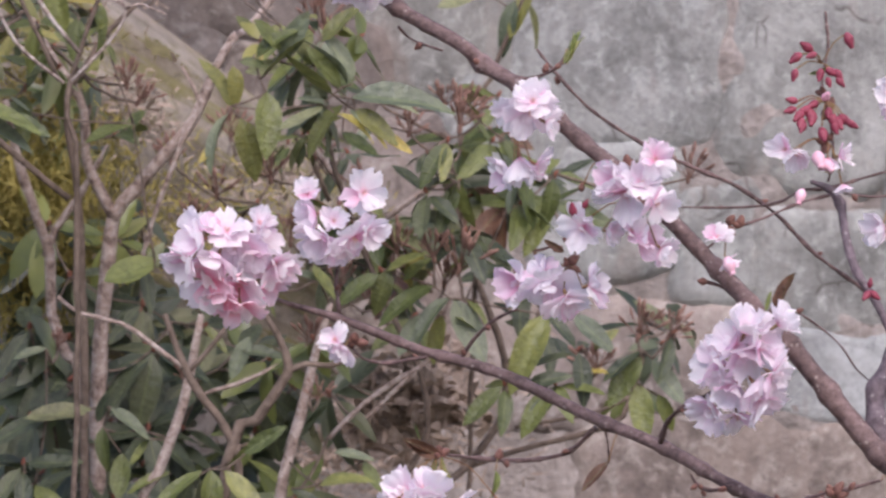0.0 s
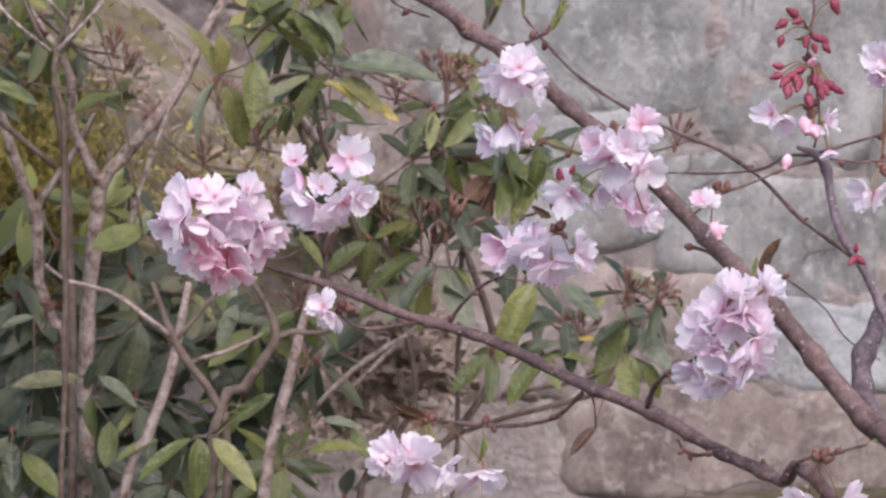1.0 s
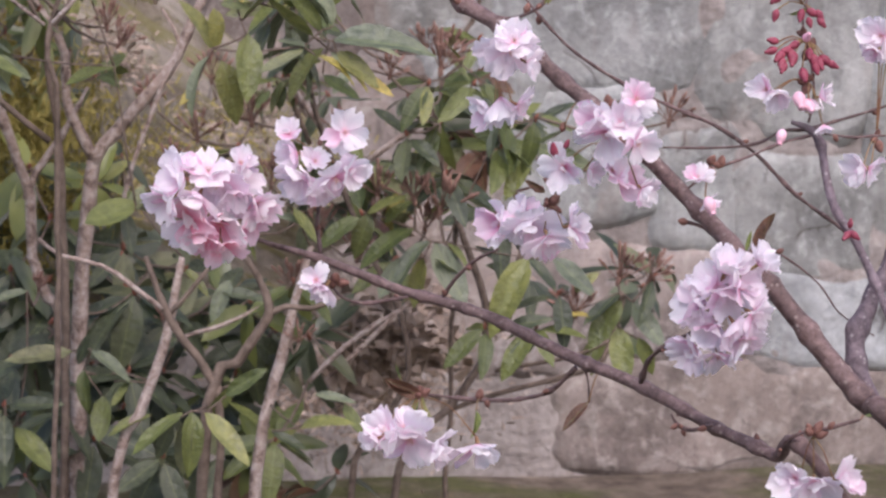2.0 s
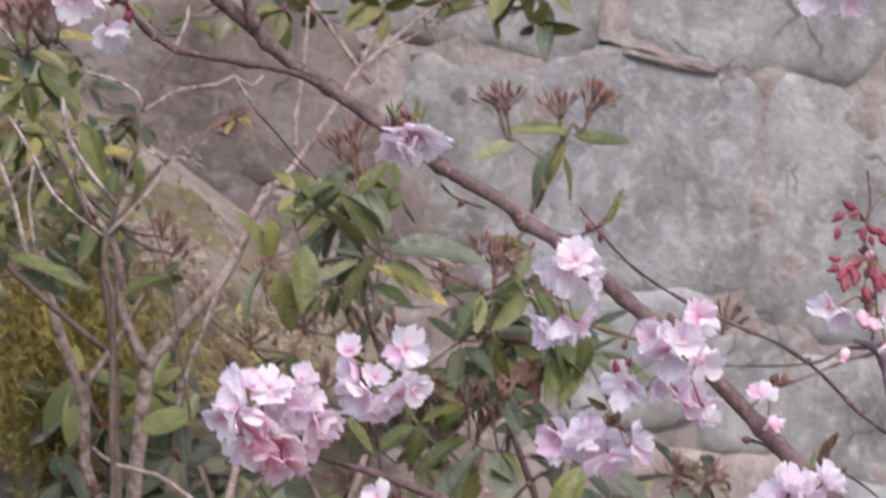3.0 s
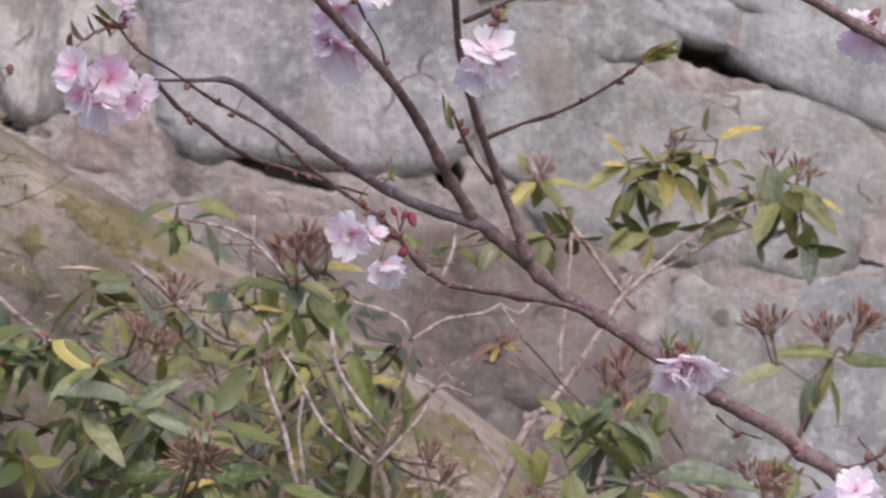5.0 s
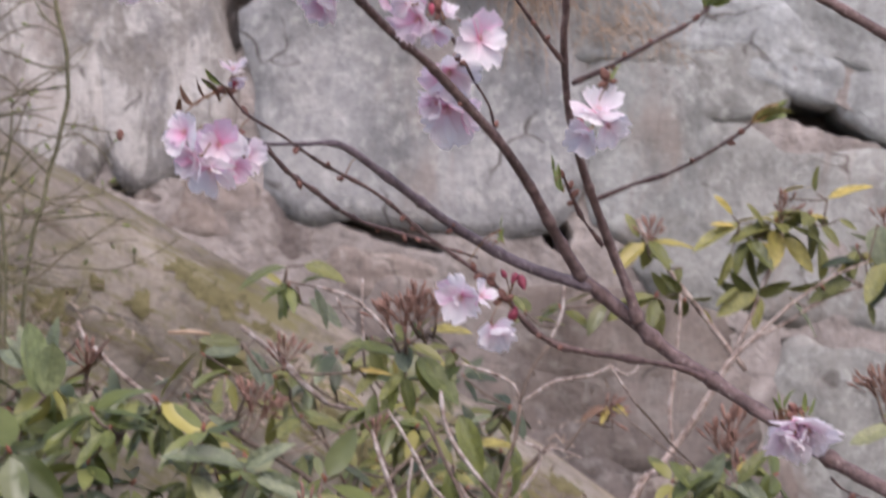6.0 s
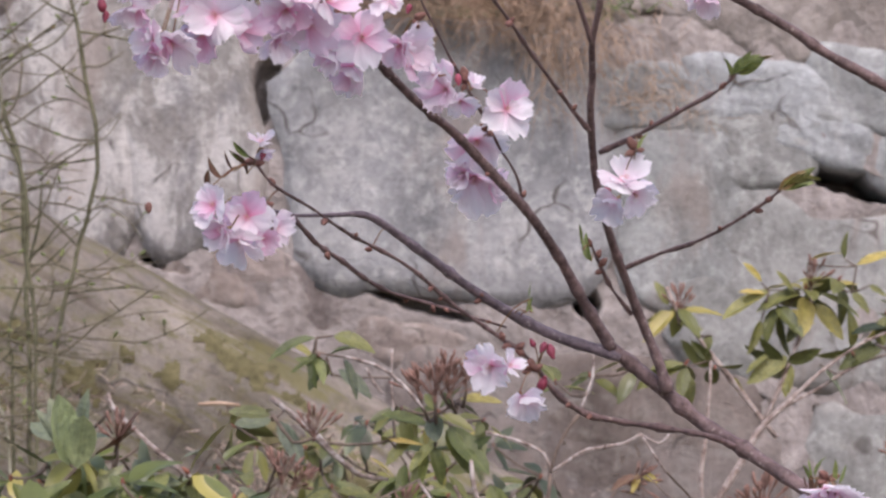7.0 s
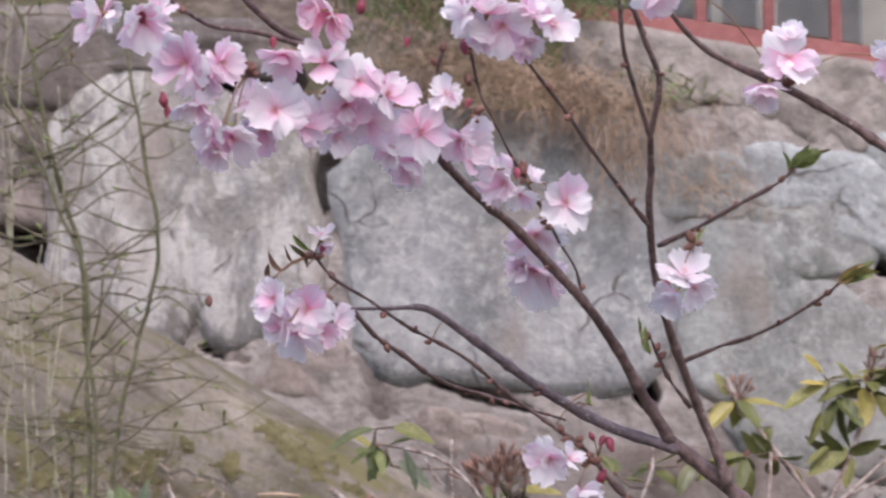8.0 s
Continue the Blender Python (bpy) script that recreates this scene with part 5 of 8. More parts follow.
sprig([
    (0.233, 1.973, 1.788, 0.0193, 35, 10), (0.233, 1.973, 1.788, 0.0249, 22, 20), (0.231, 1.973, 1.788, 0.0209, 50, 10),
    (0.235, 1.972, 1.789, 0.0281, 28, 0), (0.231, 1.973, 1.786, 0.0145, 70, 10), (0.23, 1.973, 1.787, 0.0161, 5, 15),
    (0.232, 1.973, 1.788, 0.0221, 42, 25), (0.229, 1.973, 1.786, 0.0137, 95, 10), (0.268, 2, 1.708, 0.0284, 25, 10),
    (0.268, 2, 1.708, 0.0243, 35, 20), (0.267, 2.001, 1.707, 0.0263, 20, 0), (0.267, 2.001, 1.707, 0.0316, 28, 0),
    (0.266, 2.001, 1.707, 0.0235, 38, 15),
], YOUNG)
sprig([
    (-0.111, 1.958, 1.731, 0.0166, 150, 10), (-0.111, 1.958, 1.731, 0.0151, 128, 10),
    (-0.113, 1.956, 1.728, 0.0135, 165, 10), (0.167, 2.015, 1.736, 0.0163, 80, 10), (0.13, 2.094, 1.673, 0.0212, 105, 10),
    (0.137, 2.102, 1.665, 0.0212, 110, 10), (0.089, 2.138, 1.629, 0.0129, 70, 10), (0.094, 2.139, 1.629, 0.0121, 110, 10),
], YOUNG)
sprig([
    (0.296, 2.077, 1.501, 0.0144, 95, 10), (0.298, 2.075, 1.501, 0.0161, 80, 10), (0.294, 2.08, 1.5, 0.0119, 110, 10),
    (0.31, 2.062, 1.497, 0.0177, 88, 10), (0.313, 2.06, 1.496, 0.0152, 75, 10), (0.435, 1.962, 1.427, 0.0203, 60, 10),
    (0.437, 1.961, 1.427, 0.0243, 75, 10), (0.091, 2.117, 1.638, 0.0128, 90, 0),
], YOUNG)
sprig([
    (0.443, 1.979, 1.434, 0.0184, 70, 10), (0.444, 1.978, 1.434, 0.0163, 55, 0), (0.572, 1.905, 1.254, 0.0161, 80, 20),
    (0.37, 2.114, 1.118, 0.0264, 250, 10), (0.375, 2.114, 1.118, 0.022, 280, 10), (0.415, 2.103, 1.108, 0.0219, 270, 10),
    (0.632, 1.968, 1.425, 0.0165, 200, 20), (0.623, 1.937, 1.351, 0.0163, 120, 20), (0.647, 1.858, 1.143, 0.0239, 30, 10),
    (0.358, 2.118, 1.129, 0.0176, 120, 20),
], YOUNG)
sprig([
    (0.577, 1.903, 1.257, 0.0301, 65, 10), (0.579, 1.902, 1.255, 0.0241, 78, 20), (0.373, 2.114, 1.118, 0.0308, 155, 10),
    (0.491, 2.045, 1.123, 0.0301, 223, 10), (0.368, 2.115, 1.121, 0.0286, 160, 20), (0.443, 2.022, 1.292, 0.021, 200, 10),
    (0.449, 2.017, 1.286, 0.0189, 150, 10), (0.297, 2.093, 1.49, 0.0145, 92, 10), (0.295, 2.094, 1.492, 0.012, 110, 10),
    (0.3, 2.088, 1.493, 0.0128, 70, 10),
], OLD)
sprig([
    (-0.113, 1.958, 1.719, 0.0198, 110, 10), (-0.121, 1.949, 1.72, 0.0158, 120, 10), (-0.128, 1.941, 1.715, 0.0177, 140, 10),
    (-0.102, 1.976, 1.696, 0.024, 160, 10), (-0.137, 1.931, 1.706, 0.0137, 100, 10),
], OLD)

# ---- rhododendrons ----
GREENS = [leaf_mesh("leaf", LEAF, w, c, f) for w, c, f in ((0.19, 0.12, 0.25), (0.22, 0.3, 0.15), (0.17, 0.05, 0.35), (0.2, 0.45, 0.2))]
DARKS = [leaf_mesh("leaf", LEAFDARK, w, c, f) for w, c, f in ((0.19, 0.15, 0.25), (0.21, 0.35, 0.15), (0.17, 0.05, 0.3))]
OLIVES = [leaf_mesh("leaf", LEAFOLIVE, w, c, f) for w, c, f in ((0.2, 0.15, 0.25), (0.23, 0.4, 0.2), (0.17, 0.05, 0.4))]
SHAPES = {"g": GREENS, "d": DARKS, "o": OLIVES}
for kind, mat, wide in (("v", LEAFSTRIPED, 0.3), ("s", LEAF, 0.165), ("G", LEAF, 0.22), ("p", LEAFPALE, 0.2), ("q", LEAFPALE, 0.16), ("P", LEAFPALE, 0.4), ("y", LEAFYELLOW, 0.17), ("b", LEAFBROWN, 0.22)):
    SHAPES[kind] = [leaf_mesh("leaf", mat, wide * k, c, f) for k, c, f in ((1.0, 0.1, 0.3), (0.88, 0.35, 0.55), (1.1, -0.12, 0.2))]
BUDRUST = plain_material("rust_red_leaf_bud", (0.2, 0.07, 0.05), (0.36, 0.15, 0.1), 120, 0.6, 0.3, 0.4, 0.001)
TIP_ME = bud_mesh(BUDRUST, 0.45, 0.05)


def pod_mesh(bend):
    """One stiff dry stalk with its split pod, length 1 along z."""
    bm = bmesh.new()
    tube(bm, [(0, 0, 0, 0.03), (bend * 0.3, 0, 0.5, 0.03), (bend * 0.7, 0, 0.66, 0.06), (bend, 0, 0.85, 0.11), (bend * 1.1, 0, 1.02, 0.05)], 6, 0.3, 0.3)
    return mesh_of("pod", bm, DRYHEAD)


PODS = [pod_mesh(b) for b in (0.05, 0.2, -0.15)]
PEG_ME = block_mesh("seed_head", DRYHEAD, 0.12, 0.3, 0.12, 2.0, 0.05, 5, 3)


def joined(name, pieces, mat, parent):
    """The many pieces past those that stand alone, as one part."""
    bm = bmesh.new()
    inv = PLACES[parent].inverted()
    for me, m in pieces:
        n = len(bm.verts)
        bm.from_mesh(me)
        bm.verts.ensure_lookup_table()
        bmesh.ops.transform(bm, matrix=inv @ m, verts=bm.verts[n:])
    me = mesh_of(name, bm, mat[0])
    for x in mat[1:]:
        me.materials.append(x)
    return part(name, me, None, parent, kind="stuff")


def fill(corners, n, kinds, size, seed, near, far):
    """Whorls strewn between two corners, for the bush's inner foliage."""
    r = random.Random(seed)
    (x0, _, z0), (x1, _, z1) = corners
    for _ in range(n):
        yield (r.uniform(x0, x1), r.uniform(near, far), r.uniform(z0, z1), size * r.uniform(0.75, 1.15), r.choice((5, 6, 7)), r.uniform(40, 140), r.uniform(10, 50), r.choice(kinds))


def bush(at, label, stems, whorls, heads=(), inner=(), leaves=()):
    """A rhododendron: its stems, then whorls of leaves, each on a twig from the nearest stem."""
    ob = thing("rhododendron", at, label, "shrub", "rhododendrons at the wall")
    nodes, alone, rest = [], 0, {k: [] for k in SHAPES}
    for mat, row in stems:
        shoot("stem", ob, mat, row, 7, 0.03, 0.25, 0.004)
        nodes += [Vector(q[:3]) for q in spline(row, 0.06)]
    for x, y, z, size, angle, toward, kind in leaves:
        here, way = Vector((x, y, z)), way_of(angle, toward)
        face = Vector((rng.gauss(0, 0.3), rng.gauss(-0.6, 0.3), rng.gauss(0.75, 0.2)))
        side = way.cross(face).normalized()
        turned = Matrix((side, way, side.cross(way))).transposed().to_4x4()
        part("leaf", rng.choice(SHAPES[kind]), None, ob, m=Matrix.Translation(here) @ turned @ Matrix.Scale(size, 4))
        alone += 1
        near = min(nodes, key=lambda q: (q - here).length)
        if (near - here).length > 0.012:
            mid = (near + here) / 2 - Vector((0, 0, 0.03 * (near - here).length))
            shoot("twig", ob, DARKSTEM, [(*near, 0.003), (*mid, 0.0028), (*here, 0.0022)], 5, 0.02, 0.15, 0.003)
            nodes.append(here)
    for x, y, z, size, n, angle, toward, kind in (*whorls, *inner):
        here = Vector((x, y, z))
        axis = way_of(angle, toward)
        for i in range(n):
            turn, lift = 2.4 * i + rng.uniform(-0.5, 0.5), radians(rng.uniform(-40, 25))
            way = (frame_to(axis, turn) @ Matrix.Rotation(lift, 4, "X")).to_3x3() @ Vector((0, 1, 0)) - Vector((0, 0, rng.uniform(-0.05, 0.6)))
            face = (axis + Vector((rng.gauss(0, 0.35), rng.gauss(0, 0.35), 0.3))).normalized()
            side = way.cross(face).normalized()
            way.normalize()
            turned = Matrix((side, way, side.cross(way))).transposed().to_4x4()
            m = Matrix.Translation(here - axis * size * 0.15 * rng.random()) @ turned
            me = rng.choice(SHAPES[kind])
            m = m @ Matrix.Translation((0, size * 0.08, 0)) @ Matrix.Scale(size * rng.uniform(0.82, 1.2), 4)
            alone += 1
            if alone <= 290:
                part("leaf", me, None, ob, m=m)
            else:
                rest[kind].append((me, m))
        part("leaf_bud", TIP_ME, None, ob, m=Matrix.Translation(here) @ frame_to(axis) @ Matrix.Scale(size * 0.19, 4))
        near = min(nodes, key=lambda q: (q - here).length + 0.2 * max(0, q.z - here.z))
        mid = (near + here) / 2 - Vector((0, 0, 0.05 * (near - here).length)) - axis * size * 0.1
        shoot("twig", ob, DARKSTEM, [(*near, 0.0044), (*mid, 0.004), (*here, 0.0034)], 5, 0.03, 0.15, 0.004)
        nodes += [mid, here]
    for kind in SHAPES:
        if rest[kind]:
            joined("inner_foliage", rest[kind], [rest[kind][0][0].materials[0]], ob)
    for x, y, z, size, angle, toward in heads:
        m = Matrix.Translation((x, y, z)) @ frame_to(way_of(angle, toward), rng.random() * 6) @ Matrix.Scale(size, 4)
        head = part("seed_head", PEG_ME, None, ob, "dry brown seed head", m=m)
        for i in range(15):
            q = m @ Matrix.Rotation(2.4 * i, 4, "Z") @ Matrix.Rotation(radians(rng.uniform(0, 58)), 4, "X") @ Matrix.Scale(rng.uniform(0.6, 0.95), 4)
            part("pod", rng.choice(PODS), None, head, m=q)
        here = Vector((x, y, z))
        near = min(nodes, key=lambda q: (q - here).length + 0.2 * max(0, q.z - here.z))
        shoot("twig", ob, DARKSTEM, [(*near, 0.005), (*((near + here) / 2 - Vector((0, 0, 0.02))), 0.0045), (*here, 0.004)], 5, 0.03, 0.15, 0.004)
    return ob


def rooted(row):
    """The row of a stem, led down into the ground below its first point."""
    x, y, z, w = row[0]
    return [(x - 0.03, y + 0.02, bank(x, y) - 0.05, w * 1.3), (x - 0.01, y + 0.01, z * 0.55, w * 1.1)] + row


# the leggy bush with pale forked stems
stems = []
stems.append((STEM, rooted([
    (0.176, 3.9, 0.706, 0.0239), (0.177, 3.9, 0.851, 0.0222), (0.181, 3.9, 0.931, 0.0221), (0.19, 3.9, 1.05, 0.0221),
    (0.202, 3.9, 1.145, 0.0205), (0.229, 3.9, 1.184, 0.0189), (0.276, 3.9, 1.24, 0.0173), (0.316, 3.9, 1.287, 0.0158),
    (0.339, 3.9, 1.35, 0.0142), (0.367, 3.9, 1.397, 0.0118), (0.368, 3.9, 1.397, 0.0103),
])))
stems.append((STEM, [
    (0.202, 3.9, 1.141, 0.0173), (0.179, 3.9, 1.192, 0.0157), (0.163, 3.9, 1.232, 0.0141), (0.16, 3.9, 1.294, 0.0125),
    (0.14, 3.9, 1.333, 0.0109), (0.11, 3.9, 1.38, 0.0093), (0.087, 3.9, 1.426, 0.0078),
]))
stems.append((STEM, rooted([
    (0.163, 3.95, 0.884, 0.016), (0.136, 3.95, 0.949, 0.016), (0.116, 3.95, 1.005, 0.0151), (0.111, 3.95, 1.093, 0.0151),
    (0.094, 3.95, 1.141, 0.0143), (0.078, 3.95, 1.189, 0.0135), (0.067, 3.95, 1.237, 0.0119), (0.052, 3.95, 1.308, 0.0095),
])))
stems.append((STEM, [
    (0.109, 3.95, 1.085, 0.0119), (0.121, 3.95, 1.125, 0.0111), (0.157, 3.95, 1.173, 0.0103), (0.177, 3.95, 1.213, 0.0079),
    (0.193, 3.95, 1.244, 0.0064),
]))
stems.append((DARKSTEM, rooted([
    (0.158, 3.85, 0.907, 0.0117), (0.157, 3.85, 1.017, 0.0109), (0.153, 3.85, 1.111, 0.0109), (0.146, 3.85, 1.212, 0.0093),
    (0.135, 3.85, 1.312, 0.0093), (0.162, 3.85, 1.359, 0.0085), (0.189, 3.85, 1.405, 0.0077), (0.229, 3.85, 1.445, 0.0062),
])))
stems.append((STEM, [
    (0.231, 3.8, 1.076, 0.0062), (0.251, 3.8, 1.154, 0.0069), (0.289, 3.8, 1.261, 0.0069), (0.312, 3.8, 1.307, 0.0061),
    (0.289, 3.8, 1.361, 0.0046),
]))
stems.append((STEM, rooted([
    (0.212, 3.6, 0.764, 0.0147), (0.246, 3.6, 0.839, 0.014), (0.275, 3.6, 0.928, 0.0132), (0.29, 3.6, 1.002, 0.0117),
    (0.301, 3.6, 1.046, 0.0088),
])))
stems.append((DARKSTEM, rooted([
    (0.34, 3.5, 0.84, 0.0115), (0.329, 3.5, 0.899, 0.0115), (0.297, 3.5, 0.95, 0.0114), (0.275, 3.5, 0.987, 0.0107),
    (0.261, 3.5, 1.016, 0.0086), (0.247, 3.5, 1.059, 0.0064),
])))
stems.append((STEM, [
    (0.268, 3.5, 0.994, 0.0064), (0.226, 3.5, 1.027, 0.0064), (0.19, 3.5, 1.049, 0.0057), (0.141, 3.5, 1.06, 0.0057),
    (0.113, 3.5, 1.082, 0.0049),
]))
stems.append((DARKSTEM, rooted([
    (0.325, 3.5, 0.87, 0.0144), (0.361, 3.5, 0.92, 0.0144), (0.394, 3.5, 0.97, 0.0136), (0.403, 3.5, 0.992, 0.0122),
    (0.39, 3.5, 1.028, 0.0086), (0.372, 3.5, 1.057, 0.0064),
])))
stems.append((DARKSTEM, [(0.403, 3.5, 0.985, 0.0086), (0.426, 3.5, 0.995, 0.0079), (0.455, 3.5, 0.991, 0.0072), (0.491, 3.5, 1.005, 0.005)]))
stems.append((DARKSTEM, [(0.277, 3.5, 0.987, 0.0064), (0.304, 3.5, 1.015, 0.0064), (0.325, 3.5, 1.044, 0.0057)]))
stems.append((STEM, rooted([
    (0.41, 3.7, 0.756, 0.016), (0.426, 3.7, 0.833, 0.0152), (0.441, 3.7, 0.894, 0.0152), (0.456, 3.7, 0.955, 0.0137),
    (0.468, 3.7, 1.001, 0.0114), (0.479, 3.7, 1.047, 0.0076),
])))
stems.append((STEM, [(0.504, 3.9, 0.829, 0.008), (0.536, 3.9, 0.861, 0.008), (0.577, 3.9, 0.897, 0.008), (0.633, 3.9, 0.933, 0.0064)]))
stems.append((STEM, [(0.312, 3.8, 0.908, 0.0062), (0.366, 3.8, 0.927, 0.0062), (0.421, 3.8, 0.95, 0.0055)]))
stems.append((DARKSTEM, [(0.515, 4, 1.159, 0.0074), (0.49, 4, 1.217, 0.0073), (0.465, 4, 1.257, 0.0065), (0.478, 4, 1.307, 0.0057)]))
stems.append((STEM, [
    (0.368, 3.9, 1.397, 0.0103), (0.418, 4.1, 1.418, 0.0108), (0.464, 4.1, 1.485, 0.0108), (0.506, 4.1, 1.552, 0.0092),
    (0.548, 4.1, 1.595, 0.0067), (0.599, 4.1, 1.64, 0.005), (0.649, 4.1, 1.674, 0.0042), (0.687, 4.1, 1.695, 0.0042),
    (0.717, 4.1, 1.708, 0.0034),
]))
stems.append((STEM, [
    (0.542, 4.15, 1.548, 0.0076), (0.508, 4.15, 1.594, 0.0085), (0.461, 4.15, 1.649, 0.0085), (0.427, 4.15, 1.7, 0.0076),
    (0.397, 4.15, 1.742, 0.0076), (0.384, 4.15, 1.775, 0.0068),
]))
stems.append((STEM, [
    (0.521, 4.15, 1.569, 0.0068), (0.546, 4.15, 1.62, 0.0068), (0.58, 4.15, 1.696, 0.0068), (0.597, 4.15, 1.747, 0.0059),
    (0.593, 4.15, 1.79, 0.0051),
]))
stems.append((STEM, [(0.691, 4.15, 1.687, 0.0059), (0.726, 4.15, 1.667, 0.0051), (0.777, 4.15, 1.664, 0.0051)]))
stems.append((STEM, [(0.555, 4.15, 1.595, 0.0051), (0.606, 4.15, 1.62, 0.0051), (0.666, 4.15, 1.654, 0.0051), (0.726, 4.15, 1.676, 0.0043)]))
stems.append((STEM, [(0.444, 4.15, 1.662, 0.0051), (0.44, 4.15, 1.569, 0.0059), (0.427, 4.15, 1.501, 0.0068), (0.436, 4.15, 1.408, 0.0076)]))
stems.append((DARKSTEM, rooted([
    (0.76, 4.15, 1.246, 0.0076), (0.779, 4.15, 1.332, 0.0076), (0.803, 4.15, 1.4, 0.0068), (0.827, 4.15, 1.459, 0.0068),
    (0.851, 4.15, 1.494, 0.006),
])))
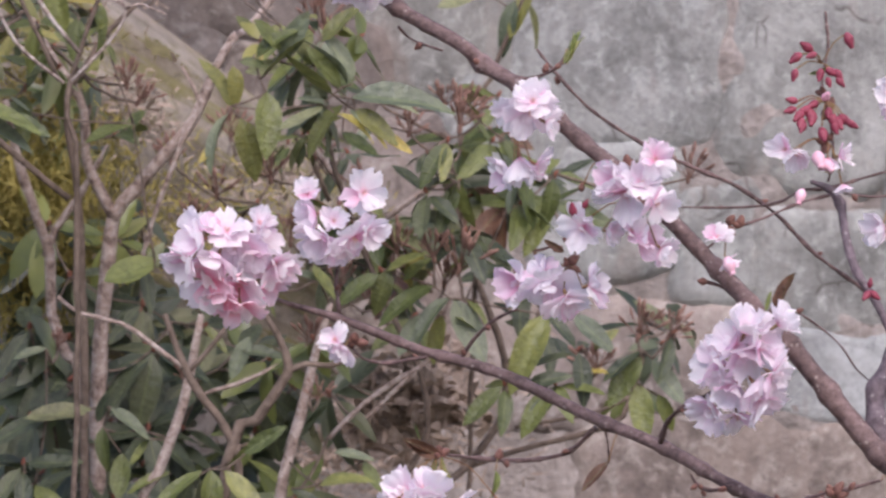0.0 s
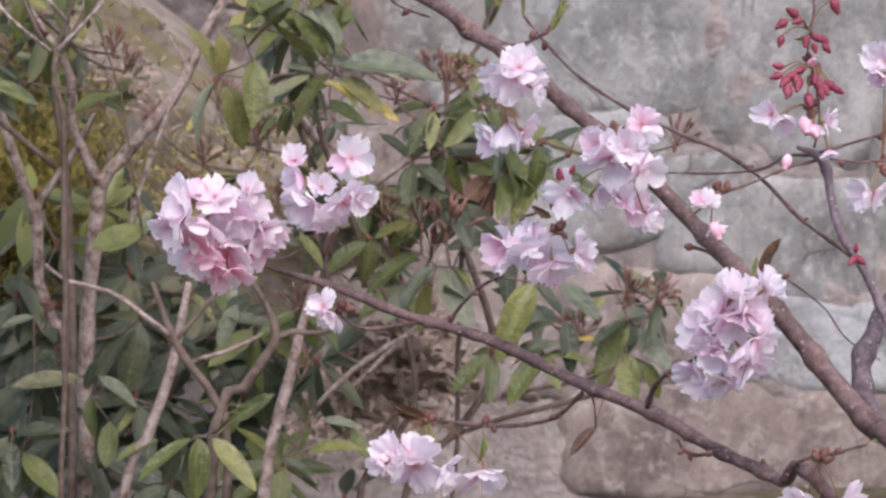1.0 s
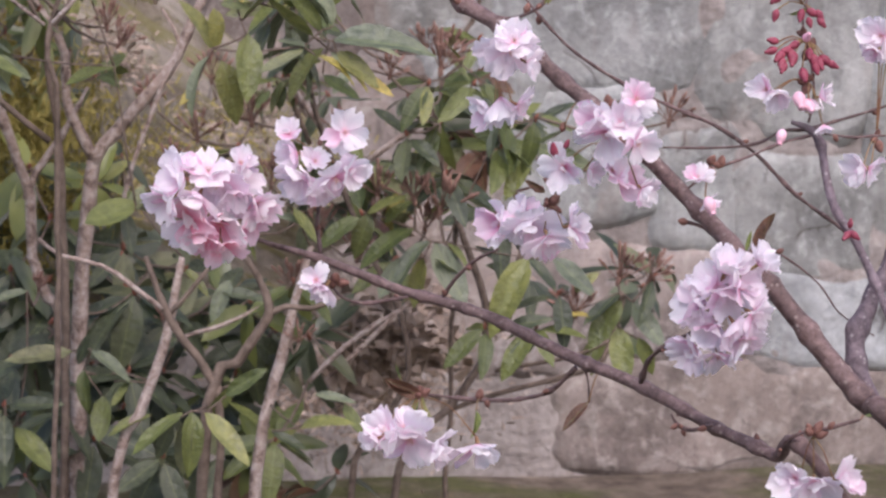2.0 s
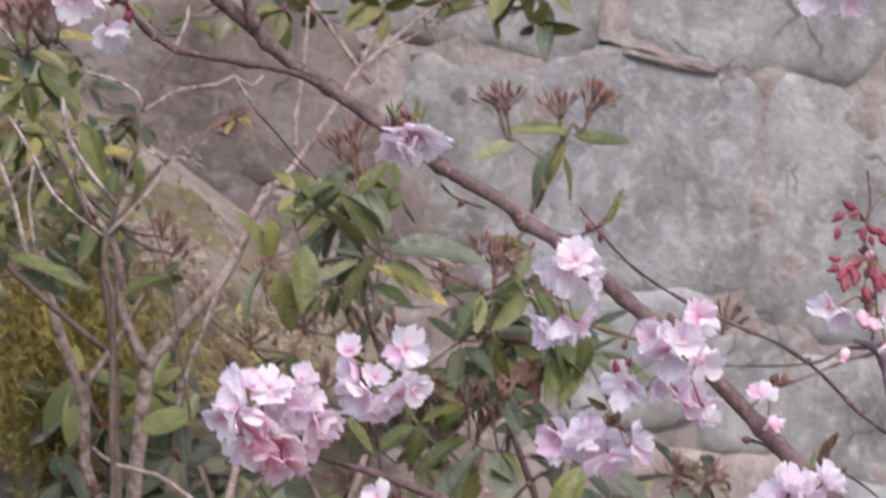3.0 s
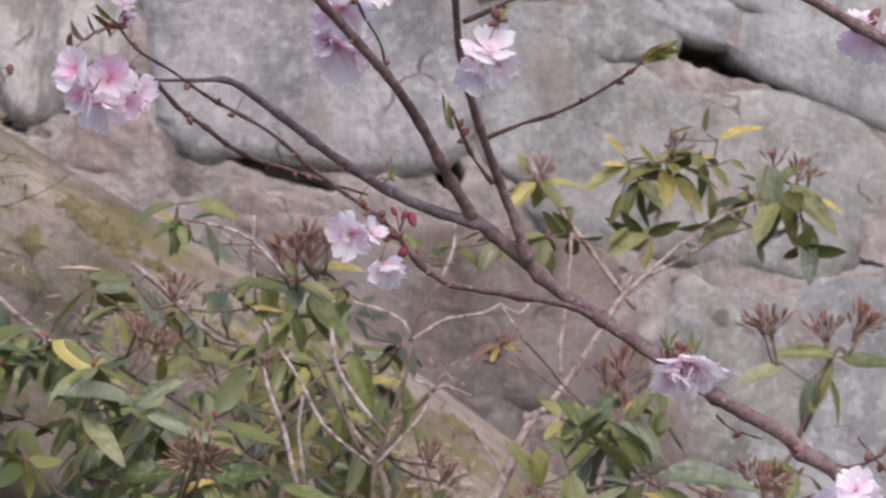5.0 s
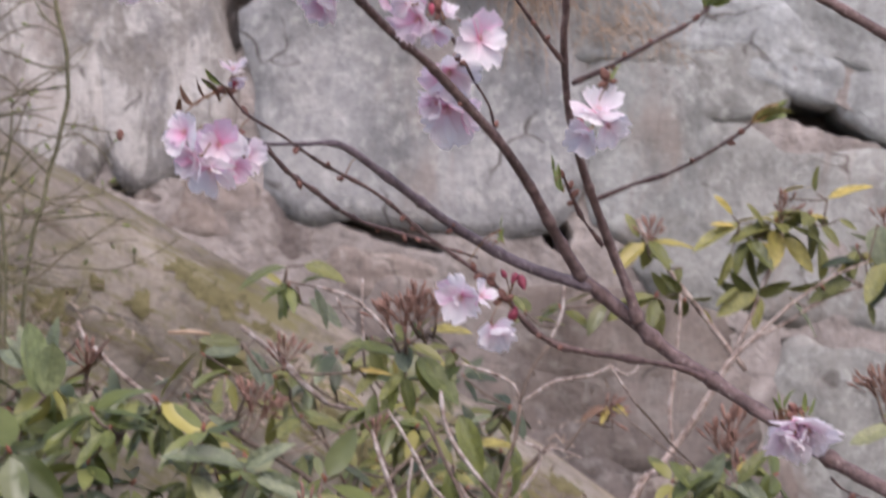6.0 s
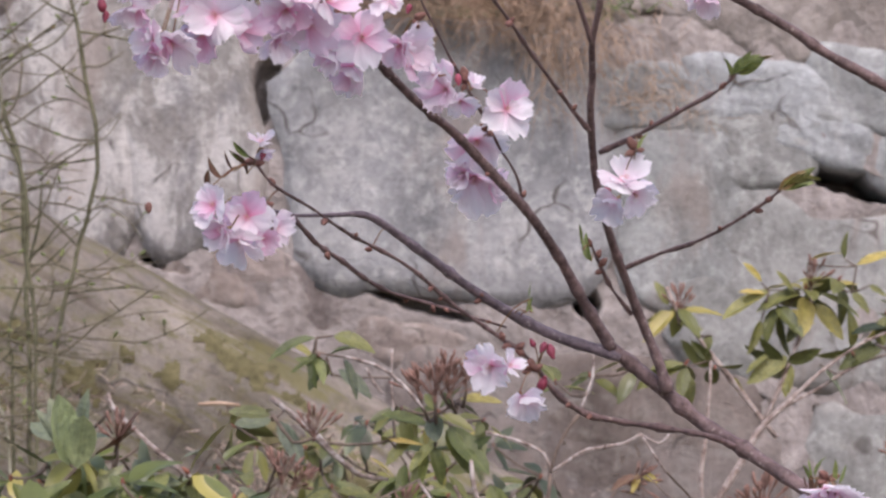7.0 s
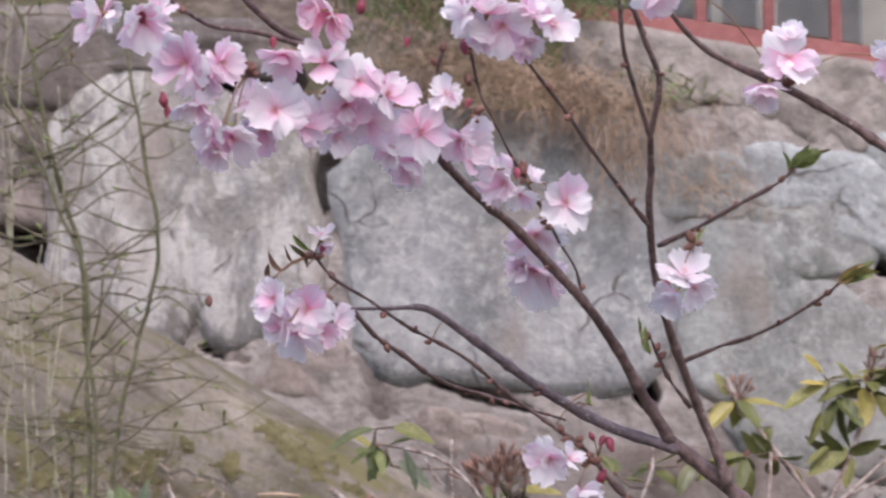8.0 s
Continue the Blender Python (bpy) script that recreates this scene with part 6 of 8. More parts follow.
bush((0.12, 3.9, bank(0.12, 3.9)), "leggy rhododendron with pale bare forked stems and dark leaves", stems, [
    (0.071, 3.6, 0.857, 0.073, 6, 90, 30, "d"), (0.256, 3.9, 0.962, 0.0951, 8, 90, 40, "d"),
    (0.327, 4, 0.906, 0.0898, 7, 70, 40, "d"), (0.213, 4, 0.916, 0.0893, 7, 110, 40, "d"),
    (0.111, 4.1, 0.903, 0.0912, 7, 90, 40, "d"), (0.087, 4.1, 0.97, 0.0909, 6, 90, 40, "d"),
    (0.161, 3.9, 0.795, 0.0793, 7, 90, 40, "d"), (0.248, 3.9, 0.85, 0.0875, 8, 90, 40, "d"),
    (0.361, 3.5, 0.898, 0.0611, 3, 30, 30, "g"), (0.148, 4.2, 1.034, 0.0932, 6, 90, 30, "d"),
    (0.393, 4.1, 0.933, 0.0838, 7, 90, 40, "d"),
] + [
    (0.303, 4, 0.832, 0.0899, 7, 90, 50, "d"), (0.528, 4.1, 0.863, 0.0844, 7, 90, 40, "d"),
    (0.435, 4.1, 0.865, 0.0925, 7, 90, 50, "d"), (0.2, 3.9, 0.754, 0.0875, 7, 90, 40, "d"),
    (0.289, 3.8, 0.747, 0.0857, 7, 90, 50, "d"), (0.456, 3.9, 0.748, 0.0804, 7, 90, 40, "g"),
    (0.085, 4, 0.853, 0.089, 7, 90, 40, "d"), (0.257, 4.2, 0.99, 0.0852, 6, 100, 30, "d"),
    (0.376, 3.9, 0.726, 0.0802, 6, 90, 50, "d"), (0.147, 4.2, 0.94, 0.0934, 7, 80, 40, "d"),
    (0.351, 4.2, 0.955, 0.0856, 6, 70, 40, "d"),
] + [
    (0.468, 3.8, 0.988, 0.0624, 3, 110, 30, "g"), (0.202, 3.9, 1.263, 0.0627, 4, 150, 20, "g"),
    (0.08, 4, 1.321, 0.0719, 5, 90, 30, "g"), (0.112, 4, 1.385, 0.0719, 5, 90, 30, "g"),
    (0.183, 4, 1.386, 0.0641, 4, 30, 30, "g"),
] + [
    (0.589, 4.15, 1.769, 0.0746, 8, 80, 25, "o"), (0.64, 4.15, 1.782, 0.0594, 5, 60, 25, "o"),
    (0.542, 4.15, 1.747, 0.0644, 5, 160, 25, "o"), (0.76, 4.15, 1.723, 0.0766, 6, 60, 30, "o"),
    (0.799, 4.15, 1.702, 0.0749, 5, 330, 20, "o"), (0.709, 4.15, 1.731, 0.0561, 5, 90, 25, "o"),
    (0.657, 4.15, 1.671, 0.0509, 4, 300, 25, "o"), (0.41, 4.15, 1.661, 0.0642, 5, 60, 25, "o"),
    (0.555, 4.15, 1.654, 0.0593, 4, 250, 20, "o"), (0.397, 4.15, 1.746, 0.0692, 7, 90, 25, "o"),
    (0.452, 4.15, 1.653, 0.0558, 4, 250, 25, "o"),
] + [
    (0.786, 4.15, 1.638, 0.0596, 3, 270, 20, "g"), 
    (0.334, 4.15, 1.653, 0.059, 4, 90, 30, "o"), (0.266, 4.15, 1.644, 0.0555, 4, 120, 30, "o"),
], [(0.464, 3.7, 0.917, 0.0381, 90, 20), (0.118, 3.7, 0.99, 0.0337, 80, 30), (0.282, 3.7, 0.95, 0.0339, 90, 20)] + [
    (0.747, 4.15, 1.506, 0.0629, 95, 10), (0.734, 4.15, 1.51, 0.0493, 120, 20), (0.872, 4.15, 1.506, 0.0715, 75, 10),
    (0.881, 4.15, 1.515, 0.0528, 50, 20), (0.829, 4.15, 1.494, 0.0596, 90, 10), (0.597, 4.15, 1.773, 0.0509, 80, 15),
    (0.786, 4.15, 1.74, 0.0511, 70, 10), (0.752, 4.15, 1.757, 0.0425, 100, 10), (0.401, 4.15, 1.737, 0.0507, 85, 10),
    (0.517, 4.15, 1.408, 0.0591, 90, 10),
],
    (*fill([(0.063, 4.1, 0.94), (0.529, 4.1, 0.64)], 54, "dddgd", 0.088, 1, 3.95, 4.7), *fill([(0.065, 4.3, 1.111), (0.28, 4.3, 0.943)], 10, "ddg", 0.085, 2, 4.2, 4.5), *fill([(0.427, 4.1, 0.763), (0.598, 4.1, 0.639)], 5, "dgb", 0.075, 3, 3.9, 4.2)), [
    (0.297, 3.4, 0.879, 0.0784, 270, 20, "G"), (0.286, 3.4, 0.877, 0.0859, 210, 25, "s"),
    (0.313, 3.4, 0.878, 0.0872, 311, 20, "g"), (0.275, 3.4, 0.867, 0.0514, 242, 10, "d"),
    (0.338, 3.4, 0.898, 0.0655, 37, 20, "g"), (0.293, 3.4, 0.87, 0.0752, 260, 0, "d"),
] + [
    (0.158, 3.6, 0.924, 0.0914, 182, 20, "d"), (0.1, 3.6, 0.913, 0.0785, 189, 20, "d"),
    (0.182, 3.6, 0.926, 0.0659, 326, 20, "p"), (0.173, 3.6, 0.9, 0.0549, 268, 20, "G"),
    (0.198, 3.6, 0.866, 0.0616, 266, 10, "G"), (0.166, 3.6, 0.907, 0.0478, 73, 20, "d"),
    (0.085, 3.6, 0.827, 0.0811, 306, 20, "G"), (0.072, 3.6, 0.828, 0.0776, 269, 20, "p"),
    (0.062, 3.6, 0.832, 0.0767, 243, 10, "G"), (0.453, 3.6, 0.818, 0.0719, 33, 30, "g"),
    (0.416, 3.6, 0.814, 0.0556, 336, 20, "d"), (0.513, 3.6, 0.85, 0.0491, 295, 20, "G"),
] + [
    (0.474, 3.6, 0.863, 0.056, 354, 20, "q"), (0.239, 3.6, 1.119, 0.0856, 205, 30, "G"),
    (0.226, 3.6, 1.107, 0.0595, 281, 20, "d"), (0.24, 3.6, 1.107, 0.0333, 81, 10, "P"),
    (0.214, 3.6, 1.294, 0.0725, 196, 20, "G"), (0.082, 3.6, 1.309, 0.0363, 150, 20, "p"),
    (0.178, 3.6, 1.396, 0.0302, 297, 10, "g"), (0.231, 3.6, 0.884, 0.0433, 238, 20, "s"),
    (0.213, 3.6, 0.884, 0.0279, 351, 20, "s"), (0.26, 3.6, 0.839, 0.0605, 189, 20, "s"),
    (0.101, 3.6, 1.004, 0.0463, 191, 20, "p"), (0.304, 3.6, 1.031, 0.0487, 311, 20, "o"),
] + [
    (0.349, 3.6, 1.001, 0.065, 352, 20, "d"), (0.363, 3.6, 1.016, 0.0617, 243, 10, "p"),
    (0.455, 3.6, 1.089, 0.0372, 150, 20, "p"), (0.444, 3.6, 1.111, 0.0618, 297, 20, "G"),
] + [
    (0.536, 4.15, 1.767, 0.0882, 209, 10, "o"), (0.524, 4.15, 1.779, 0.0428, 132, 20, "y"),
    (0.533, 4.15, 1.76, 0.0482, 171, 20, "y"), (0.522, 4.15, 1.723, 0.057, 248, 10, "o"),
    (0.573, 4.15, 1.754, 0.0531, 119, 20, "o"), (0.58, 4.15, 1.764, 0.027, 169, 20, "o"),
    (0.593, 4.15, 1.805, 0.0492, 37, 20, "y"), (0.664, 4.15, 1.802, 0.0719, 19, 20, "y"),
    (0.648, 4.15, 1.812, 0.0403, 90, 10, "o"), (0.606, 4.15, 1.763, 0.073, 334, 20, "o"),
    (0.602, 4.15, 1.746, 0.0679, 309, 10, "o"), (0.561, 4.15, 1.737, 0.0474, 333, 30, "y"),
] + [
    (0.657, 4.15, 1.763, 0.0421, 311, 10, "o"), (0.74, 4.15, 1.762, 0.0663, 276, 20, "P"),
    (0.774, 4.15, 1.737, 0.1087, 310, 20, "o"), (0.821, 4.15, 1.713, 0.0402, 328, 10, "y"),
    (0.762, 4.15, 1.697, 0.0723, 246, 10, "G"), (0.795, 4.15, 1.682, 0.072, 289, 10, "g"),
    (0.803, 4.15, 1.665, 0.0873, 271, 10, "q"), (0.726, 4.15, 1.648, 0.0367, 280, 10, "o"),
    (0.722, 4.15, 1.709, 0.0699, 171, 20, "d"), (0.702, 4.15, 1.68, 0.0701, 194, 10, "o"),
    (0.607, 4.15, 1.656, 0.0712, 307, 10, "q"), (0.56, 4.15, 1.667, 0.0682, 206, 20, "o"),
] + [(0.565, 4.15, 1.656, 0.0503, 255, 10, "o"), (0.537, 4.15, 1.672, 0.0512, 210, 10, "o")] + [
    (0.412, 4.15, 1.655, 0.0498, 185, 20, "G"), (0.478, 4.15, 1.638, 0.0303, 295, 10, "o"),
    (0.384, 4.15, 1.746, 0.0388, 112, 10, "o"), (0.398, 4.15, 1.722, 0.0408, 339, 20, "o"),
    (0.384, 4.15, 1.737, 0.0381, 214, 20, "o"), (0.63, 4.15, 1.771, 0.0356, 17, 10, "y"),
    (0.683, 4.15, 1.772, 0.0315, 327, 10, "o"), (0.589, 4.15, 1.73, 0.0488, 229, 10, "o"),
    (0.76, 4.15, 1.74, 0.0437, 47, 10, "o"), (0.448, 4.15, 1.7, 0.0455, 234, 10, "o"),
    (0.846, 4.15, 1.475, 0.0981, 167, 10, "s"), (0.762, 4.15, 1.466, 0.08, 207, 10, "p"),
] + [
    (0.812, 4.15, 1.449, 0.085, 252, 10, "p"), (0.831, 4.15, 1.449, 0.075, 287, 10, "o"),
    (0.846, 4.15, 1.475, 0.091, 349, 10, "s"), (0.838, 4.15, 1.468, 0.0858, 240, 10, "o"),
])

# the bush before the middle of the wall
stems = []
stems.append((DARKSTEM, rooted([
    (0.635, 3.9, 0.703, 0.0114), (0.7, 3.9, 0.784, 0.0114), (0.749, 3.9, 0.849, 0.0106), (0.758, 3.9, 0.906, 0.0105),
    (0.748, 3.9, 0.972, 0.0097), (0.714, 3.9, 1.062, 0.0097), (0.689, 3.9, 1.143, 0.0096), (0.672, 3.9, 1.223, 0.0088),
    (0.663, 3.9, 1.263, 0.008),
])))
stems.append((DARKSTEM, rooted([
    (0.577, 3.95, 0.703, 0.0098), (0.626, 3.95, 0.769, 0.009), (0.654, 3.95, 0.834, 0.009), (0.641, 3.95, 0.917, 0.0082),
    (0.591, 3.95, 1.016, 0.0081), (0.541, 3.95, 1.139, 0.0081), (0.508, 3.95, 1.244, 0.0089), (0.508, 3.95, 1.3, 0.0088),
])))
stems.append((STEM, [(0.581, 4, 1.134, 0.009), (0.531, 4, 1.184, 0.0082), (0.482, 4, 1.249, 0.0081), (0.449, 4, 1.322, 0.0073)]))
stems.append((DARKSTEM, [
    (0.7, 3.9, 0.784, 0.0081), (0.783, 3.9, 0.811, 0.0081), (0.866, 3.9, 0.826, 0.0082), (0.932, 3.9, 0.854, 0.0082),
    (0.952, 3.9, 0.92, 0.0082), (0.963, 3.9, 0.969, 0.0073),
]))
stems.append((DARKSTEM, [
    (0.756, 3.9, 0.931, 0.0073), (0.781, 3.9, 0.955, 0.0073), (0.805, 3.9, 0.996, 0.0073), (0.821, 3.9, 1.044, 0.0065),
    (0.862, 3.9, 1.085, 0.0057),
]))
stems.append((DARKSTEM, [(0.774, 3.9, 0.84, 0.0065), (0.832, 3.9, 0.848, 0.0065), (0.898, 3.9, 0.863, 0.0065), (0.948, 3.9, 0.887, 0.0057)]))
stems.append((STEM, [(0.612, 4.1, 1.125, 0.0092), (0.662, 4.1, 1.159, 0.0084), (0.73, 4.1, 1.209, 0.0076)]))
stems.append((STEM, [(0.516, 4, 0.795, 0.0074), (0.566, 4, 0.836, 0.0074), (0.632, 4, 0.902, 0.0074), (0.682, 4, 0.943, 0.0066)]))
bush((0.5, 3.9, bank(0.5, 3.9)), "sparse rhododendron with green leaf whorls and brown seed heads", stems, [
    (0.638, 3.7, 1.267, 0.065, 6, 90, 30, "g"), (0.654, 3.7, 1.214, 0.07, 7, 90, 45, "g"),
    (0.548, 3.7, 1.092, 0.0684, 4, 120, 30, "g"), (0.74, 3.7, 1.183, 0.0688, 6, 60, 35, "g"),
    (0.786, 3.7, 1.221, 0.0612, 4, 60, 30, "g"), (0.7, 3.7, 1.267, 0.0609, 5, 80, 30, "g"),
    (0.663, 3.7, 1.145, 0.0725, 6, 90, 40, "d"), (0.608, 3.7, 1.199, 0.0684, 5, 120, 35, "d"),
    (0.79, 3.7, 0.935, 0.0694, 5, 100, 30, "g"), (0.719, 3.7, 0.936, 0.0692, 5, 100, 30, "g"),
    (0.821, 3.7, 0.981, 0.0617, 4, 60, 30, "d"),
] + [
    (0.955, 3.7, 1.003, 0.062, 4, 60, 30, "d"), (0.603, 4.1, 1.092, 0.0673, 4, 60, 30, "g"),
    (0.762, 4, 1.315, 0.0698, 4, 70, 30, "g"),
], [
    (0.655, 3.7, 1.091, 0.0725, 80, 15), (0.62, 3.7, 1.107, 0.061, 110, 15), (0.654, 3.7, 1.282, 0.0645, 90, 15),
    (0.904, 3.7, 0.996, 0.0619, 80, 15), (0.947, 3.7, 0.996, 0.0543, 60, 15), (0.57, 3.7, 1.115, 0.0532, 100, 15),
    (0.477, 3.7, 1.387, 0.0601, 85, 15), (0.845, 3.7, 0.95, 0.0541, 100, 15), (0.971, 3.7, 1.213, 0.054, 80, 15),
    (0.585, 3.7, 1.275, 0.0454, 80, 20),
] + [
    (0.43, 4.0, 1.19, 0.055, 100, 15), (0.5, 4.05, 1.22, 0.06, 80, 20), (0.56, 4.0, 1.17, 0.055, 95, 15),
    (0.47, 4.1, 1.09, 0.06, 85, 10), (0.53, 4.0, 1.03, 0.055, 100, 20), (0.72, 4.05, 1.1, 0.06, 80, 15),
    (0.42, 4.1, 1.02, 0.055, 90, 15), (0.6, 4.1, 0.98, 0.06, 70, 20), (0.77, 4.0, 1.14, 0.05, 95, 15),
    (0.36, 4.1, 1.16, 0.055, 95, 20), (0.33, 4.2, 1.1, 0.06, 80, 15), (0.39, 4.2, 1.24, 0.055, 90, 15), (0.3, 4.2, 1.2, 0.055, 100, 15),
    (0.49, 4.0, 0.95, 0.055, 90, 25), (0.7, 4.1, 1.02, 0.055, 85, 20),
],
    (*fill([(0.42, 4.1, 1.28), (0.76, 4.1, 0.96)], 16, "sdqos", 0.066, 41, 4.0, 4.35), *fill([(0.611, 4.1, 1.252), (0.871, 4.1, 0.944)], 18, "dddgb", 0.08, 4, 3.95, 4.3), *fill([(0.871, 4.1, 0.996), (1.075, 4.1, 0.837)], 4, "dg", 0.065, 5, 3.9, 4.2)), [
    (0.445, 3.4, 1.339, 0.0825, 147, 20, "G"), (0.433, 3.4, 1.327, 0.0734, 214, 25, "p"),
    (0.469, 3.4, 1.335, 0.1205, 7, 20, "p"), (0.473, 3.4, 1.323, 0.0686, 323, 20, "o"),
    (0.503, 3.4, 1.294, 0.0483, 330, 10, "y"), (0.448, 3.4, 1.317, 0.0569, 340, 20, "y"),
    (0.455, 3.4, 1.349, 0.0723, 131, 20, "g"), (0.463, 3.4, 1.35, 0.0781, 116, 10, "p"),
    (0.438, 3.4, 1.328, 0.0373, 158, 10, "q"), (0.32, 3.4, 1.325, 0.0667, 107, 10, "o"),
    (0.365, 3.4, 1.344, 0.0853, 269, 20, "G"), (0.358, 3.4, 1.36, 0.0847, 49, 20, "G"),
] + [
    (0.379, 3.4, 1.382, 0.0716, 57, 10, "p"), (0.351, 3.4, 1.383, 0.0617, 51, 20, "G"),
    (0.33, 3.4, 1.38, 0.0379, 3, 20, "g"), (0.317, 3.4, 1.316, 0.0792, 236, 20, "p"),
    (0.304, 3.4, 1.287, 0.0401, 239, 10, "y"), (0.332, 3.4, 1.311, 0.0784, 289, 10, "o"),
    (0.323, 3.4, 1.375, 0.0522, 279, 10, "o"), (0.469, 3.4, 1.354, 0.0739, 111, 10, "p"),
    (0.42, 3.4, 1.375, 0.0579, 117, 10, "g"), (0.43, 3.4, 1.403, 0.0673, 50, 10, "o"),
    (0.385, 3.4, 1.395, 0.0551, 141, 10, "G"),
] + [
    (0.561, 3.7, 1.092, 0.0646, 246, 10, "o"), (0.619, 3.7, 1.069, 0.0861, 195, 20, "g"),
    (0.642, 3.7, 1.053, 0.086, 217, 20, "p"), (0.648, 3.7, 1.052, 0.0975, 294, 10, "p"),
    (0.664, 3.7, 1.053, 0.0516, 321, 20, "g"), (0.777, 3.7, 1.029, 0.1163, 237, 20, "G"),
    (0.812, 3.7, 1.028, 0.0779, 320, 20, "p"), (0.751, 3.7, 0.934, 0.0627, 18, 20, "d"),
    (0.821, 3.7, 0.95, 0.0504, 4, 20, "y"), (0.908, 3.7, 0.979, 0.0749, 213, 20, "d"),
    (0.908, 3.7, 0.973, 0.0849, 235, 10, "G"), (0.905, 3.7, 0.933, 0.0826, 274, 20, "G"),
] + [
    (0.924, 3.7, 0.965, 0.075, 303, 10, "p"), (0.933, 3.7, 0.917, 0.0573, 298, 10, "g"),
    (0.79, 3.7, 0.92, 0.0573, 213, 20, "p"), (0.739, 3.7, 1.221, 0.0812, 273, 20, "G"),
    (0.732, 3.7, 1.208, 0.0444, 251, 10, "p"), (0.687, 3.7, 0.999, 0.0542, 135, 20, "g"),
    (0.633, 3.7, 1.03, 0.0695, 254, 10, "o"), (0.578, 3.7, 1.077, 0.0476, 53, 20, "g"),
    (0.715, 3.7, 1.267, 0.0515, 304, 10, "g"), (0.684, 3.7, 1.29, 0.0475, 127, 20, "o"),
    (0.837, 3.7, 0.981, 0.0483, 37, 10, "g"), (0.602, 3.7, 1.03, 0.064, 243, 10, "p"),
])

# the dense bush at the slab's foot
stems = []
stems.append((DARKSTEM, rooted([
    (0.138, 3.478, 1.209, 0.0071), (0.124, 3.478, 1.309, 0.0071), (0.129, 3.478, 1.347, 0.0067), (0.142, 3.478, 1.385, 0.0062),
    (0.156, 3.478, 1.427, 0.0057), (0.166, 3.478, 1.460, 0.0057), (0.171, 3.478, 1.501, 0.0053),
])))
stems.append((PALESTEM, [
    (0.171, 3.478, 1.503, 0.0042), (0.162, 3.478, 1.526, 0.0042), (0.133, 3.478, 1.541, 0.0042), (0.092, 3.478, 1.552, 0.0038),
]))
stems.append((DARKSTEM, [
    (0.171, 3.478, 1.503, 0.0042), (0.176, 3.478, 1.527, 0.0042), (0.190, 3.478, 1.551, 0.0042), (0.209, 3.478, 1.576, 0.0042),
]))
stems.append((PALESTEM, [
    (0.208, 3.478, 1.575, 0.0042), (0.216, 3.478, 1.598, 0.0042), (0.226, 3.478, 1.622, 0.0038), (0.229, 3.478, 1.656, 0.0033),
]))
stems.append((PALESTEM, [
    (0.172, 3.478, 1.505, 0.0042), (0.190, 3.478, 1.514, 0.0042), (0.218, 3.478, 1.529, 0.0042), (0.261, 3.478, 1.536, 0.0038),
    (0.285, 3.478, 1.550, 0.0033),
]))
stems.append((PALESTEM, [
    (0.285, 3.478, 1.550, 0.0028), (0.301, 3.478, 1.526, 0.0028), (0.316, 3.478, 1.503, 0.0024),
]))
stems.append((PALESTEM, [
    (0.285, 3.478, 1.550, 0.0024), (0.309, 3.478, 1.538, 0.0024), (0.323, 3.478, 1.550, 0.0019),
]))
stems.append((PALESTEM, [
    (0.127, 3.384, 1.353, 0.0046), (0.156, 3.384, 1.383, 0.0046), (0.180, 3.384, 1.416, 0.0041), (0.191, 3.384, 1.443, 0.0041),
    (0.181, 3.384, 1.453, 0.0037), (0.169, 3.384, 1.457, 0.0027),
]))
stems.append((PALESTEM, [
    (0.191, 3.384, 1.443, 0.0037), (0.207, 3.384, 1.448, 0.0037), (0.219, 3.384, 1.445, 0.0032), (0.243, 3.384, 1.436, 0.0024),
]))
stems.append((DARKSTEM, [
    (0.219, 3.384, 1.445, 0.0032), (0.233, 3.384, 1.462, 0.0032), (0.248, 3.384, 1.481, 0.0032),
]))
stems.append((PALESTEM, [
    (0.118, 3.384, 1.351, 0.0046), (0.088, 3.384, 1.378, 0.0046), (0.060, 3.384, 1.407, 0.0046), (0.038, 3.384, 1.443, 0.0041),
    (0.024, 3.384, 1.472, 0.0041), (0.009, 3.384, 1.498, 0.0037),
]))
stems.append((PALESTEM, [
    (0.137, 3.431, 1.390, 0.0056), (0.108, 3.431, 1.423, 0.0056), (0.086, 3.431, 1.456, 0.0056), (0.077, 3.431, 1.485, 0.0056),
    (0.075, 3.431, 1.519, 0.0047),
]))
stems.append((DARKSTEM, [
    (0.116, 3.525, 1.353, 0.0057), (0.097, 3.525, 1.396, 0.0057), (0.076, 3.525, 1.440, 0.0053), (0.052, 3.525, 1.487, 0.0048),
]))
stems.append((PALESTEM, [
    (0.033, 3.431, 1.326, 0.0061), (0.025, 3.431, 1.363, 0.0061), (0.013, 3.431, 1.398, 0.0056), (-0.003, 3.431, 1.443, 0.0056),
    (-0.011, 3.431, 1.473, 0.0052),
]))
stems.append((PALESTEM, [
    (0.041, 3.478, 1.324, 0.0042), (0.036, 3.478, 1.366, 0.0042), (0.032, 3.478, 1.399, 0.0038), (0.038, 3.478, 1.437, 0.0033),
]))
stems.append((DARKSTEM, [
    (-0.041, 3.478, 1.359, 0.0053), (-0.004, 3.478, 1.394, 0.0053), (0.024, 3.478, 1.427, 0.0048), (0.062, 3.478, 1.462, 0.0038),
]))
stems.append((DARKSTEM, [
    (-0.023, 3.497, 1.347, 0.0048), (0.011, 3.497, 1.384, 0.0048), (0.039, 3.497, 1.413, 0.0043), (0.070, 3.497, 1.431, 0.0034),
]))
stems.append((PALESTEM, [
    (-0.023, 3.572, 1.663, 0.0044), (-0.025, 3.572, 1.625, 0.0044), (-0.022, 3.572, 1.591, 0.0044), (-0.020, 3.572, 1.551, 0.0039),
]))
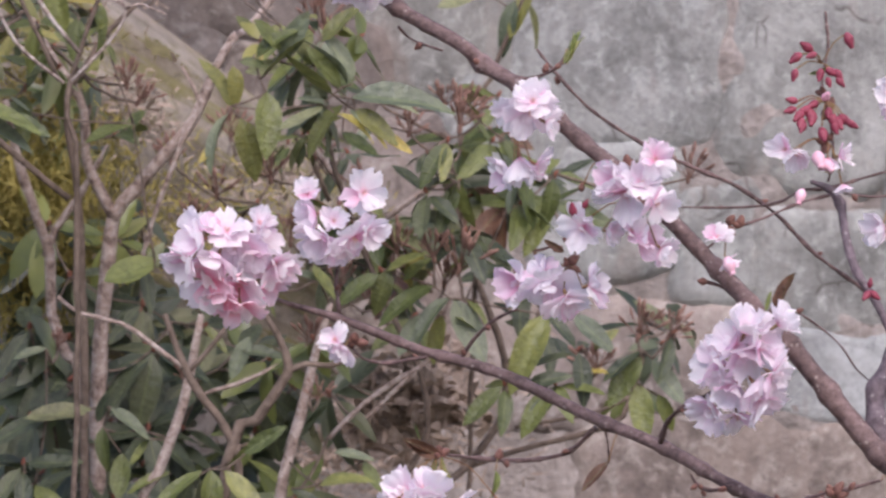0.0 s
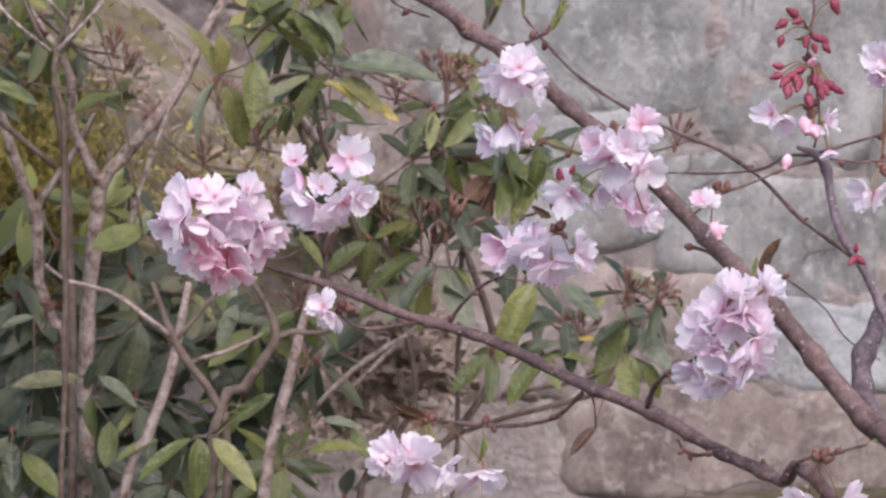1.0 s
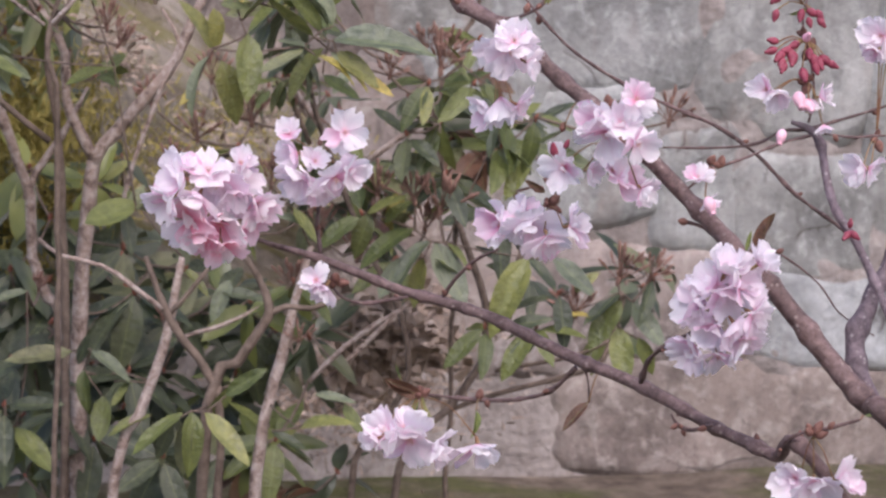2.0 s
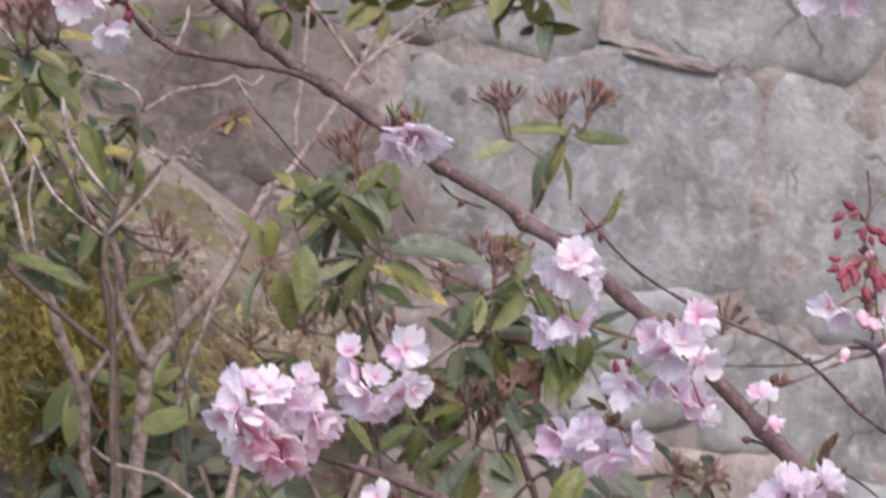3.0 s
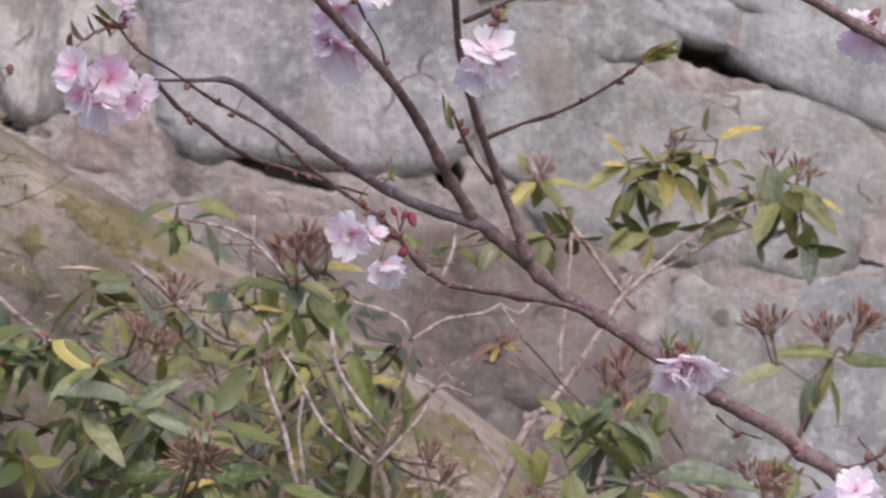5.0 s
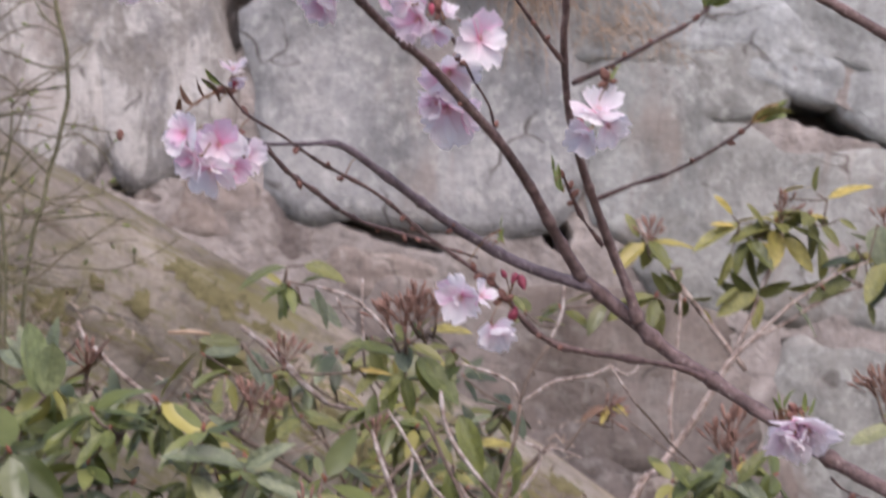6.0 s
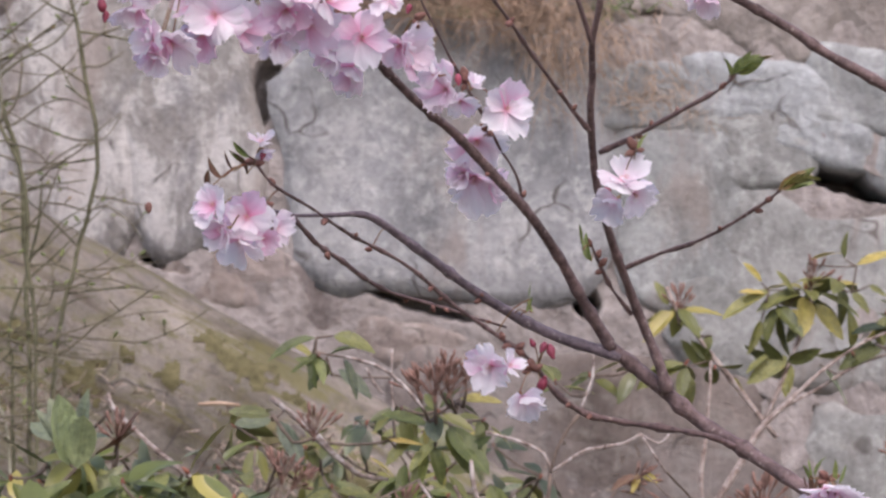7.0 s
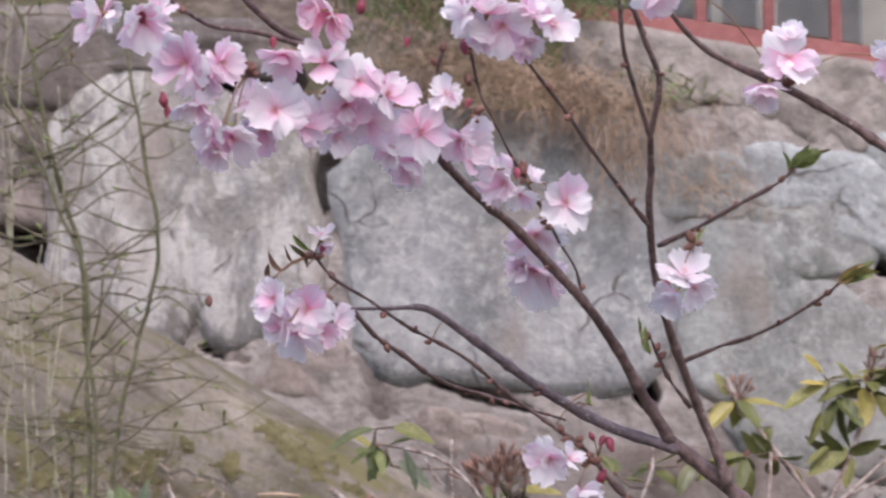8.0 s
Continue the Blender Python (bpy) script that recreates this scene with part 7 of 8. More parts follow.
stems.append((PALESTEM, [
    (-0.078, 3.384, 1.648, 0.0041), (-0.042, 3.384, 1.637, 0.0046), (-0.009, 3.384, 1.614, 0.0046), (0.017, 3.384, 1.581, 0.0046),
]))
stems.append((PALESTEM, [
    (-0.055, 3.384, 1.632, 0.0032), (-0.042, 3.384, 1.610, 0.0032), (-0.029, 3.384, 1.599, 0.0027),
]))
stems.append((PALESTEM, [(-0.066, 3.6, 1.502, 0.0072), (-0.117, 3.6, 1.545, 0.0072), (-0.16, 3.6, 1.588, 0.008), (-0.178, 3.6, 1.603, 0.0072)]))
stems.append((DARKSTEM, [
    (0.13, 3.6, 1.197, 0.0087), (0.043, 3.6, 1.27, 0.0087), (-0.029, 3.6, 1.342, 0.008), (-0.102, 3.6, 1.415, 0.0072),
    (-0.174, 3.6, 1.458, 0.0065), (-0.231, 3.6, 1.501, 0.0058),
]))
stems.append((PALESTEM, [
    (-0.224, 3.6, 1.459, 0.0072), (-0.288, 3.6, 1.503, 0.008), (-0.339, 3.6, 1.547, 0.008), (-0.382, 3.6, 1.59, 0.0072),
    (-0.389, 3.6, 1.612, 0.0058),
]))
stems.append((DARKSTEM, rooted([(-0.372, 3.5, 1.232, 0.0098), (-0.358, 3.5, 1.371, 0.0084), (-0.33, 3.5, 1.455, 0.007), (-0.302, 3.5, 1.496, 0.0063)])))
stems.append((DARKSTEM, rooted([(-0.498, 3.5, 1.234, 0.0098), (-0.484, 3.5, 1.372, 0.0084), (-0.456, 3.5, 1.442, 0.007), (-0.442, 3.5, 1.498, 0.0063)])))
stems.append((PALESTEM, [(-0.144, 3.6, 1.577, 0.0058), (-0.101, 3.6, 1.534, 0.0065), (-0.065, 3.6, 1.502, 0.0065), (-0.029, 3.6, 1.497, 0.0051)]))
bush((-0.1, 3.6, bank(-0.1, 3.6)), "dense low rhododendron with glossy green leaves", stems, [
    (-0.114, 3.5, 1.653, 0.0422, 4, 60, 30, "g"), (-0.196, 3.5, 1.389, 0.0561, 5, 100, 40, "d"),
    (-0.122, 3.2, 1.31, 0.0578, 6, 90, 45, "s"), (-0.217, 3.4, 1.298, 0.0612, 6, 90, 45, "d"),
    (-0.031, 3.8, 1.409, 0.0535, 4, 90, 40, "o"), (-0.108, 3.8, 1.486, 0.0535, 4, 90, 40, "o"),
    (0.068, 3.8, 1.409, 0.046, 3, 90, 40, "o"), (0.184, 3.55, 1.617, 0.0504, 4, 100, 30, "o"),
    (-0.457, 3.4, 1.478, 0.0546, 5, 90, 40, "s"), (-0.327, 3.4, 1.477, 0.0546, 6, 80, 40, "s"),
    (-0.266, 3.5, 1.489, 0.0562, 5, 70, 40, "g"),
] + [
    (-0.498, 3.5, 1.505, 0.0632, 5, 90, 40, "s"), (-0.215, 3.7, 1.487, 0.052, 4, 90, 40, "o"),
    (-0.46, 3.7, 1.556, 0.0595, 4, 90, 20, "p"), (0.023, 3.55, 1.535, 0.05, 4, 90, 35, "G"),
    (0.453, 3.7, 1.382, 0.0678, 5, 90, 30, "d"), (0.477, 3.8, 1.309, 0.0696, 5, 90, 30, "d"),
], [
    (0.03, 3.5, 1.597, 0.053, 90, 10), (0.012, 3.5, 1.601, 0.0459, 110, 10), (0.048, 3.5, 1.601, 0.0459, 70, 10),
    (0.033, 3.5, 1.615, 0.0424, 90, 10), (0.069, 3.5, 1.615, 0.0354, 80, 10), (-0.084, 3.1, 1.372, 0.0529, 90, 60),
    (-0.094, 3.1, 1.366, 0.0436, 140, 50), (-0.072, 3.1, 1.366, 0.0436, 40, 50), (-0.008, 3.5, 1.46, 0.0423, 80, 10),
    (-0.121, 3.5, 1.551, 0.0492, 80, 20), (-0.162, 3.5, 1.498, 0.0527, 90, 20), (-0.148, 3.5, 1.488, 0.0422, 60, 20),
    (-0.365, 3.5, 1.546, 0.0493, 90, 20), (0.044, 3.5, 1.619, 0.0423, 70, 10), (0.461, 3.7, 1.446, 0.0641, 90, 10),
] + [
    (0.445, 3.7, 1.442, 0.0452, 110, 10), (0.306, 3.9, 1.486, 0.0475, 30, 20), (0.666, 3.9, 1.303, 0.0478, 90, 20),
    (0.698, 3.9, 1.295, 0.0478, 70, 20), (0.214, 3.8, 1.333, 0.0461, 90, 20), (0.229, 3.8, 1.31, 0.0461, 60, 20),
],
    (*fill([(-0.259, 3.8, 1.47), (-0.008, 3.8, 1.257)], 16, "dss", 0.06, 7, 3.5, 3.9), *fill([(-0.5, 3.4, 1.5), (-0.14, 3.4, 1.36)], 18, "sgGsp", 0.066, 21, 3.3, 3.55), *fill([(-0.26, 3.4, 1.42), (-0.06, 3.4, 1.26)], 10, "sgGsp", 0.066, 22, 3.3, 3.55), *fill([(-0.06, 4.3, 1.5), (0.2, 4.3, 1.2)], 22, "oggdo", 0.052, 31, 4.3, 4.6), *fill([(-0.13, 4.3, 1.58), (0.2, 4.3, 1.42)], 16, "odo", 0.048, 32, 4.2, 4.5), *fill([(-0.26, 3.8, 1.584), (-0.032, 3.8, 1.455)], 8, "oog", 0.05, 10, 3.8, 4.2), *fill([(-0.032, 3.8, 1.593), (0.198, 3.8, 1.348)], 13, "oso", 0.055, 8, 3.6, 4.0), *fill([(0.399, 3.8, 1.409), (0.555, 3.8, 1.255)], 7, "dgo", 0.06, 11, 3.75, 4.0), *fill([(-0.541, 3.7, 1.535), (-0.23, 3.7, 1.435)], 18, "sgo", 0.066, 9, 3.4, 3.9)),
    [
    (-0.162, 3.3, 1.428, 0.0984, 154, 30, "p"), (-0.16, 3.3, 1.429, 0.0647, 35, 30, "p"),
    (-0.151, 3.3, 1.422, 0.0906, 342, 25, "q"), (-0.222, 3.3, 1.424, 0.0921, 303, 20, "q"),
    (-0.185, 3.3, 1.349, 0.0992, 358, 20, "s"), (-0.103, 3.3, 1.351, 0.0746, 183, 20, "s"),
    (-0.072, 3.3, 1.346, 0.0845, 1, 25, "s"), (-0.003, 3.3, 1.309, 0.0382, 90, 30, "P"),
    (0.006, 3.3, 1.335, 0.0977, 342, 25, "s"), (0.02, 3.3, 1.315, 0.07, 338, 20, "q"),
    (-0.063, 3.3, 1.338, 0.065, 186, 20, "y"), (-0.106, 3.3, 1.324, 0.0602, 212, 20, "G"),
] + [
    (-0.083, 3.3, 1.39, 0.0354, 21, 20, "o"), (0.003, 3.3, 1.349, 0.022, 101, 20, "o"),
    (-0.08, 3.3, 1.337, 0.0597, 304, 20, "s"), (-0.06, 3.3, 1.33, 0.0782, 328, 20, "s"),
    (-0.099, 3.3, 1.337, 0.0499, 265, 10, "p"), (-0.126, 3.3, 1.4, 0.0505, 145, 20, "s"),
    (-0.034, 3.3, 1.37, 0.0447, 158, 20, "o"), (-0.139, 3.3, 1.383, 0.0592, 168, 20, "g"),
    (-0.165, 3.3, 1.324, 0.0529, 219, 20, "p"), (-0.027, 3.3, 1.317, 0.0506, 215, 20, "g"),
    (0.053, 3.3, 1.323, 0.0599, 326, 20, "s"),
] + [
    (-0.176, 3.55, 1.574, 0.054, 193, 25, "p"), (-0.168, 3.55, 1.573, 0.0708, 301, 15, "q"),
    (0.023, 3.55, 1.564, 0.0654, 161, 20, "g"), (0.03, 3.55, 1.575, 0.0358, 271, 30, "P"),
    (0.061, 3.55, 1.597, 0.0575, 356, 20, "o"), (0.048, 3.55, 1.565, 0.0855, 303, 15, "G"),
    (0.044, 3.55, 1.559, 0.0651, 302, 10, "G"), (-0.03, 3.55, 1.549, 0.0492, 341, 20, "y"),
    (0.03, 3.55, 1.543, 0.0519, 224, 20, "g"), (0.027, 3.55, 1.538, 0.0504, 287, 10, "G"),
    (0.099, 3.55, 1.489, 0.0823, 290, 20, "G"), (0.12, 3.55, 1.451, 0.0478, 13, 20, "o"),
] + [
    (0.156, 3.55, 1.458, 0.0773, 292, 10, "G"), (0.142, 3.55, 1.43, 0.0563, 261, 10, "G"),
    (0.113, 3.55, 1.479, 0.029, 22, 20, "p"), (-0.008, 3.55, 1.516, 0.0506, 262, 10, "G"),
    (0.055, 3.55, 1.581, 0.0323, 124, 20, "s"), (-0.001, 3.55, 1.545, 0.0422, 212, 20, "o"),
    (0.07, 3.55, 1.531, 0.0401, 27, 20, "s"), (-0.001, 3.55, 1.488, 0.0447, 233, 10, "o"),
    (0.092, 3.55, 1.416, 0.0567, 252, 10, "G"), (0.142, 3.55, 1.402, 0.0442, 24, 20, "s"),
    (0.042, 3.55, 1.416, 0.0522, 239, 10, "o"), (-0.098, 3.55, 1.63, 0.0551, 153, 20, "G"),
] + [
    (-0.105, 3.55, 1.652, 0.0473, 32, 20, "s"), (-0.112, 3.55, 1.641, 0.036, 240, 10, "G"),
    (-0.091, 3.55, 1.637, 0.0572, 321, 10, "p"), (-0.123, 3.55, 1.652, 0.0348, 140, 10, "o"),
] + [
    (0.417, 3.65, 1.412, 0.0545, 223, 20, "g"), (0.448, 3.65, 1.39, 0.0885, 219, 20, "g"),
    (0.417, 3.65, 1.348, 0.0983, 245, 20, "d"), (0.455, 3.65, 1.367, 0.0639, 324, 20, "G"),
    (0.496, 3.65, 1.323, 0.09, 6, 20, "q"), (0.488, 3.65, 1.315, 0.081, 217, 20, "o"),
    (0.49, 3.65, 1.302, 0.0693, 340, 20, "y"), (0.497, 3.65, 1.309, 0.075, 333, 20, "p"),
    (0.447, 3.65, 1.339, 0.042, 292, 10, "d"), (0.436, 3.65, 1.41, 0.0273, 80, 20, "y"),
    (0.462, 3.65, 1.41, 0.0297, 51, 20, "y"), (0.454, 3.65, 1.399, 0.0493, 311, 20, "p"),
] + [
    (0.413, 3.65, 1.369, 0.0564, 189, 20, "o"), (0.488, 3.65, 1.28, 0.0595, 321, 20, "G"),
    (0.318, 3.9, 1.502, 0.0332, 323, 20, "y"), (0.316, 3.9, 1.498, 0.0302, 247, 20, "y"),
    (0.314, 3.9, 1.494, 0.0408, 194, 20, "b"), (0.32, 3.9, 1.465, 0.0382, 159, 20, "b"),
] + [
    (-0.4, 3.5, 1.476, 0.0793, 175, 25, "s"), (-0.396, 3.5, 1.48, 0.0529, 48, 20, "p"),
    (-0.372, 3.5, 1.5, 0.0976, 352, 20, "q"), (-0.375, 3.5, 1.49, 0.0573, 4, 25, "s"),
    (-0.407, 3.5, 1.462, 0.0473, 202, 20, "p"), (-0.302, 3.5, 1.51, 0.0473, 292, 10, "G"),
    (-0.28, 3.5, 1.496, 0.0317, 304, 10, "G"), (-0.421, 3.5, 1.526, 0.0834, 108, 10, "p"),
    (-0.414, 3.5, 1.518, 0.0971, 85, 10, "q"), (-0.435, 3.5, 1.54, 0.0571, 113, 10, "p"),
    (-0.4, 3.5, 1.532, 0.044, 217, 20, "G"), (-0.449, 3.5, 1.519, 0.0688, 153, 20, "s"),
] + [
    (-0.418, 3.45, 1.52, 0.092, 104, 15, "v"), (-0.41, 3.44, 1.515, 0.08, 78, 20, "v"),
    (-0.372, 3.5, 1.525, 0.0786, 63, 20, "b"), (-0.393, 3.5, 1.532, 0.067, 23, 20, "b"),
    (-0.245, 3.5, 1.538, 0.0448, 191, 20, "p"), (-0.189, 3.5, 1.474, 0.0317, 146, 20, "p"),
    (-0.217, 3.5, 1.467, 0.059, 27, 20, "s"), (-0.175, 3.5, 1.579, 0.0535, 171, 20, "o"),
    (-0.118, 3.5, 1.674, 0.0632, 192, 20, "s"), (-0.118, 3.5, 1.656, 0.045, 259, 20, "G"),
    (-0.082, 3.5, 1.649, 0.0558, 288, 10, "d"), (-0.096, 3.5, 1.677, 0.0537, 351, 20, "o"),
])


# ---- moss, grass and litter ----
def blades(name, mat, boxes, label, category, droop, seed):
    """Many thin bent blades or tufts: per box a centre, spread, count, length and width."""
    r = random.Random(seed)
    bm = bmesh.new()
    for x, y, z, sx, sz, n, long, wide, up in boxes:
        for i in range(n):
            a = Vector((x + r.gauss(0, sx / 2), y + r.gauss(0, 0.04), z + r.gauss(0, sz / 2)))
            d = Vector((r.gauss(0, 0.5), -abs(r.gauss(0.4, 0.3)), up + r.gauss(0, 0.4))).normalized() * long * r.uniform(0.5, 1.2)
            s = d.cross(Vector((r.gauss(0, 1), r.gauss(0, 1), r.gauss(0, 1)))).normalized() * wide / 2
            mid, end = a + d * 0.55, a + d - Vector((0, 0, droop * long * r.random()))
            v = [bm.verts.new(q) for q in (a - s, a + s, mid - s * 0.8, mid + s * 0.8, end)]
            bm.faces.new((v[0], v[1], v[3], v[2]))
            bm.faces.new((v[2], v[3], v[4]))
    return tagged(part(name, bm, mat, None), label, category, kind="stuff")


blades("dry_grass", STRAW, [
    (0.035, 6.42, 2.609, 0.1969, 0.0788, 714, 0.075, 0.0022, 0.1), (0.179, 6.42, 2.594, 0.21, 0.0787, 765, 0.0875, 0.0022, -0.1),
    (0.31, 6.42, 2.552, 0.1705, 0.0787, 366, 0.1, 0.0022, -0.4),
    (0.401, 6.42, 2.511, 0.1441, 0.0917, 190, 0.1, 0.0022, -0.6),
    (0.504, 6.42, 2.437, 0.1439, 0.0916, 88, 0.075, 0.0022, -0.6), (-0.056, 6.42, 2.63, 0.1576, 0.0788, 459, 0.075, 0.0022, 0.2),
    (0.334, 6.42, 2.453, 0.0916, 0.1047, 91, 0.112, 0.0022, -0.9), (-0.082, 6.42, 2.737, 0.2632, 0.079, 260, 0.1, 0.0022, 0.4),
    (0.594, 6.42, 2.357, 0.1306, 0.0784, 183, 0.0625, 0.0022, -0.5),
], "dry straw-coloured grass hanging over the wall's top", "grass", 0.5, 1)
GRASS = plain_material("soft_green_grass", (0.12, 0.15, 0.06), (0.27, 0.31, 0.15), 30, 0.8, 0.2, 0.2, 0.001)
blades("green_grass", GRASS, [
    (-0.109, 6.44, 2.793, 0.2133, 0.08, 420, 0.11, 0.004, 0.8), (0.171, 6.44, 2.776, 0.2132, 0.0533, 320, 0.1, 0.004, 0.8),
    (0.473, 6.44, 2.583, 0.1062, 0.0531, 60, 0.07, 0.005, 0.2), (0.078, 6.44, 2.777, 0.2665, 0.0533, 460, 0.1, 0.004, 0.8),
], "short green grass on the wall's top", "grass", 0.3, 2)
def moss_sheet(rows, step=0.006):
    """Thin ragged moss growing over the slab's face: rows of centre, length and height of each patch, lying along its slope."""
    world = [slab.matrix_basis @ v.co for v in slab.data.vertices]
    px, pz = np.meshgrid(np.arange(-1.05, 0.62, step), np.arange(1.15, 1.95, step))
    py = np.full(px.shape, 9.0)
    for f in slab.data.polygons:
        if f.normal.y > -0.3:
            continue
        q = [world[k] for k in f.vertices]
        for a, b, c in ((q[0], q[1], q[2]), (q[0], q[2], q[3])):
            area = (b.x - a.x) * (c.z - a.z) - (c.x - a.x) * (b.z - a.z)
            u = ((px - a.x) * (c.z - a.z) - (c.x - a.x) * (pz - a.z)) / area
            v = ((b.x - a.x) * (pz - a.z) - (px - a.x) * (b.z - a.z)) / area
            inside = (u >= -0.01) & (v >= -0.01) & (u + v <= 1.01)
            py = np.where(inside, np.minimum(py, a.y + u * (b.y - a.y) + v * (c.y - a.y)), py)
    growth = np.zeros(px.shape)
    cos, sin = math.cos(radians(31.5)), math.sin(radians(31.5))
    for x, z, long, high in rows:
        u, v = (px - x) * cos - (pz - z) * sin, (px - x) * sin + (pz - z) * cos
        growth = np.maximum(growth, np.exp(-((2 * u / long) ** 2) - (2 * v / high) ** 2))
    bm = bmesh.new()
    kept = {}
    for i in range(px.shape[0]):
        for k in range(px.shape[1]):
            if growth[i, k] < 0.05 or py[i, k] > 8:
                continue
            p = Vector((px[i, k], 0, pz[i, k]))
            thick = growth[i, k] * 1.2 + 0.7 * noise.noise(p * 24) + 0.6 * noise.noise(p * 65) - 0.52
            if thick > 0:
                kept[i, k] = bm.verts.new((p.x, py[i, k] - 0.001 - 0.006 * min(1, thick) - 0.002 * noise.noise(p * 90), p.z))
    for i, k in kept:
        ring = [kept.get(q) for q in ((i, k), (i, k + 1), (i + 1, k + 1), (i + 1, k))]
        if all(ring):
            bm.faces.new(ring)
    return part("moss", bm, MOSS, None)


tagged(moss_sheet([
    (-0.4, 1.77, 0.12, 0.05), (-0.33, 1.715, 0.17, 0.06), (-0.23, 1.65, 0.1, 0.03), (-0.653, 1.688, 0.12, 0.09),
    (-0.788, 1.791, 0.1, 0.06), (-0.484, 1.703, 0.09, 0.05), (-0.867, 1.685, 0.12, 0.08), (0.42, 1.306, 0.22, 0.04),
    (-0.175, 1.518, 0.2, 0.08), (-0.012, 1.388, 0.2, 0.08), (-0.56, 1.74, 0.07, 0.03), (-0.3, 1.59, 0.2, 0.06),
]), "olive-green moss in thin ragged patches on the slab", "moss", kind="stuff")
WEEDS = plain_material("yellow_green_weeds", (0.2, 0.17, 0.045), (0.5, 0.42, 0.14), 25, 0.9, 0.1, 0.4, 0.003)
blades("weeds", WEEDS, [
    (0.107, 4.7, 1.151, 0.1225, 0.2167, 4000, 0.035, 0.003, 0.8),
    (0.087, 4.4, 1.0, 0.1134, 0.1039, 2000, 0.035, 0.003, 0.8),
    (0.172, 4.7, 1.084, 0.1135, 0.1419, 900, 0.035, 0.003, 0.8),
    (0.247, 4.7, 1.103, 0.1043, 0.1137, 250, 0.035, 0.003, 0.8), (0.5, 5.3, 1.042, 0.2045, 0.0969, 500, 0.035, 0.003, 0.6),
    (0.414, 5.3, 0.999, 0.1397, 0.086, 300, 0.035, 0.003, 0.6), (0.06, 4.4, 1.128, 0.15, 0.1225, 2800, 0.035, 0.003, 0.8),
    (0.167, 4.7, 1.109, 0.1514, 0.0946, 200, 0.04, 0.004, 0.8),
], "yellow-green weeds growing thickly at the slab's foot", "weeds", 0.5, 6)
LITTER = plain_material("withered_leaf_litter", (0.2, 0.145, 0.11), (0.54, 0.44, 0.37), 40, 0.9, 0.1, 0.4, 0.002)
blades("leaf_litter", LITTER, [
    (0.509, 5.4, 1.044, 0.2083, 0.1316, 150, 0.03, 0.004, 0.3), (0.399, 5.4, 0.99, 0.1641, 0.0985, 200, 0.03, 0.004, 0.3),
    (0.867, 5.4, 0.606, 0.1901, 0.1453, 900, 0.035, 0.005, 0.3), (0.777, 5.4, 0.528, 0.1675, 0.0893, 400, 0.035, 0.005, 0.3),
    (0.323, 5.4, 1.198, 0.0869, 0.0652, 200, 0.03, 0.005, 0.3), (0.643, 5.4, 0.531, 0.1446, 0.1001, 300, 0.035, 0.005, 0.3),
    (-0.239, 5.4, 1.518, 0.1733, 0.0867, 400, 0.03, 0.004, 0.3), (0.303, 5.4, 1.432, 0.1748, 0.0983, 50, 0.03, 0.004, 0.3),
    (-0.688, 5.4, 1.656, 0.1959, 0.0435, 160, 0.03, 0.004, 0.3), (0.669, 4.3, 0.822, 0.1067, 0.0889, 320, 0.045, 0.016, 0.1),
] + [
    (0.761, 4.6, 0.852, 0.0665, 0.0665, 60, 0.05, 0.02, 0.1), (0.652, 4.5, 0.726, 0.0837, 0.0558, 60, 0.05, 0.022, 0.1),
    (0.483, 4.5, 1.155, 0.1098, 0.0457, 120, 0.03, 0.005, 0.2), (0.227, 3.9, 1.312, 0.0473, 0.0394, 40, 0.03, 0.006, 0.2),
], "brown withered leaves and stalks caught among the stems", "leaf litter", 0.3, 4)

# ---- a straw caught in the leaves ----
straw = thing("straw", spot([(-0.261, 3.45, 1.592)]), "pale yellow dry straw lying on rhododendron leaves", "straw")
shoot("stalk", straw, STRAW, [(-0.261, 3.45, 1.592, 0.0049), (-0.234, 3.45, 1.593, 0.0056), (-0.209, 3.45, 1.59, 0.0042)], 6)

# ---- thin green shrub ----
shrub_at = (-0.55, 5.2, bank(-0.55, 5.2))
shrub = thing("twiggy_shrub", shrub_at, "thin bare green-stemmed shrub with tiny buds", "shrub")
MAINS = []
MAINS.append(rooted([
    (-0.704, 5.2, 1.629, 0.0094), (-0.71, 5.2, 1.819, 0.0095), (-0.715, 5.2, 1.967, 0.0095), (-0.726, 5.2, 2.095, 0.0095),
    (-0.769, 5.2, 2.234, 0.0096), (-0.796, 5.2, 2.352, 0.0085), (-0.818, 5.2, 2.471, 0.0085), (-0.856, 5.2, 2.569, 0.0075),
    (-0.878, 5.2, 2.635, 0.0064),
]))
MAINS.append(rooted([
    (-0.662, 5.2, 1.628, 0.0084), (-0.626, 5.2, 1.882, 0.0084), (-0.597, 5.2, 1.987, 0.0084), (-0.576, 5.2, 2.093, 0.0085),
    (-0.597, 5.2, 2.232, 0.0085), (-0.621, 5.2, 2.361, 0.0074), (-0.637, 5.2, 2.458, 0.0064), (-0.648, 5.2, 2.545, 0.0053),
]))
MAINS.append(rooted([
    (-0.687, 5.15, 1.627, 0.0073), (-0.689, 5.15, 1.754, 0.0083), (-0.703, 5.15, 1.921, 0.0084),
    (-0.709, 5.15, 2.047, 0.0084), (-0.756, 5.15, 2.153, 0.0073), (-0.794, 5.15, 2.259, 0.0063),
    (-0.847, 5.15, 2.356, 0.0063), (-0.89, 5.15, 2.431, 0.0053),
]))
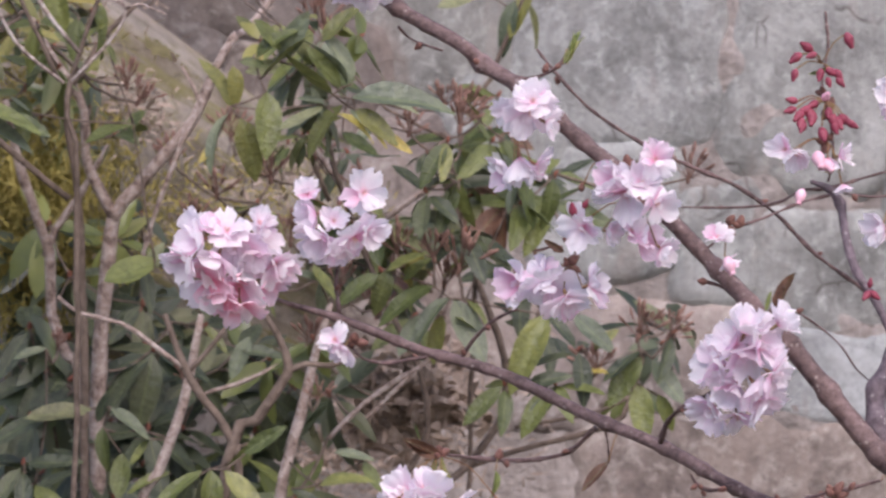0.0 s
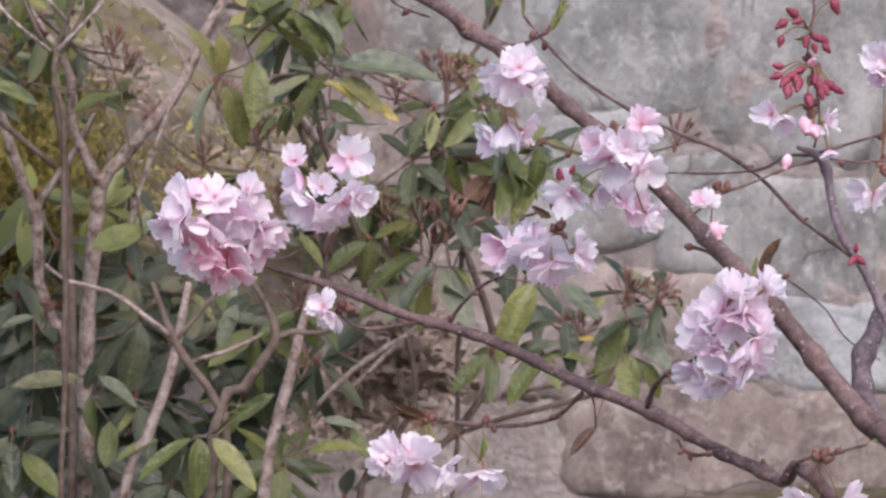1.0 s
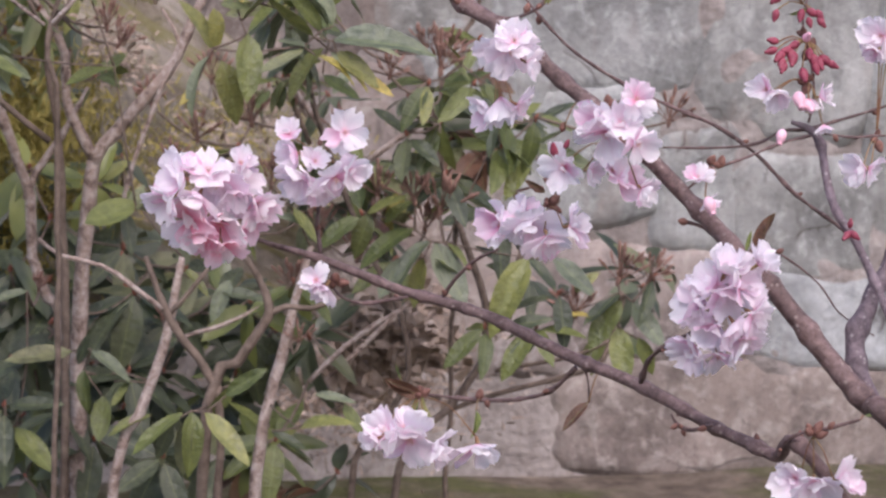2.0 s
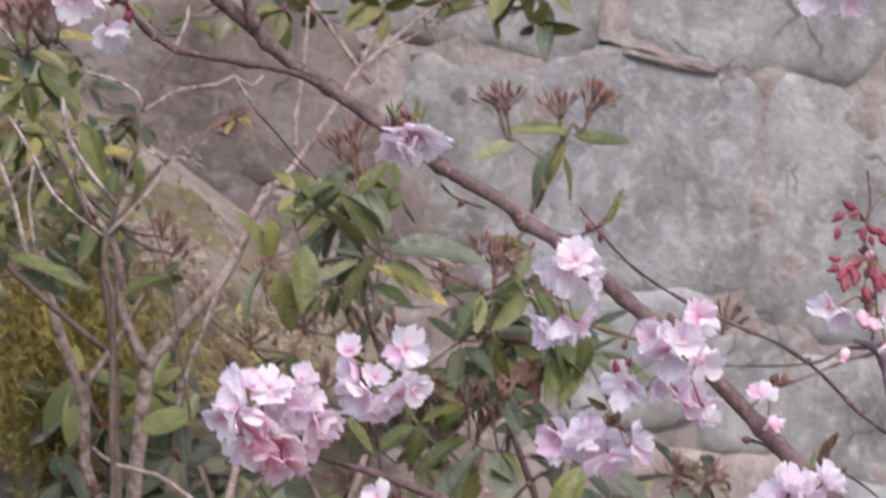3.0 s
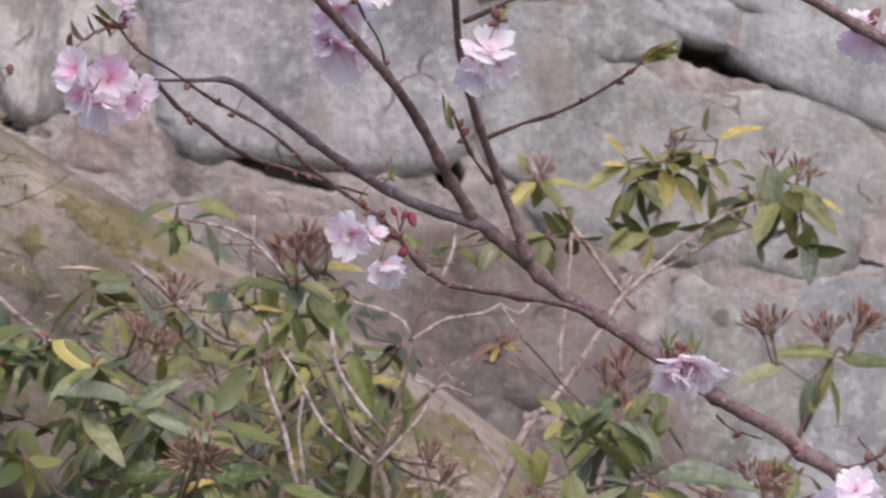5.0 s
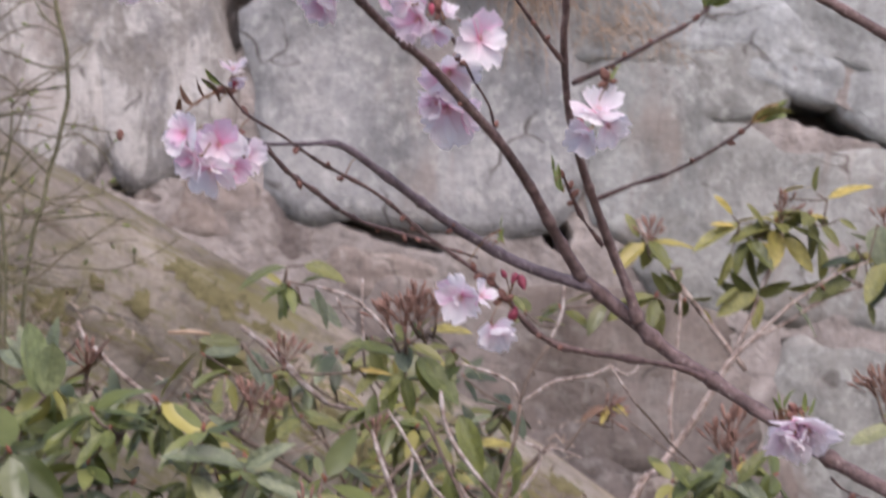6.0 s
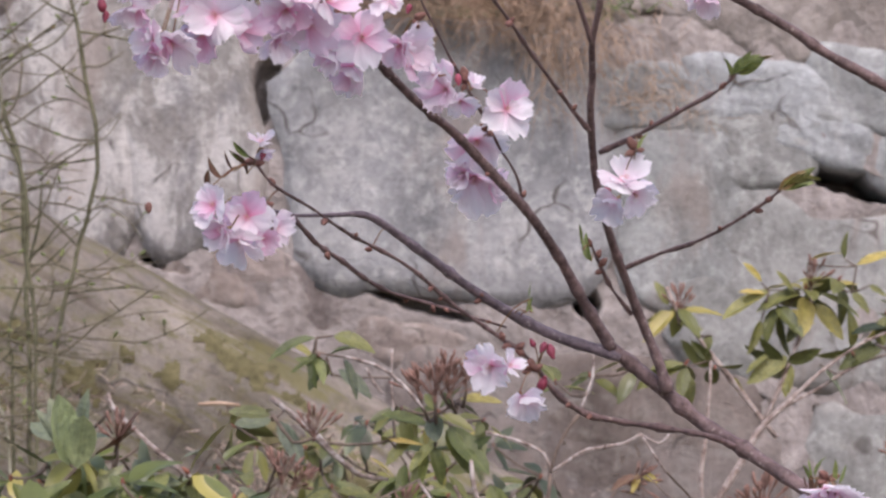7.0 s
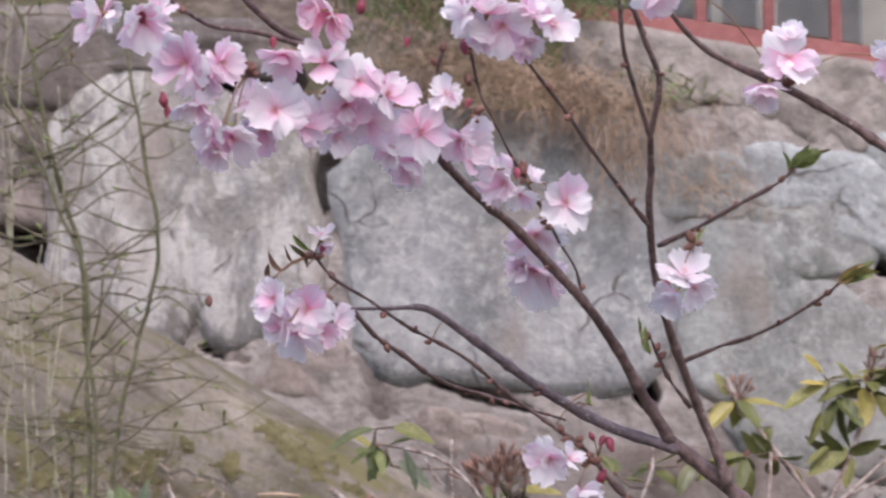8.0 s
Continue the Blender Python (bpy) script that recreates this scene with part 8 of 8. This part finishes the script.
MAINS.append(rooted([
    (-0.735, 5.2, 1.629, 0.0063), (-0.746, 5.2, 1.757, 0.0063), (-0.715, 5.2, 1.862, 0.0053), (-0.689, 5.2, 1.967, 0.0053),
    (-0.684, 5.2, 2.052, 0.0042),
]))
MAINS.append([(-0.759, 5.2, 2.202, 0.0064), (-0.812, 5.2, 2.331, 0.0064), (-0.866, 5.2, 2.429, 0.0053), (-0.909, 5.2, 2.472, 0.0043)])
# thin pale strands hanging among the stems
for x, lean, top in ((-0.87, 0.03, 2.62), (-0.84, -0.02, 2.6), (-0.805, -0.05, 2.55), (-0.775, 0.02, 2.4), (-0.74, -0.04, 2.3), (-0.83, 0.05, 2.1)):
    MAINS.append(rooted([(x + lean * q * (1.6 - q) + 0.012 * math.sin(9 * q + 40 * x), 5.12 + 0.05 * q, 1.5 + (top - 1.5) * q, 0.0046 - 0.0016 * q) for q in (0, 0.2, 0.4, 0.6, 0.8, 1)]))
r5 = random.Random(5)
SHRUB_BUD = block_mesh("bud", LEAFNEW, 0.4, 1.0, 0.4, 2.0, 0.05, 6, 2)
buds_left = 290


def zigzag(start, way, long, thick):
    """The points of a kinked twig that bends upwards."""
    row, here, n = [(*start, thick)], start.copy(), max(3, int(long / 0.045))
    for i in range(n):
        way = (way + Vector((r5.gauss(0, 0.22), r5.gauss(0, 0.12), r5.gauss(0.07, 0.24)))).normalized()
        here = here + way * long / n
        row.append((*here, thick * (1 - 0.6 * (i + 1) / n)))
    return row


for i, row in enumerate(MAINS):
    shoot("stem", shrub, GREENTWIG if i < 5 else PALETWIG, row, 6, 0.02, 0.25, 0.006)
    line = [q for q in spline(row, 0.03) if q[2] > 1.45]
    for j, q in enumerate(line):
        if r5.random() > (0.56 if i < 5 else 0.24):
            continue
        side = r5.choice((1, 1, -1)) if i < 5 else r5.choice((1, -1))
        start = Vector(q[:3])
        twig_row = zigzag(start, Vector((side, r5.uniform(-0.3, 0.3), r5.uniform(-0.3, 0.8))).normalized(), r5.uniform(0.08, 0.32), 0.0056)
        bm = tube(bmesh.new(), [(x - shrub_at[0], y - shrub_at[1], z - shrub_at[2], w) for x, y, z, w in twig_row], 4, 0.012, 0.3)
        for a, b in zip(twig_row[1:], twig_row[2:]):
            if r5.random() < 0.7:
                here = Vector(a[:3])
                out = Vector((r5.gauss(0, 0.7), r5.gauss(0, 0.4), r5.uniform(-0.2, 1))).normalized() * r5.uniform(0.008, 0.035)
                tube(bm, [(*(here + out * k - Vector(shrub_at)), 0.0026) for k in (0, 0.5, 1)], 4, 0.02, 0.2)
                if buds_left and r5.random() < 0.75:
                    buds_left -= 1
                    part("bud", SHRUB_BUD, None, shrub, m=Matrix.Translation(here + out) @ frame_to(out) @ Matrix.Scale(r5.uniform(0.008, 0.017), 4))
        part("twig", bm, r5.choice((DIMTWIG, GREENTWIG, DIMTWIG)), shrub)
